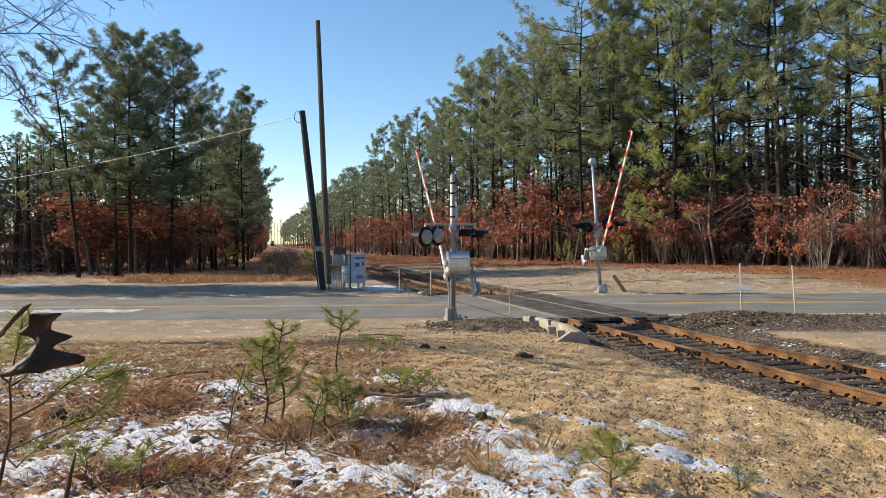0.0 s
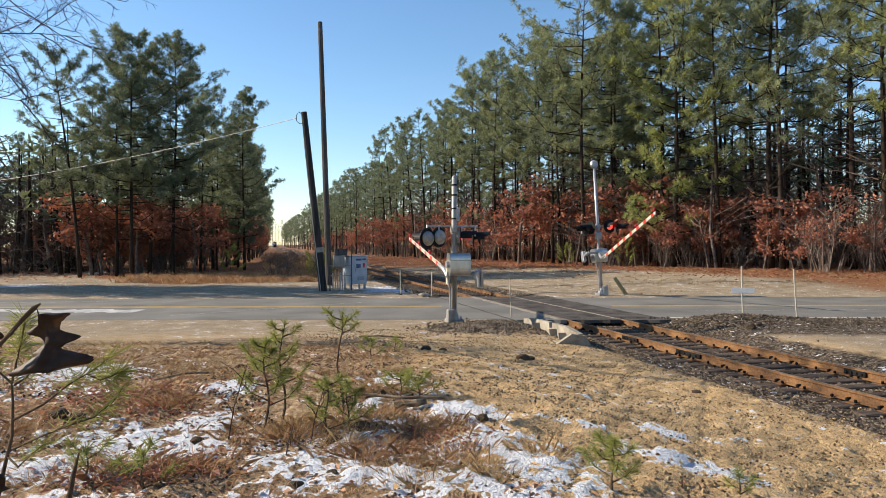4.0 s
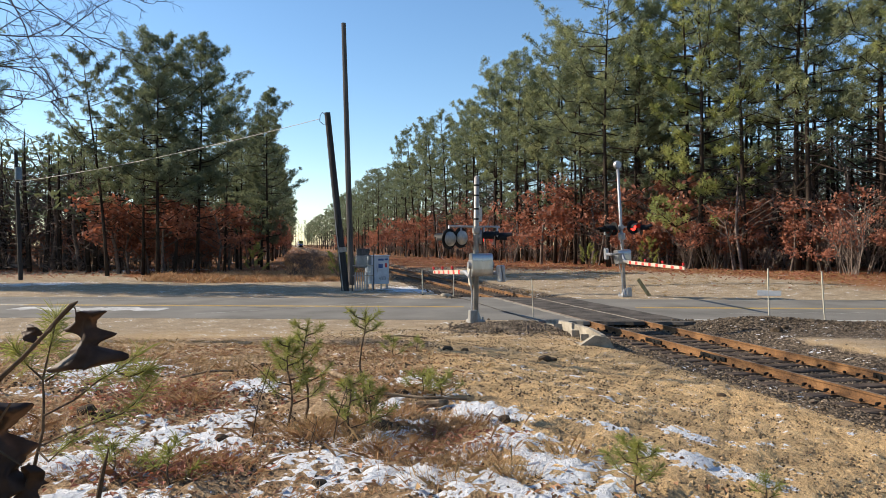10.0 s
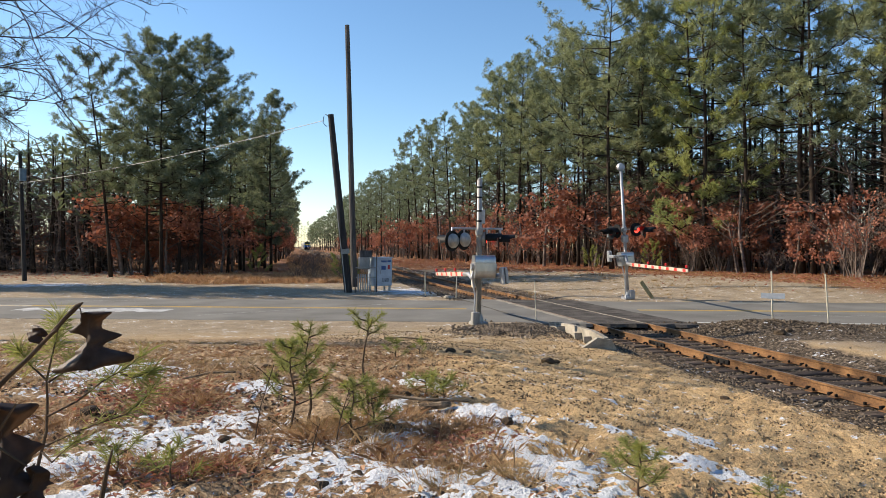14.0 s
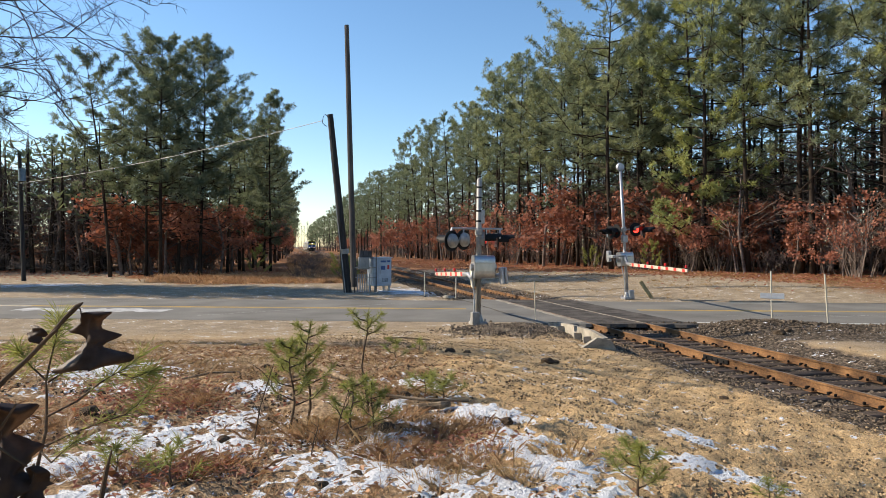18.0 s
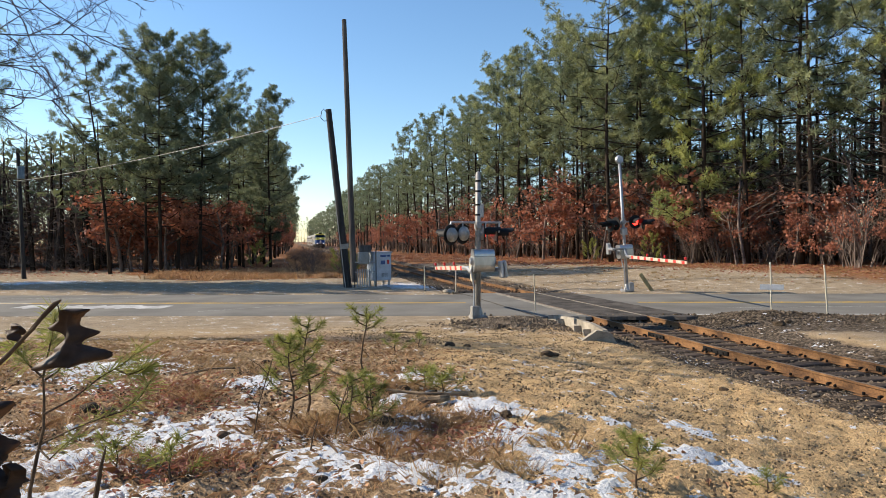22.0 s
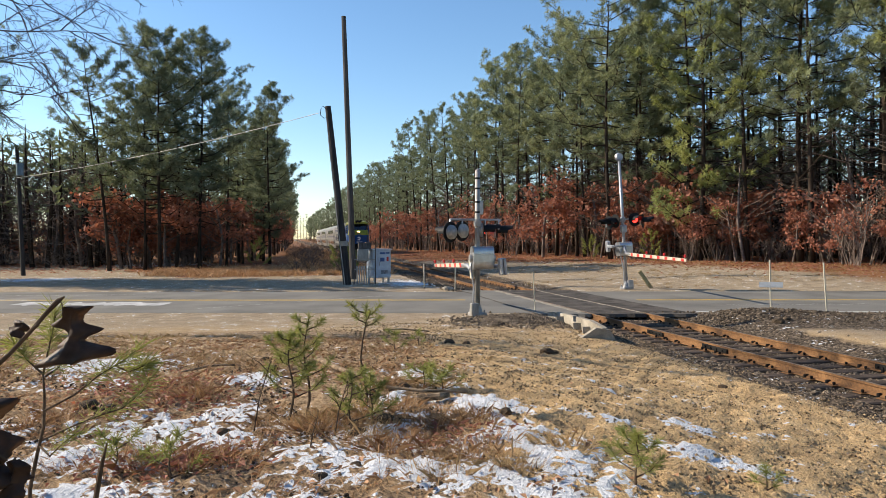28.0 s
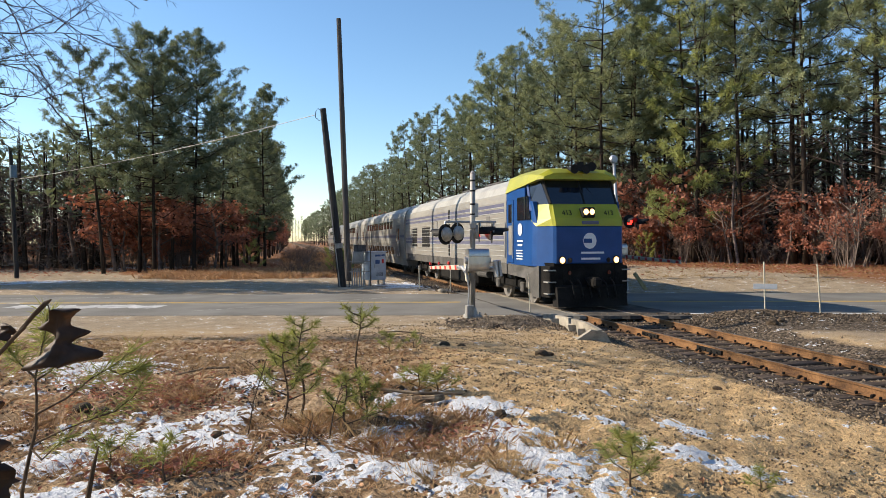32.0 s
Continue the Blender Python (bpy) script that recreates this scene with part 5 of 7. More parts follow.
    for i in range(2):
        for j2 in range(n - 1):
            a = i * n + j2
            yb.f.append((a, a + 1, a + 1 + n, a + n))
    yb.f.append(tuple(range(2 * n, 3 * n)))
    yb.f.append(tuple(range(n - 1, -1, -1)))
    yb.f.append((5, 0, 6, 11))
    yb.f.append((11, 6, 12, 17))
    part("nose_band", yb, M_YEL, cab, "bright yellow-green band over the nose")
    ws = Geo()
    for r, z in ((ring2, 3.203), ([(-1.4, 1.75), (-1.2, 1.05), (-1.1, 0.97), (1.1, 0.97), (1.2, 1.05), (1.4, 1.75)], 3.98)):
        ws.v += [(x, y, z) for x, y in r]
    for j2 in range(5):
        ws.f.append((j2, j2 + 1, j2 + 7, j2 + 6))
    ws.f.append((5, 0, 6, 11))
    ws.f += [(6, 7, 8, 9, 10, 11), (5, 4, 3, 2, 1, 0)]
    wsh = part("windshield", ws, M_GLASS, cab, "wide dark raked windshield")
    for x in (-1.17, 0.02, 1.17):
        p0, p1 = Vector((x, 0.45 if abs(x) < 1 else 0.46, 3.2)), Vector((x * 0.98, 1.0, 3.98))
        part("pillar", Geo().tube([p0, p1], 0.05 if x else 0.03, 6), M_BLACK, wsh)
    part("wiper", Geo().tube([(0.5, 0.5, 3.28), (0.25, 0.8, 3.75)], 0.012, 5), M_BLACK, wsh)
    hood = loft([(0.72, mirror([(0, 4.2), (0.9, 4.17), (1.22, 4.05), (1.26, 3.98), (0, 3.98)])),
                 (0.9, mirror([(0, 4.34), (0.95, 4.3), (1.3, 4.12), (1.38, 3.97), (0, 3.97)])),
                 (1.6, mirror([(0, 4.42), (0.95, 4.38), (1.35, 4.2), (1.5, 3.85), (0, 3.85)])),
                 (3.5, mirror([(0, 4.42), (0.95, 4.38), (1.35, 4.2), (1.52, 3.7), (0, 3.7)]))])
    part("cab_roof", hood, M_YEL, cab, "yellow-green cab roof visor")
    for sx in (-1, 1):
        part("cab_upper_side", Geo().box((sx * 1.45, 2.55, 3.42), (0.07, 1.85, 0.72), ch=0.01), M_BLUE, cab)
        part("corner_pillar", Geo().tube([(sx * 1.43, 1.15, 3.0), (sx * 1.36, 1.62, 3.86)], 0.07, 6), M_BLUE, cab)
        part("side_window", Geo().box((sx * 1.487, 1.95, 3.12), (0.03, 0.75, 0.75), ch=0.01), M_GLASS, cab, "dark cab side window")
        part("quarter_window", Geo().prism([(1.1, 2.75), (1.5, 2.75), (1.5, 3.5), (1.35, 3.5)], sx * 1.46, sx * 1.5), M_GLASS, cab, "dark quarter window")
        d = part("cab_door", Geo().box((sx * 1.497, 3.0, 2.4), (0.03, 0.62, 2.1), ch=0.015), M_BLUE, cab)
        part("door_window", Geo().box((sx * 1.514, 3.0, 3.0), (0.02, 0.34, 0.62), ch=0.02), M_GLASS, d)
        part("door_panel", Geo().box((sx * 1.513, 3.0, 2.1), (0.015, 0.36, 1.0), ch=0.01), M_STEEL, d, "bare metal kick panel")
        for y in (2.6, 3.38):
            part("grab_rail", Geo().tube([(sx * 1.56, y, 1.5), (sx * 1.56, y, 2.7)], 0.018, 6), M_GALV, cab, "bright grab rail")
        for k in range(4):
            part("louvre", Geo().box((sx * 1.495, 2.1, 1.5 + k * 0.09), (0.02, 0.6, 0.035)), M_WHITE, cab, "pale vent slot")
        part("emblem", disc(Geo(), (sx * 1.49, 2.05, 2.45), (sx, 0, 0), 0.2, 0.012, 24), M_WHITE, cab, "round white emblem")
        for k in range(2):
            part("lettering_bar", Geo().box((sx * 1.497, 2.05, 2.08 - 0.13 * k), (0.012, 0.55 - 0.1 * k, 0.055)), M_WHITE, cab)
        # steps, frame and side of the nose
        part("front_frame", Geo().box((sx * 1.3, 1.1, 0.95), (0.22, 1.3, 0.75), ch=0.03), M_SILL, t, "dusty grey corner frame")
        st = part("step_well", Geo().box((sx * 1.18, 0.35, 0.85), (0.5, 0.55, 0.95), ch=0.03), M_GRIME, t)
        for z in (0.5, 0.85, 1.2):
            part("step", Geo().box((sx * 1.36, 0.18, z), (0.3, 0.3, 0.035)), M_GALV_OLD, st, "worn steel step")
        part("fairing", Geo().prism([(0.95, 0.35), (1.6, 0.9), (3.3, 0.95), (3.3, 1.32), (0.6, 1.32), (0.6, 0.35)], sx * 1.44, sx * 1.5), M_SILL, t, "grey frame plate with a slanted edge")
        # lamps
        hl = part("ditch_light", disc(Geo(), (sx * 0.98, 0.1, 1.5), (0, -1, 0), 0.13, 0.07, 20), M_BLACK, t, "lit yellow ditch light")
        part("lens", disc(Geo(), (sx * 0.98, 0.03, 1.5), (0, -1, 0), 0.1, 0.01, 20, 0.085), M_HEAD, hl)
        part("bulb", disc(Geo(), (sx * 0.98, 0.02, 1.5), (0, -1, 0), 0.05, 0.006, 14), M_BULB, hl, "bright middle of the lamp")
        part("marker_lamp", disc(Geo(), (sx * 0.7, 0.07, 1.5), (0, -1, 0), 0.075, 0.03, 16), M_GLASS, t)
        part("red_lamp", disc(Geo(), (sx * 0.72, 0.07, 1.12), (0, -1, 0), 0.06, 0.03, 14), M_LENS, t)
    box_h = part("headlight_box", Geo().box((0, 0.2, 2.93), (0.46, 0.28, 0.32), ch=0.03), M_BLACK, cab, "twin headlights in a dark box")
    for x in (-0.11, 0.11):
        part("headlight", disc(Geo(), (x, 0.06, 2.95), (0, -1, 0), 0.095, 0.02, 20, 0.085), M_HEAD, box_h, "lit warm headlight")
        part("bulb", disc(Geo(), (x, 0.04, 2.95), (0, -1, 0), 0.05, 0.006, 14), M_BULB, box_h, "bright middle of the lamp")
    for x in (-0.72, 0.8):
        letters("413", 0.24, pose(x, 0.22, 2.92, 62, 0, 0), cab, "fleet_number", M_BLACK)
    part("emblem", disc(Geo(), (0.02, 0.06, 2.08), (0, -1, 0), 0.24, 0.012, 28), M_WHITE, cab, "round white emblem on the nose")
    part("emblem_mark", Geo().box((-0.06, 0.045, 2.08), (0.3, 0.01, 0.13)), M_BLUE, cab)
    part("lettering_bar", Geo().box((0.12, 0.052, 1.72), (0.84, 0.012, 0.06)), M_WHITE, cab)
    part("lettering_bar", Geo().box((0.05, 0.052, 1.54), (0.7, 0.012, 0.06)), M_WHITE, cab)
    part("badge", Geo().box((0.05, 0.075, 2.62), (0.62, 0.05, 0.12), ch=0.02), M_BAND, cab, "pale violet badge under the headlights")
    # horns
    for i, x in enumerate((-0.32, -0.12, 0.1, 0.3)):
        part("horn", Geo().tube([(x, 1.1, 4.36), (x + 0.02, 0.75, 4.3 + 0.06 * (i % 2)), (x + 0.03, 0.5, 4.28 + 0.08 * (i % 2))], [0.04, 0.07, 0.15], 14), M_BLACK, cab, "black air horn")
    part("horn_bracket", Geo().box((0, 1.0, 4.3), (0.9, 0.12, 0.16)), M_BLACK, cab)
    # pilot
    pilot = part("pilot", loft([(0.1, [(-1.3, 0.75), (1.3, 0.75), (1.26, 1.42), (-1.26, 1.42)]), (0.6, [(-1.42, 0.6), (1.42, 0.6), (1.42, 1.42), (-1.42, 1.42)])]), M_GRIME, t, "black pilot plate")
    pl2 = Geo()
    pl2.prism([(-0.22, 0.12), (-0.12, 0.7), (0.2, 0.78), (0.2, 0.12)], -1.25, 1.25)
    part("plough", pl2, M_GRIME, pilot, "black snow plough")
    part("coupler", Geo().box((0, -0.25, 0.85), (0.3, 0.6, 0.3), ch=0.06), M_GRIME, pilot)
    for i in range(6):
        x = -0.75 + 0.3 * i
        part("air_hose", Geo().tube([(x, 0.05, 0.95), (x, -0.22, 0.8), (x + 0.06, -0.26, 0.45), (x + 0.12, -0.12, 0.35)], 0.025, 6), M_BLACK, pilot)
    bogie(t, 4.1, 2, 0.52, 2.7)
    bogie(t, 19.2, 2, 0.52, 2.7)
    part("fuel_tank", Geo().box((0, 11.2, 0.62), (2.7, 6.5, 0.75), ch=0.12), M_GRIME, t, "black fuel tank")
    for sx in (-1, 1):
        for y in (6.6, 7.1, 7.5, 15.2):
            part("air_reservoir", Geo().tube([(sx * 1.2, y - 0.2, 0.8), (sx * 1.2, y + 0.3, 0.8)], 0.16, 12), M_SILL, t)
    part("end_wall", Geo().box((0, L + 0.1, 2.7), (2.5, 0.25, 2.7), ch=0.05), M_GRIME, t)
    return t


def coach_parts(t):
    L = 25.6
    roof = [(0, 4.4), (0.6, 4.37), (1.05, 4.22), (1.36, 3.95), (1.48, 3.6), (1.48, 3.58), (0, 3.58)]
    side = [(0, 3.578), (1.48, 3.578), (1.52, 3.2), (1.52, 1.9), (1.4, 1.2), (1.3, 0.5), (0, 0.5)]
    part("roof", loft([(0.2, mirror(roof)), (L, mirror(roof))]), M_ROOF, t, "grey curved roof")
    hull = part("hull", loft([(0.2, mirror(side)), (L, mirror(side))]), M_STEEL, t, "ribbed silver side")
    for sx in (-1, 1):
        for z in (1.95, 2.1, 2.25, 2.5, 2.65):
            part("rib", Geo().box((sx * 1.525, L / 2, z), (0.02, L - 1, 0.03)), M_ROOF, hull)
        part("painted_band", Geo().box((sx * 1.523, L / 2, 2.38), (0.012, L - 0.6, 0.16)), M_BAND, hull, "blue-grey painted band")
        for i in range(10):
            y = 5.6 + i * 1.5
            part("upper_window", Geo().box((sx * 1.515, y, 3.2), (0.03, 1.15, 0.55), ch=0.01), M_GLASS, hull, "dark upper window")
            tilt = Matrix.Translation((sx * 1.43, y, 1.42)) @ Matrix.Rotation(sx * radians(9), 4, "Y")
            part("lower_window", Geo().box((0, 0, 0), (0.03, 1.15, 0.55), m=tilt, ch=0.01), M_GLASS, hull, "dark lower window")
        for y in (2.6, L - 2.4):
            d = part("door", Geo().box((sx * 1.51, y, 2.1), (0.04, 1.3, 2.1), ch=0.02), M_STEEL_DARK, hull, "sliding passenger door")
            for k in (-0.33, 0.33):
                part("door_window", Geo().box((sx * 1.534, y + k, 2.5), (0.015, 0.36, 0.8), ch=0.01), M_GLASS, d)
    part("gangway", Geo().box((0, 0.0, 2.5), (1.3, 0.5, 2.6), ch=0.06), M_BLACK, t, "black rubber gangway")
    part("end_wall", Geo().box((0, 0.14, 2.3), (2.8, 0.1, 3.0), ch=0.02), M_STEEL_DARK, t)
    bogie(t, 2.9, 2, 0.46, 2.6)
    bogie(t, L - 2.9, 2, 0.46, 2.6)
    for y in (0.6, L - 0.5):
        part("end_step", Geo().box((0, y, 0.9), (2.3, 0.5, 0.5), ch=0.04), M_GRIME, t)


loco = locomotive()
# the nose narrows towards its front
for ob in loco.children_recursive:
    if ob.name.startswith("wheel"):
        continue
    for v in ob.data.vertices:
        p = ob.matrix_basis @ v.co
        if p.y < 1.2:
            p.x *= 1 - 0.11 * sm(1.2, 0.1, p.y)
            v.co = ob.matrix_basis.inverted() @ p
coach = thing("passenger_coach", "silver bilevel passenger coach with a blue-grey band", "railway coach", None, "coaches of the train")
coach_parts(coach)
coaches = [coach] + [copy_thing(coach, Matrix()) for _ in range(2)]


# ---- foreground ----
M_DEADLEAF = leafmat("curled_dead_oak_leaf", (0.022, 0.013, 0.009), (0.075, 0.045, 0.03), 0.2, (0.1, 0.05, 0.025), 0.12, 60)
M_STALK = mat("young_bark", (0.05, 0.036, 0.026), (0.16, 0.115, 0.08), 0.9, 12, 0.4, fine=60, dist=0.004, spec=0.1)
M_LOG = mat("rotting_log", (0.09, 0.065, 0.045), (0.4, 0.3, 0.2), 0.95, 5, 0.6, fine=30, dist=0.01, stretch=(1, 4, 4), spec=0.1)
# brown of dark soil and of the small shadows between clods
M_SOD = mat("dark_soil_clod", (0.035, 0.026, 0.018), (0.13, 0.096, 0.064), 0.95, 8, 0.6, fine=40, dist=0.01, spec=0.1)
EYE = Vector((0, 0, 2.35))
RIGHT, AHEAD, UP = Vector((0.9766, -0.2148, 0)), Vector((0.2148, 0.9766, -0.0043)), Vector((0, 0, 1))


def spot(r, u, d):
    """A place r metres to the right of the eye, u above it and d ahead."""
    return EYE + RIGHT * r + UP * u + AHEAD * d


def oak_leaf(length, lobes, curl, seed, base=0.3):
    """Lobed leaf in its own plane: midrib along -z, blade across x, curled towards y. lobes: places along the midrib with reach left and right."""
    rng = random.Random(seed)
    g = Geo()
    n = 44
    rows = 5
    for i in range(n + 1):
        s = i / n
        wl = wr = base
        for p, a, b, w in lobes:
            k = math.exp(-((s - p) / w) ** 2)
            wl, wr = wl + a * k, wr + b * k
        ragged = 1 + 0.22 * noise.noise(Vector((s * 9, seed, 0))) + 0.12 * noise.noise(Vector((s * 26, seed, 3))) + rng.uniform(-0.03, 0.03)
        wl, wr = max(0.06, wl * ragged), max(0.06, wr * (2 - ragged))
        tip = min(1, (1 - s) * 9) * min(1, s * 8 + 0.15)
        for j in range(-rows, rows + 1):
            q = j / rows
            x = (wl if q < 0 else wr) * q * tip * length
            z = -s * length - 0.25 * abs(x) * (s - 0.35)
            y = curl * length * (abs(q) ** 2 * 0.55 * (1 if q < 0 else 0.7) + 0.25 * math.sin(s * 5) + 0.1 * math.sin(q * 7 + s * 9)) + rng.uniform(-1, 1) * 0.004 * length
            g.v.append((x, y, z))
    m = 2 * rows + 1
    for i in range(n):
        for j in range(m - 1):
            a = i * m + j
            g.f.append((a, a + 1, a + m + 1, a + m))
    return g


def facing(p, roll=0.0, tip=0.0, turn=0.0):
    """A pose at p whose x points to the eye's right and whose z is up, then turned."""
    m = Matrix((RIGHT, Vector((AHEAD.x, AHEAD.y, 0)).normalized(), UP)).transposed().to_4x4()
    m.translation = p
    return m @ pose(0, 0, 0, tip, roll, turn)


scrub = thing("oak_twig", "bare scrub oak twig with curled brown leaves", "twig")
tw = Geo().tube([spot(-0.43, -0.165, 0.6), spot(-0.3824, -0.1128, 0.6), spot(-0.3632, -0.0954, 0.6), spot(-0.3439, -0.0752, 0.6), spot(-0.3304, -0.0597, 0.6), spot(-0.3207, -0.0501, 0.6), spot(-0.3155, -0.0466, 0.6)],
                [0.0026, 0.0022, 0.0019, 0.0017, 0.0019, 0.0022, 0.0006], 8)
tw.tube([spot(-0.3207, -0.0501, 0.6), spot(-0.317, -0.052, 0.598), spot(-0.3148, -0.0565, 0.596)], [0.0008, 0.0006, 0.0005], 5)
tw.tube([spot(-0.3439, -0.0752, 0.6), spot(-0.338, -0.071, 0.598), spot(-0.335, -0.0675, 0.597)], [0.0014, 0.0016, 0.0004], 6)
tw.tube([spot(-0.43, -0.165, 0.6), spot(-0.47, -0.4, 0.62), spot(-0.5, -1.0, 0.7), spot(-0.5, -1.6, 0.75)], [0.0026, 0.004, 0.005, 0.006], 7)
part("stem", tw, M_STALK, scrub, "thin dark twig")
big = oak_leaf(0.05, [(0.08, -0.06, 0.24, 0.06), (0.28, 0.24, -0.04, 0.07), (0.47, -0.1, 0.28, 0.08), (0.62, 0.04, -0.04, 0.06), (0.83, 0.52, 0.52, 0.12)], 0.4, 4, 0.22)
part("leaf", big, M_DEADLEAF, scrub, "curled brown oak leaf", at=facing(spot(-0.3148, -0.0555, 0.596), roll=-10), smooth=True)
bit = oak_leaf(0.014, [(0.3, 0.4, 0.3, 0.15), (0.7, 0.3, 0.5, 0.15)], 0.6, 5)
part("leaf", bit, M_DEADLEAF, scrub, "shrivelled leaf fragment", at=facing(spot(-0.355, -0.069, 0.602), roll=30), smooth=True)
low = oak_leaf(0.07, [(0.14, 0.16, 0.14, 0.06), (0.34, -0.12, -0.16, 0.06), (0.55, 0.14, 0.1, 0.07), (0.72, -0.16, -0.1, 0.05), (0.88, 0.1, 0.18, 0.06)], 0.45, 6, 0.22)
part("leaf", low, M_DEADLEAF, scrub, "large curled brown oak leaf", at=facing(spot(-0.33, -0.115, 0.5), roll=-10, turn=15), smooth=True)
low2 = oak_leaf(0.034, [(0.3, 0.0, 0.0, 0.1), (0.75, 0.1, 0.1, 0.12)], 0.5, 7)
part("leaf", low2, M_DEADLEAF, scrub, "curled brown oak leaf", at=facing(spot(-0.304, -0.158, 0.5), roll=8, turn=-25), smooth=True)
tw2 = Geo().tube([spot(-0.36, -0.26, 0.5), spot(-0.33, -0.14, 0.5), spot(-0.312, -0.112, 0.5)], [0.002, 0.0015, 0.0008], 6)
tw2.tube([spot(-0.33, -0.14, 0.5), spot(-0.304, -0.157, 0.5)], [0.0012, 0.0007], 5)
part("side_stem", tw2, M_STALK, scrub)


def spray(g, rng, pts, length, n, w, start=0.35):
    """Needles spreading forward all round a branch."""
    pts = [Vector(p) for p in pts]
    segs = len(pts) - 1
    for i in range(n):
        s = start + (1 - start) * rng.random() ** 0.7
        k = min(segs - 1, int(s * segs))
        f = s * segs - k
        c = pts[k].lerp(pts[k + 1], f)
        d = (pts[k + 1] - pts[k]).normalized()
        o = Vector((rng.gauss(0, 1), rng.gauss(0, 1), rng.gauss(0.1, 1))).normalized()
        v = (d * rng.uniform(0.25, 0.95) + o).normalized() * length * rng.uniform(0.65, 1.15)
        x = v.cross(Vector((rng.uniform(-1, 1), rng.uniform(-1, 1), rng.uniform(-1, 1)))).normalized() * w
        q = len(g.v)
        g.v += [tuple(c - x), tuple(c + x), tuple(c + v * 0.6 + x * 0.8 + Vector((0, 0, 0.04 * length))), tuple(c + v)]
        g.f.append((q, q + 1, q + 2, q + 3))


def sapling(name_label, stem, radius, branches, needle, w=0.0016, seed=1, at=None, fill_n=70, group="pine seedlings"):
    """Young pine: a stem, branches (each a list of points) and their needles."""
    rng = random.Random(seed)
    t = thing("pine_seedling", name_label, "seedling", at, group)
    g = Geo().tube(stem, [radius * (1 - 0.75 * i / (len(stem) - 1)) for i in range(len(stem))], 7)
    part("stem", g, M_STALK, t)
    for k, (pts, n) in enumerate(branches):
        b = part("branch", Geo().tube(pts, [radius * 0.55 * (1 - 0.7 * i / (len(pts) - 1)) for i in range(len(pts))], 5), M_STALK, t)
        if n:
            nd = Geo()
            spray(nd, rng, pts, needle, n, w)
            part("needles", nd, M_NEEDLE_NEAR, b, "spray of green needles")
    return t


sapling("slender young pine with long green needles and bare lower stem",
        [spot(-1.69, -1.6, 2.8), spot(-1.659, -0.99, 2.8), spot(-1.627, -0.846, 2.8), spot(-1.6, -0.738, 2.8), spot(-1.596, -0.612, 2.8), spot(-1.6, -0.531, 2.8), spot(-1.573, -0.414, 2.8), spot(-1.546, -0.297, 2.8)], 0.009,
        [([spot(-1.6, -0.531, 2.8), spot(-1.573, -0.414, 2.8), spot(-1.546, -0.27, 2.8)], 260),
         ([spot(-1.6, -0.68, 2.8), spot(-1.435, -0.599, 2.72), spot(-1.33, -0.52, 2.7), spot(-1.235, -0.464, 2.7), spot(-1.157, -0.403, 2.7)], 150),
         ([spot(-1.26, -0.48, 2.7), spot(-1.2, -0.5, 2.68), spot(-1.12, -0.47, 2.66)], 150),
         ([spot(-1.61, -0.8, 2.8), spot(-1.488, -0.742, 2.75), spot(-1.382, -0.698, 2.75), spot(-1.258, -0.658, 2.75), spot(-1.187, -0.6, 2.75), spot(-1.13, -0.53, 2.72)], 150),
         ([spot(-1.591, -0.54, 2.8), spot(-1.542, -0.508, 2.8), spot(-1.47, -0.43, 2.8)], 130),
         ([spot(-1.6, -0.531, 2.8), spot(-1.659, -0.477, 2.8), spot(-1.72, -0.4, 2.8)], 170),
         ([spot(-1.62, -0.82, 2.8), spot(-1.55, -0.848, 2.75), spot(-1.5, -0.80, 2.75), spot(-1.45, -0.76, 2.75)], 60)], 0.085, 0.001, 3, group="pine seedlings")

rnd = random.Random(17)


def bushy(x, y, h, n, spread, seed, low=0.25, per=90, needle=0.09, w=0.0024, label="bright green young pine seedling among dead grass"):
    r = random.Random(seed)
    z = gz(x, y)
    stem = [Vector((x + 0.03 * h * math.sin(i * 1.3 + seed), y, z + h * i / 6 - 0.03)) for i in range(7)]
    br = [([stem[4], stem[5], stem[6]], int(per * 1.3))]
    for i in range(n):
        f = low + (0.92 - low) * i / max(1, n - 1)
        k = min(5, int(f * 6))
        p = stem[k].lerp(stem[k + 1], f * 6 - k)
        a = i * 2.4 + r.uniform(-0.4, 0.4)
        ln = spread * (1.15 - 0.6 * f) * r.uniform(0.7, 1.2)
        q = p + Vector((math.cos(a), math.sin(a), 0.35)) * ln * 0.6
        e = q + Vector((math.cos(a), math.sin(a), 1.0)) * ln * 0.45
        br.append(([p, q, e], per))
    return sapling(label, stem, 0.008 + 0.006 * h, br, needle, w, seed)


bushy(0.02, 6.1, 0.8, 13, 0.26, 5, 0.3, 150, 0.075, 0.002)
bushy(0.16, 6.35, 0.9, 10, 0.22, 6, 0.4, 110, 0.075, 0.002)
bushy(0.68, 6.4, 0.98, 5, 0.26, 7, 0.8, 100, 0.075, 0.002, label="thin young pine with needles only at its crown")
bushy(0.5, 5.75, 0.5, 9, 0.22, 8, 0.2, 110, 0.075, 0.002)
bushy(0.7, 6.0, 0.4, 8, 0.2, 18, 0.2, 100, 0.075, 0.002)
bushy(2.2, 4.1, 0.36, 8, 0.2, 9, 0.25, 130, 0.08, 0.0013)
bushy(3.2, 4.15, 0.16, 4, 0.12, 10, 0.2, 60, 0.07, 0.0015)
bushy(1.38, 7.1, 0.24, 6, 0.2, 11, 0.1, 60, 0.1)
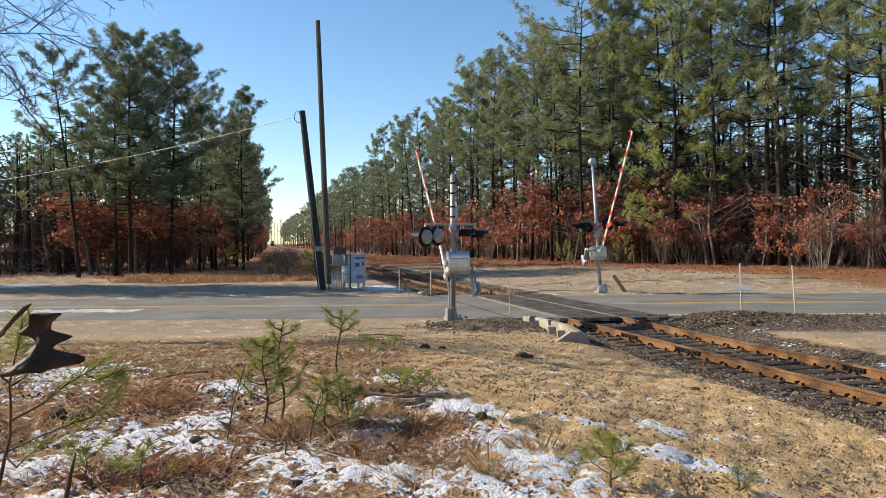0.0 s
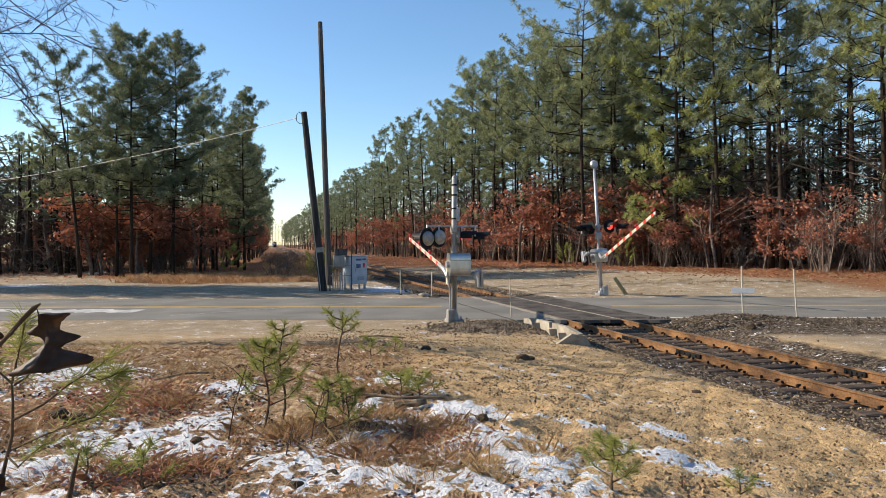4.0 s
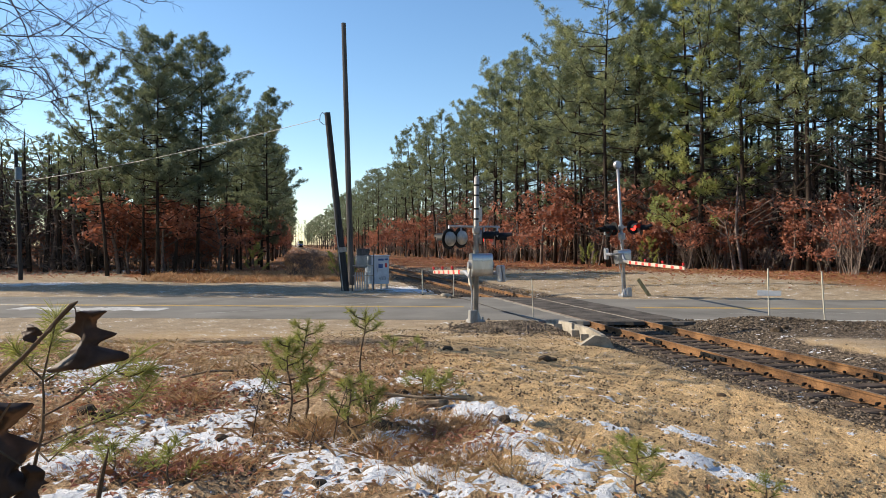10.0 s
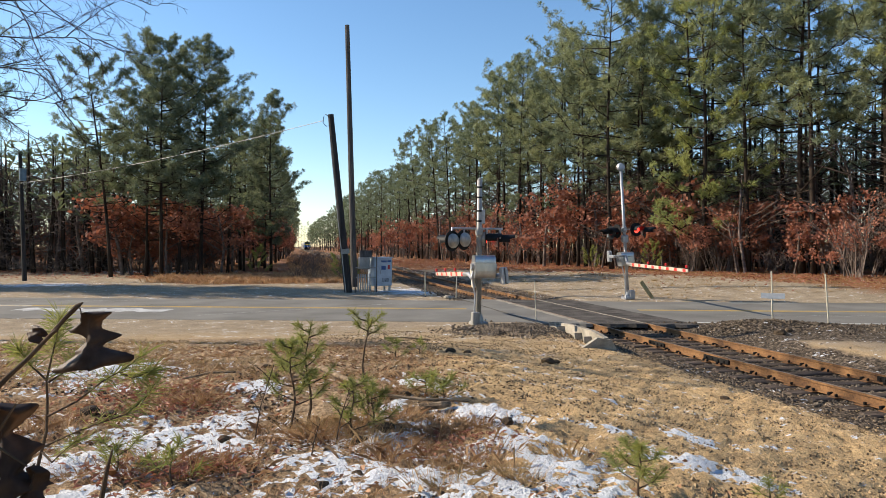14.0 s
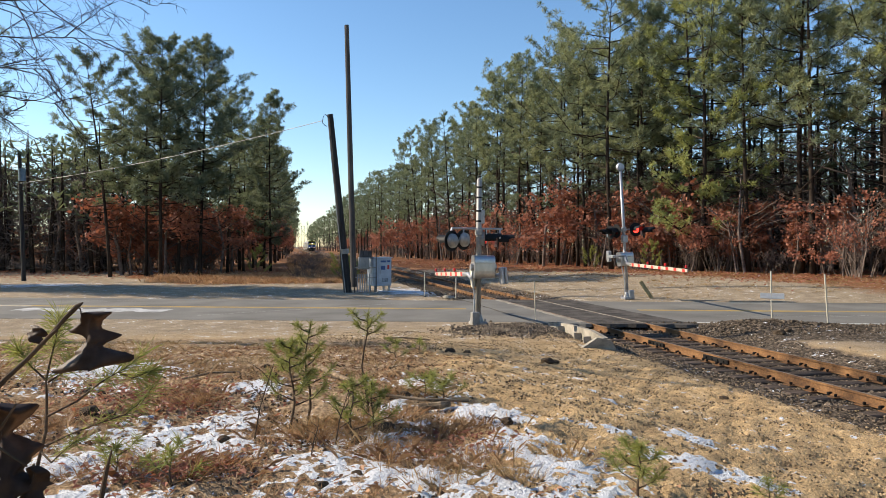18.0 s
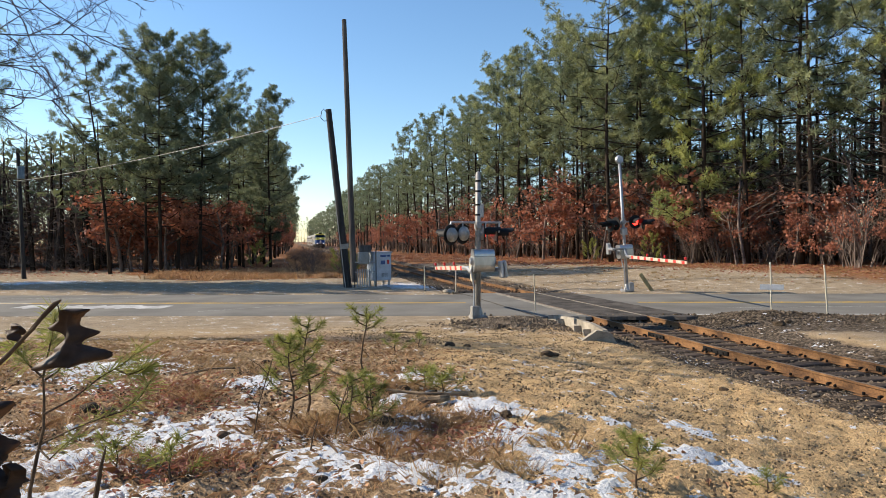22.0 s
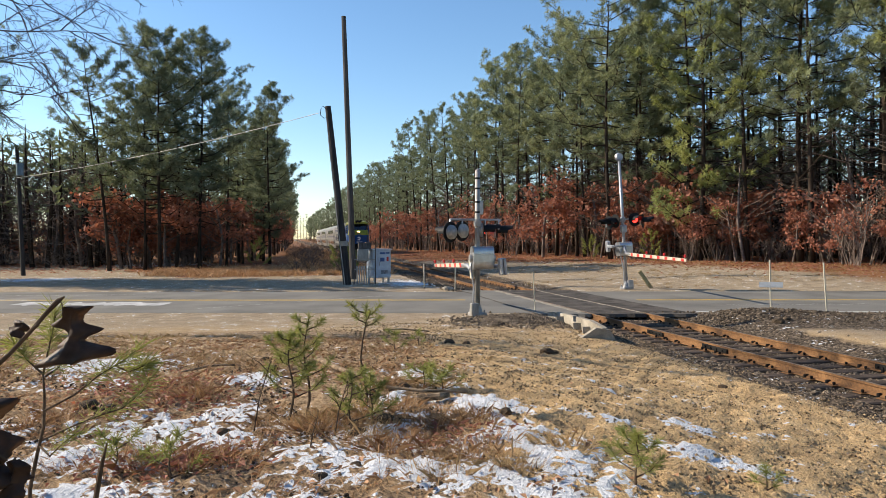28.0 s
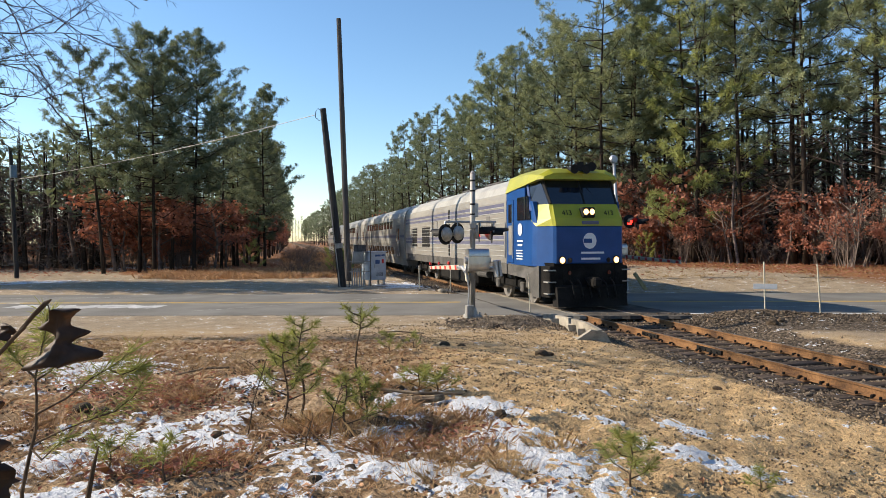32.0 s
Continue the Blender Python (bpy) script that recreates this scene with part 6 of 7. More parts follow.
bushy(1.55, 7.0, 0.2, 5, 0.2, 12, 0.1, 60, 0.1)
bushy(1.55, 10.3, 0.3, 5, 0.16, 14, 0.2, 60)
bushy(2.1, 11.3, 0.25, 4, 0.15, 15, 0.2, 50)
bushy(-1.15, 5.1, 0.22, 5, 0.2, 16, 0.1, 60)
bushy(-0.75, 4.75, 0.25, 4, 0.16, 20, 0.1, 60)
# young pines beside the track beyond the road
for x, y, h in ((3.4, 47, 1.9), (4.2, 50, 1.3), (-2.5, 57, 2.2), (26, 57, 1.8), (28.5, 51, 2.4)):
    bushy(x, y, h, 12, 0.9, int(x * 3) + 40, 0.1, 120, 0.22, 0.012, "bushy green young pine at the edge of the clearing")


def bare_sprig(x, y, h, seed):
    """Leafless seedling with a forked stem."""
    r = random.Random(seed)
    z = gz(x, y)
    t = thing("leafless_seedling", "thin leafless forked seedling in the snow", "seedling", None, "bare seedlings")
    p = [Vector((x, y, z - 0.02)), Vector((x + 0.08 * h, y, z + 0.45 * h)), Vector((x + 0.25 * h, y, z + h))]
    part("stem", Geo().tube(p, [0.007, 0.005, 0.003], 6), M_STALK, t)
    for k in range(4):
        a = p[0].lerp(p[2], 0.35 + 0.15 * k)
        e = a + Vector((r.uniform(-0.3, 0.25), r.uniform(-0.1, 0.1), r.uniform(0.15, 0.35))) * h
        part("branch", Geo().tube([a, a.lerp(e, 0.5) + Vector((0.02, 0, 0)), e], [0.004, 0.003, 0.0015], 5), M_STALK, t)
    return t


bare_sprig(-0.28, 5.75, 0.62, 1)
bare_sprig(0.35, 5.55, 0.45, 2)
bare_sprig(0.15, 5.2, 0.25, 3)
st = Geo().tube([spot(-0.85, -1.62, 1.75), spot(-0.794, -0.6, 1.6), spot(-0.778, -0.514, 1.6), spot(-0.765, -0.463, 1.6)], [0.009, 0.0065, 0.005, 0.0015], 7)
whole("broken_stalk", st, M_STALK, "dark broken stalk sticking out of the snow", "stick")


def log(name, pts, r, label):
    return whole(name, Geo().tube(pts, [r, r * 1.05, r * 0.9][:len(pts)], 9), M_LOG, label, "log", group="fallen branches")


def on_ground(x, y, up=0.0):
    return Vector((x, y, gz(x, y) + up))


log("fallen_branch", [on_ground(0.32, 8.5, 0.12), on_ground(0.62, 7.9, 0.06), on_ground(0.98, 7.2, 0.03)], 0.028, "weathered grey fallen branch lying in dead grass")
log("fallen_branch", [on_ground(0.95, 6.9, 0.06), on_ground(1.3, 6.75, 0.05), on_ground(1.75, 6.72, 0.03)], 0.016, "pale broken branch lying in dead grass")
log("fallen_branch", [on_ground(1.2, 6.5, 0.05), on_ground(1.4, 6.45, 0.06), on_ground(1.5, 6.52, 0.05)], 0.035, "dark broken piece of wood with a pale end")
log("fallen_branch", [on_ground(-1.2, 8.4, 0.05), on_ground(-0.9, 8.6, 0.08), on_ground(-0.6, 8.9, 0.03)], 0.012, "thin grey fallen stick in the grass")
log("fallen_branch", [on_ground(3.3, 16.4, 0.02), on_ground(2.7, 16.6, 0.04), on_ground(2.2, 16.5, 0.02)], 0.02, "thin fallen stick on the soil")


def clod(x, y, s, seed, label="dark clod of soil", material=None):
    r = random.Random(seed)
    bm = bmesh.new()
    bmesh.ops.create_icosphere(bm, subdivisions=2, radius=1)
    for v in bm.verts:
        v.co *= 1 + 0.35 * noise.noise(v.co * 1.7 + Vector((seed, 0, 0))) + r.uniform(-0.08, 0.08)
        v.co.z *= 0.6
    me = bpy.data.meshes.new("clod")
    bm.to_mesh(me)
    bm.free()
    me.materials.append(material or M_SOD)
    ob = whole("soil_clod", me, None, label, "clod", group="soil clods")
    ob.matrix_basis = Matrix.LocRotScale(on_ground(x, y, s * 0.25), Euler((0, 0, seed)), (s, s, s))
    return ob


for i, (x, y, s) in enumerate([(-0.51, 5.78, 0.055), (4.65, 12.1, 0.13), (4.9, 12.3, 0.08), (-1.8, 6.95, 0.09), (-1.6, 6.8, 0.07), (1.9, 5.95, 0.06), (0.45, 4.75, 0.05), (0.2, 4.6, 0.05), (1.15, 7.05, 0.07),
                               (0.8, 5.9, 0.08), (0.55, 5.6, 0.07), (2.9, 12.5, 0.1), (3.3, 12.8, 0.08), (2.2, 12.9, 0.07), (-0.3, 9.5, 0.06), (-0.2, 8.5, 0.07), (6.6, 9.6, 0.07), (12.9, 16.3, 0.16), (13.4, 16.6, 0.1)]):
    clod(x, y, s, i + 1)


# grass, litter and grains, each joined into one sheet of small pieces
def tufts(name, label, material, spots, blades, hmin, hmax, w, lean, seed):
    r = random.Random(seed)
    g = Geo()
    for x, y, k in spots:
        z = gz(x, y)
        for _ in range(int(blades * k)):
            a = r.uniform(0, 6.28)
            o = abs(r.gauss(0, 0.05)) * (1 + k)
            b = Vector((x + math.cos(a) * o, y + math.sin(a) * o, z - 0.01))
            h = r.uniform(hmin, hmax) * (0.6 + 0.5 * k)
            d = Vector((math.cos(a) * lean * r.uniform(0.2, 1.4), math.sin(a) * lean * r.uniform(0.2, 1.4), 1)).normalized() * h
            s = Vector((math.sin(a * 3), math.cos(a * 3), 0)) * w
            t = b + d + Vector((math.cos(a), math.sin(a), -0.7)) * h * 0.35 * r.random()
            m = b + d * 0.55
            q = len(g.v)
            g.v += [tuple(b - s), tuple(b + s), tuple(m + s * 0.8), tuple(t), tuple(m - s * 0.8)]
            g.f.append((q, q + 1, q + 2, q + 3, q + 4))
    return whole(name, g, material, label, "grass", kind="stuff")


def patchy(n, x0, x1, y0, y1, test, seed, kmin=0.4, kmax=1.2):
    r = random.Random(seed)
    out = []
    while len(out) < n:
        x, y = r.uniform(x0, x1), r.uniform(y0, y1)
        if test(x, y, r):
            out.append((x, y, r.uniform(kmin, kmax)))
    return out


def lumpy(x, y, k=1.0, s=0.0):
    return noise.noise(Vector((x * k + s, y * k, s)))


tufts("dead_grass", "matted tan and rusty dead grass", M_REDGRASS, patchy(1700, -5, 3.2, 4.2, 12.5, lambda x, y, r: x < 1.4 + 0.12 * (y - 5) + r.gauss(0, 0.4) and lumpy(x, y, 0.9) > 0.0, 2), 15, 0.04, 0.15, 0.0021, 1.5, 3)
tufts("dead_grass", "pale tan dead grass by the road", M_DRYGRASS, patchy(1000, -7, 3.6, 8.5, 14.6, lambda x, y, r: x < 1.0 + 0.12 * (y - 8) + r.gauss(0, 0.8) and lumpy(x, y, 0.5, 3) > -0.12, 4), 11, 0.05, 0.15, 0.004, 1.4, 5)
tufts("dead_grass_clumps", "rusty clumps of dead grass in the snow", M_REDGRASS,
      [(x + rnd.gauss(0, 0.16), y + rnd.gauss(0, 0.14), rnd.uniform(0.7, 1.4)) for x, y in ((-0.8, 5.05), (-1.05, 5.2), (-0.5, 5.1), (1.33, 4.9), (1.2, 5.6), (0.99, 5.34), (-1.14, 7.8), (-0.9, 7.2), (0.9, 6.3), (0.3, 5.9), (0.1, 5.9), (1.0, 7.2), (-1.9, 6.4), (0.7, 5.2), (1.5, 5.9)) for _ in range(14)],
      26, 0.06, 0.19, 0.0024, 1.2, 6)
tufts("grey_grass_clumps", "olive and grey clumps of grass in the snow", M_DRYGRASS, [(x + rnd.gauss(0, 0.09), y + rnd.gauss(0, 0.09), rnd.uniform(0.7, 1.3)) for x, y in ((0.99, 4.42), (1.44, 4.43), (0.6, 5.5), (0.55, 6.2), (1.36, 7.2), (2.0, 4.9), (0.2, 6.0)) for _ in range(9)], 22, 0.08, 0.2, 0.002, 0.9, 7)
tufts("tall_dead_grass", "tall tan dead grass before the wood", M_REDGRASS, patchy(620, -9, 6.6, 44, 56, lambda x, y, r: lumpy(x, y, 0.3, 5) > -0.2, 8, 1.0, 2.0) + patchy(700, 0, 6.4, 56, 130, lambda x, y, r: True, 18, 1.2, 2.6), 10, 0.2, 0.42, 0.012, 0.8, 9)
tufts("dead_grass_verge", "short tan grass on the verge below the wood", M_DRYGRASS, patchy(1500, 12, 40, 28.5, 62, lambda x, y, r: (x - 9.4) * 0.269 + (y - 24.6) * 0.963 > 5.2 and lumpy(x, y, 0.25, 7) > -0.05, 10, 0.6, 1.4), 8, 0.05, 0.16, 0.012, 1.4, 11)


def litter(name, label, material, spots, size, seed, up=0.012):
    r = random.Random(seed)
    g = Geo()
    for x, y, k in spots:
        c = on_ground(x, y, up + r.uniform(0, 0.02))
        a = r.uniform(0, 6.28)
        s = size * k
        u = Vector((math.cos(a), math.sin(a), r.uniform(-0.5, 0.5))) * s
        v = Vector((-math.sin(a), math.cos(a), r.uniform(-0.5, 0.5))) * s * 0.55
        q = len(g.v)
        g.v += [tuple(c - u), tuple(c + v * 0.9 + Vector((0, 0, s * 0.3))), tuple(c + u), tuple(c - v + Vector((0, 0, s * 0.4)))]
        g.f.append((q, q + 1, q + 2, q + 3))
    return whole(name, g, material, label, "leaves", kind="stuff")


litter("fallen_leaves", "curled brown oak leaves fallen in the grass", M_LITTER, patchy(4200, -5, 4.5, 3.6, 13, lambda x, y, r: x < 1.8 + r.gauss(0, 0.7) and lumpy(x, y, 0.7, 2) > -0.25, 12, 0.5, 1.3), 0.03, 13)
litter("fallen_leaves_drift", "rusty red drift of oak leaves and dead fern", M_OAK,
       [(x + rnd.gauss(0, sx), y + rnd.gauss(0, sy), rnd.uniform(0.5, 1.3)) for x, y, sx, sy, n in ((-1.5, 7.9, 0.45, 0.35, 420), (-0.75, 5.05, 0.3, 0.2, 420), (-1.1, 7.0, 0.5, 0.3, 260), (1.25, 5.3, 0.25, 0.2, 140)) for _ in range(n)], 0.03, 41, 0.03)
litter("fallen_leaves_verge", "russet leaf litter along the edge of the wood", M_OAK, patchy(14000, 11, 46, 29, 110, lambda x, y, r: (x - 9.4) * 0.269 + (y - 24.6) * 0.963 > 5.5 and x > np.interp(y, [20, 41, 50, 60, 78, 110], [34, 30, 27, 21, 17.5, 14]) + r.gauss(0, 3.0) - 4, 14, 0.7, 1.5), 0.09, 15)
litter("fallen_leaves_left", "russet leaf litter under the pines", M_OAK, patchy(2500, -30, 3, 50, 75, lambda x, y, r: y > 54 + r.gauss(0, 2), 16, 0.7, 1.5), 0.09, 17)


def grains(name, label, material, spots, size, seed, category="stones"):
    """Small angular stones or crumbs, eight faces each."""
    r = random.Random(seed)
    g = Geo()
    for x, y, k in spots:
        s = size * k
        c = on_ground(x, y, s * 0.3)
        a = r.uniform(0, 6.28)
        ca, sa = math.cos(a), math.sin(a)
        q = len(g.v)
        for dx, dy, dz in ((1, 0, 0), (0, 1, 0), (-1, 0, 0), (0, -1, 0), (0.1, 0.1, 1), (0, 0, -0.8)):
            px, py, pz = dx * r.uniform(0.6, 1.2) * s, dy * r.uniform(0.5, 1.0) * s, dz * r.uniform(0.4, 0.9) * s
            g.v.append((c.x + px * ca - py * sa, c.y + px * sa + py * ca, c.z + pz))
        g.f += [tuple(i + q for i in f) for f in ((0, 1, 4), (1, 2, 4), (2, 3, 4), (3, 0, 4), (1, 0, 5), (2, 1, 5), (3, 2, 5), (0, 3, 5))]
    return whole(name, g, material, label, category, kind="stuff")


M_CRUMB = mat("sandy_crumb", (0.12, 0.085, 0.055), (0.42, 0.31, 0.18), 0.95, 2, 0.2, fine=20, rand=0.45, spec=0.1)
grains("soil_crumbs", "crumbs of sandy soil and small stones", M_CRUMB, patchy(6500, -1, 9, 4, 19, lambda x, y, r: x > 1.6 + r.gauss(0, 0.6) and lumpy(x, y, 1.4, 9) > -0.3, 20, 0.3, 1.3), 0.024, 21)
# many of these dark crumbs take the place of small shadows between clods
grains("dark_clods", "dark crumbs and bark on the sand, partly standing in for small shadows", M_SOD, patchy(12000, 0.5, 9, 4, 19, lambda x, y, r: x > 1.2 + r.gauss(0, 0.8) and lumpy(x, y, 0.8, 4) > -0.2, 22, 0.2, 1.3), 0.016, 23, "clods")
grains("dark_soil", "dark crumbs of soil between the grass", M_SOD, patchy(5200, -4, 2.0, 4, 9.5, lambda x, y, r: lumpy(x, y, 1.6, 6) + r.gauss(0, 0.16) > 0.08, 32, 0.25, 1.3), 0.019, 33, "clods")
grains("sand_grit", "fine grit and sand crumbs", M_CRUMB, patchy(9000, 1, 8, 3.8, 12, lambda x, y, r: x > 1.7 + r.gauss(0, 0.5), 34, 0.3, 1.2), 0.012, 35)
grains("ballast", "dark angular ballast stones of the track bed", M_STONE, patchy(8500, 5.6, 13.4, 2, 20, lambda x, y, r: -1.5 - abs(r.gauss(0, 0.3)) < x - TRACK_X < 2.0 + r.gauss(0, 0.45), 24, 0.5, 1.2), 0.038, 25)
grains("gravel_heap", "heaps of dark gravel beside the road", M_STONE, patchy(2600, 10.5, 19, 13.5, 19.5, lambda x, y, r: abs((x - 9.4) * 0.269 + (y - 24.6) * 0.963 + 5.5) < abs(r.gauss(0, 0.75)), 26, 0.5, 1.4), 0.045, 27)
grains("gravel_heap", "dark gravel heaped at the foot of the signal", M_STONE, [(6.3 + rnd.gauss(0, 0.85), 18.5 + rnd.gauss(0, 0.7), rnd.uniform(0.5, 1.4)) for _ in range(2600)], 0.045, 28)
grains("ballast", "ballast stones of the track beyond the road", M_STONE, patchy(2600, 6.8, 12, 29.5, 62, lambda x, y, r: True, 29, 0.8, 1.6), 0.06, 30)


# ---- bare tree beside the path, its boughs reaching over ----
def bough(g, rng, p, d, ln, r, lvl):
    n = 7 if lvl < 2 else 4
    pts = [Vector(p)]
    turn = rng.uniform(-0.12, 0.12)
    for i in range(n):
        k = 0.05 if lvl == 0 else 0.15
        d = (d + Vector((rng.gauss(0, k), rng.gauss(0, k), turn * (0.2 if lvl == 0 else 1) + rng.gauss(0.0, k)))).normalized()
        pts.append(pts[-1] + d * ln / n)
    g.tube(pts, [r * (1 - 0.85 * i / n) + 0.002 for i in range(n + 1)], 6 if lvl == 0 else 4 if lvl == 1 else 3, False)
    if lvl < 3:
        for i in range(1, n + 1):
            for _ in range(2 if lvl == 0 else 1):
                s = Vector((rng.gauss(0, 0.5), rng.gauss(0, 0.4), rng.choice((-1, 1)) * rng.uniform(0.25, 0.85)))
                bough(g, rng, pts[i].lerp(pts[i - 1], rng.random()), (d + s).normalized(), ln * rng.uniform(0.26, 0.46) * (1.15 - 0.5 * i / n), max(0.004, r * 0.42), lvl + 1)


bt = thing("bare_tree", "leafless tree with fine dark twigs reaching over the verge", "tree")
brng = random.Random(8)
root = Vector((-11.8, 18.6, gz(-11.8, 18.6)))
part("trunk", Geo().tube([root - Vector((0, 0, 0.3)), root + Vector((0.1, 0, 3.5)), root + Vector((0.3, 0.1, 7.4)), root + Vector((0.3, 0.2, 12.0))], [0.26, 0.21, 0.16, 0.05], 10), M_TWIG_DARK, bt)
for z, dx, dz, ln, dy in ((7.4, 1, 0.04, 8.6, -0.03), (7.9, 1, 0.0, 8.2, -0.06), (7.0, 1, 0.0, 7.2, 0.0), (6.6, 1, -0.04, 6.0, -0.04), (5.4, 1, 0.04, 5.4, 0.0), (4.6, 1, 0.06, 5.0, 0.03), (6.0, 1, 0.05, 5.8, 0.04), (8.4, -1, 0.4, 5, 0.3), (9.6, 0.2, 0.7, 5, 0.6)):
    g = Geo()
    bough(g, brng, root + Vector((0.25, 0.1, z)), Vector((dx, dy, dz)).normalized(), ln, 0.034, 0)
    part("bough", g, M_TWIG_DARK, bt)

# low leafless scrub between the left wood and the track
for i in range(46):
    x, y = rnd.uniform(0.2, 6.0), 48 + 2.2 * i * rnd.uniform(0.6, 1.3)
    k = rnd.uniform(0.35, 0.75)
    t = whole("leafless_shrub", BRUSH[i % 3], None, "low leafless scrub beside the track", "shrub", group="scrub beside the track")
    t.matrix_basis = Matrix.LocRotScale((x, y, gz(x, y)), Euler((0, 0, i)), (k * 1.5, k * 1.5, k))


# ---- track details ----
rng7 = random.Random(77)
tie_mesh = Geo().box((0, 0, 0), (2.8, 0.25, 0.17), ch=0.02).mesh("tie", M_TIE)
bed = thing("track_ties", "weathered wooden ties half sunk in dark ballast", "railway ties", None, "", "structure")
y = 2.0
while y < 95:
    v = (y - 24.6) * 0.963
    if abs(v) > 5.2:
        t = new("tie", tie_mesh)
        t.parent = bed
        t.matrix_basis = pose(TRACK_X + rng7.uniform(-0.05, 0.05), y + rng7.uniform(-0.04, 0.04), -0.262 + rng7.uniform(-0.008, 0.008), 0, rng7.uniform(-0.4, 0.4), rng7.uniform(-2, 2))
    y += 0.53
plate_mesh = Geo().box((0, 0, 0), (0.36, 0.19, 0.016), ch=0.005).mesh("tie_plate", M_RUST)
clip_g = Geo().box((0.11, 0.05, 0.03), (0.05, 0.035, 0.05), ch=0.008).box((-0.11, -0.05, 0.03), (0.05, 0.035, 0.05), ch=0.008)
anchor_g = Geo().box((0, 0, -0.02), (0.2, 0.05, 0.09), ch=0.015)
clip_mesh, anchor_mesh = clip_g.mesh("spike", M_GRIME), anchor_g.mesh("rail_anchor", M_GRIME)
n = 0
for t in list(bed.children):
    ty = t.matrix_basis.translation.y
    if ty > 45:
        continue
    for sx in (-RAIL_OFF, RAIL_OFF):
        for me, z in ((plate_mesh, -0.172), (clip_mesh, -0.165)):
            o = new(me.name.split(".")[0], me)
            o.parent = bed
            o.matrix_basis = pose(TRACK_X + sx, ty, z)
        if n % 3 != 1:
            o = new("rail_anchor", anchor_mesh)
            o.parent = bed
            o.matrix_basis = pose(TRACK_X + sx, ty + 0.15, -0.14)
        n += 1
# black bolted bars that stand in for shadow lying on the rails
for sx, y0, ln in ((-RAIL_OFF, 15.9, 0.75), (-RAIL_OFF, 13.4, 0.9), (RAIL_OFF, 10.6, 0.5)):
    j = whole("joint_bar", Geo().box((-0.03, 0, -0.085), (0.05, ln, 0.1), ch=0.01).box((0.03, 0, -0.085), (0.05, ln, 0.1), ch=0.01), M_GRIME, "black bars on the rail that stand in for cast shadow", "joint bar", pose(TRACK_X + sx, y0, 0), "joint bars")
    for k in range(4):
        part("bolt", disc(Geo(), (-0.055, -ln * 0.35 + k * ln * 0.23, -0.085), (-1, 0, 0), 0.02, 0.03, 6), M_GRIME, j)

# salt-white film and tar seams on the road, snow beside the cabinet
salt = mat("salt_film", (0.26, 0.26, 0.25), (0.62, 0.62, 0.61), 0.9, 1.2, 0.1, fine=9)
whole("salt_stain", ribbon(-19.5, -13.8, -2.0, -1.0, -0.008, 0.22, 0.004, 0.24, 5), salt, "pale salt and frost film on the asphalt", "stain", kind="structure")
whole("salt_stain", ribbon(-24, -20, -0.2, 0.2, -0.008, 0.5, 0.004, 0.12, 6), salt, "pale salt and frost film on the asphalt", "stain", kind="structure")
for x0, w, a, b in ((7.46, 0.05, -5.0, 4.7), (12.05, 0.06, -5.0, 4.7)):
    g = Geo()
    for i in range(20):
        y0 = 24.6 - (x0 - 9.4) * 0.2793 + a + (b - a) * i / 19
        o = 0.03 * math.sin(i * 2.1)
        g.v += [(x0 - w + o, y0, -0.006), (x0 + w + o, y0, -0.006)]
    g.f = [(2 * i, 2 * i + 1, 2 * i + 3, 2 * i + 2) for i in range(19)]
    whole("tar_seam", g, M_PATCH, "dark tar seam along the crossing", "seam", kind="structure")
for k, (u0, v0, u1, v1) in enumerate(((-12, -3.2, -6, 2.2), (-16, 1.0, -9, -1.2), (6, -2.0, 16, -1.3), (14, 2.2, 26, 1.6), (-24, 2.0, -17, 2.6))):
    g = Geo()
    for i in range(24):
        f = i / 23
        c = on_road(u0 + (u1 - u0) * f, v0 + (v1 - v0) * f + 0.12 * math.sin(i * 1.7 + k), -0.009)
        g.v += [(c.x, c.y - 0.02, c.z), (c.x, c.y + 0.02, c.z)]
    g.f = [(2 * i, 2 * i + 2, 2 * i + 3, 2 * i + 1) for i in range(23)]
    whole("crack_seal", g, M_PATCH if k % 2 else M_WHITE_LINE, "thin sealed crack across the asphalt", "seam", kind="structure")

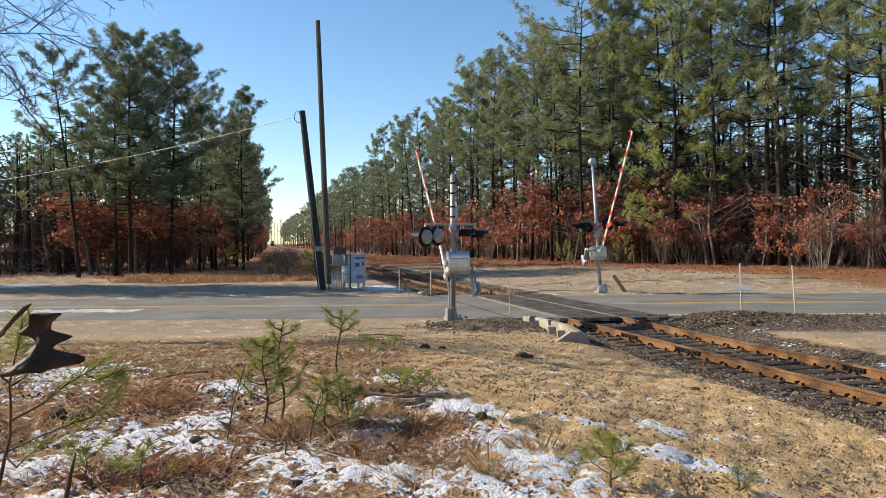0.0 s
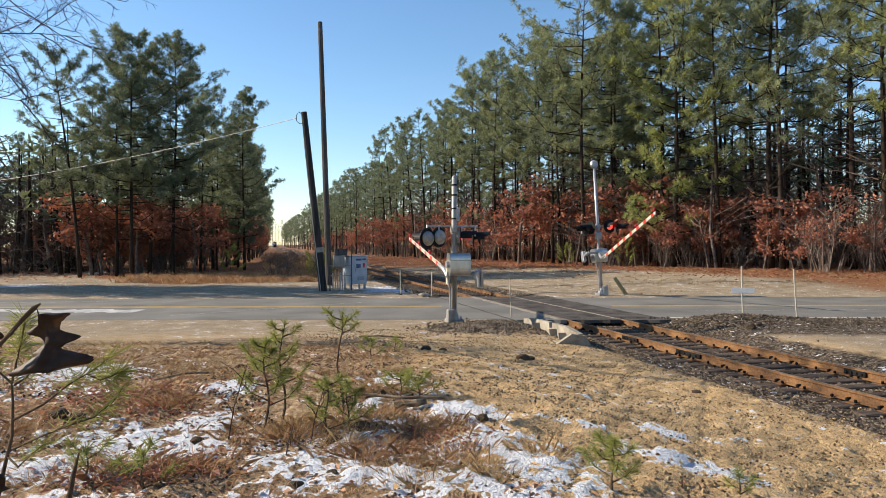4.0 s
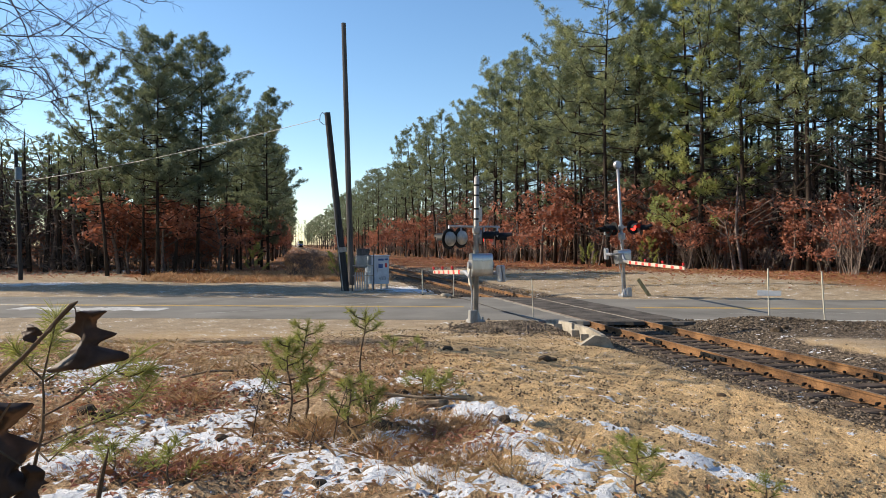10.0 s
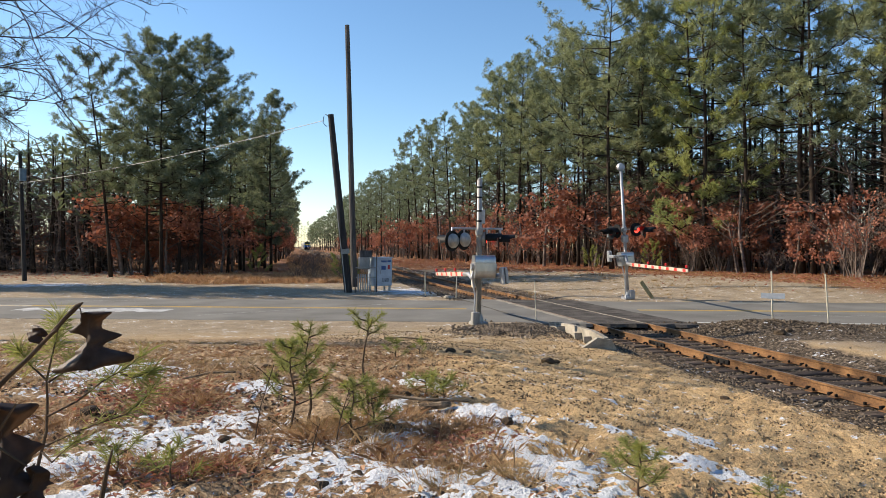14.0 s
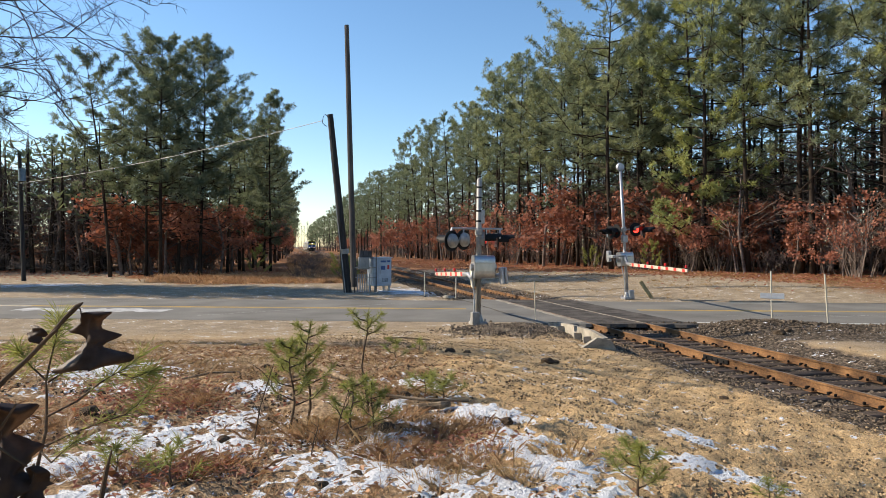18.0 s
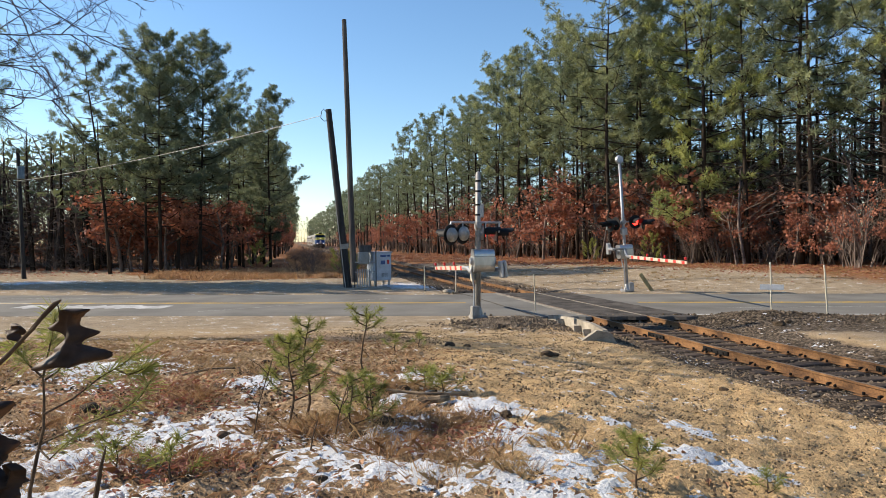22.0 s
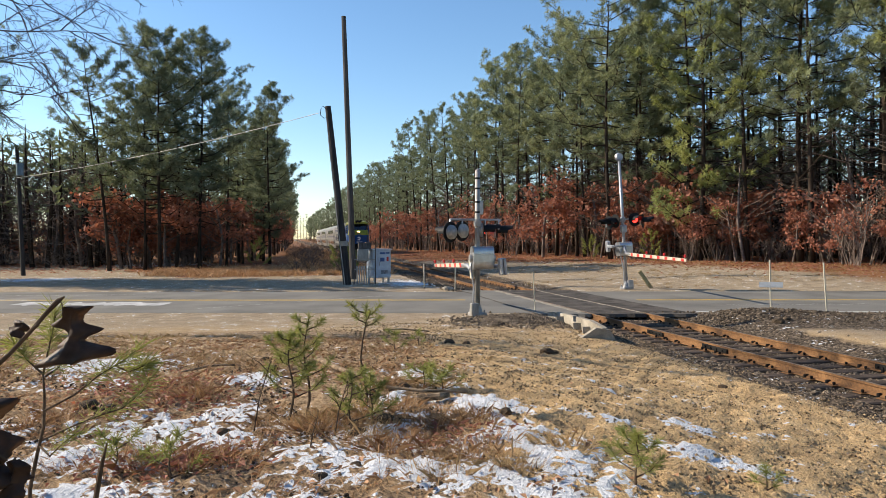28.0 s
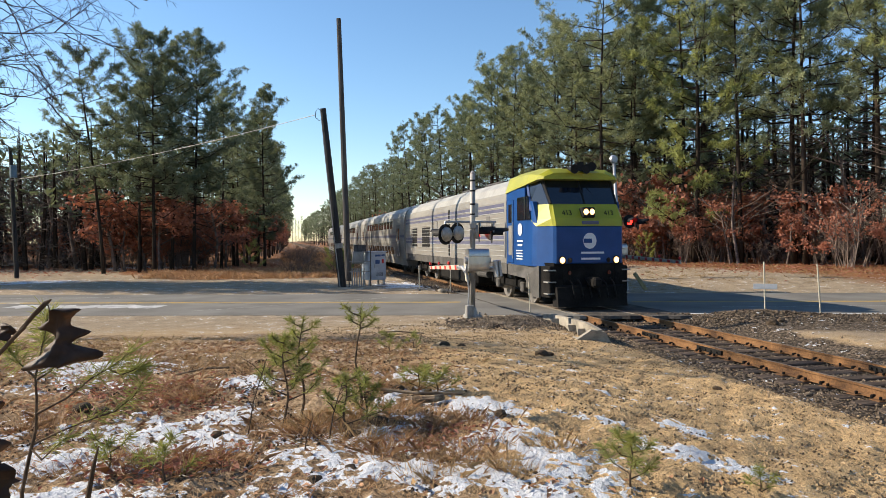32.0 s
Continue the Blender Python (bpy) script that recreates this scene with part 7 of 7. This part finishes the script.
# soil and bark, leaf and litter at the far side of the road
rk = Geo().box((0, 0, 0), (0.5, 0.35, 0.2), ch=0.07)
whole("broken_kerb", rk, M_CONC, "broken lump of pale concrete by the track", "rubble", pose(7.05, 30.6, 0.02, 5, 8, 20))


# ---- what moves ----
def arm_pose(pivot, down, axis, a):
    """The arm's +y turned up from its level way by a degrees about the axis."""
    k = Vector(axis).normalized()
    y = Vector(down).normalized()
    k = (k - y * k.dot(y)).normalized()
    y = Matrix.Rotation(radians(a), 3, k) @ y
    m = Matrix((k, y, k.cross(y))).transposed().to_4x4()
    m.translation = pivot
    return m


def motions():
    run = [(0.0, 690), (6.0, 562), (10.0, 474), (14.0, 386), (17.0, 319), (20.0, 256), (23.0, 197), (25.0, 157), (28.0, 95), (30.0, 57.7), (32.0, 20.2)]
    for k, t in enumerate([loco] + coaches):
        back = 0 if k == 0 else 23.9 + 25.9 * (k - 1)
        walk(t, [(s, pose(TRACK_X * K, y * 1.052 * K + back, 0)) for s, y in run])
    walk(near_gate, [(s, true_size(arm_pose((5.28, 19.9, 1.41), (-0.028, 0.9975, -0.065), (0.996, 0.033, 0.084), a))) for s, a in NEAR_ARM])
    walk(far_gate, [(s, true_size(arm_pose((14.6, 28.46, 1.93), (-0.15, -0.9875, -0.0485), (-0.987, 0.1525, -0.052), a))) for s, a in FAR_ARM])


NEAR_ARM = [(0.0, 62.9), (1.0, 49.2), (2.0, 37.3), (3.0, 27.2), (3.5, 22.0), (4.5, 12.0), (5.5, 4.9), (6.0, 3.3), (7.0, 2.3), (8.0, 1.7), (9.0, 1.5), (32.0, 1.5)]
FAR_ARM = [(0.0, 49.2), (1.0, 41.3), (2.0, 33.1), (3.0, 26.4), (3.5, 22.7), (4.5, 15.2), (5.5, 9.3), (6.0, 7.9), (6.5, 5.5), (7.0, 3.5), (8.0, 2.3), (9.0, 2.2), (32.0, 2.2)]
# the plan brought to true size; the train is built at its true size
for ob in scene.objects:
    if ob.parent is None and ob.type in ("MESH", "EMPTY") and ob not in [loco] + coaches:
        ob.matrix_basis = Matrix.Scale(K, 4) @ ob.matrix_basis
motions()
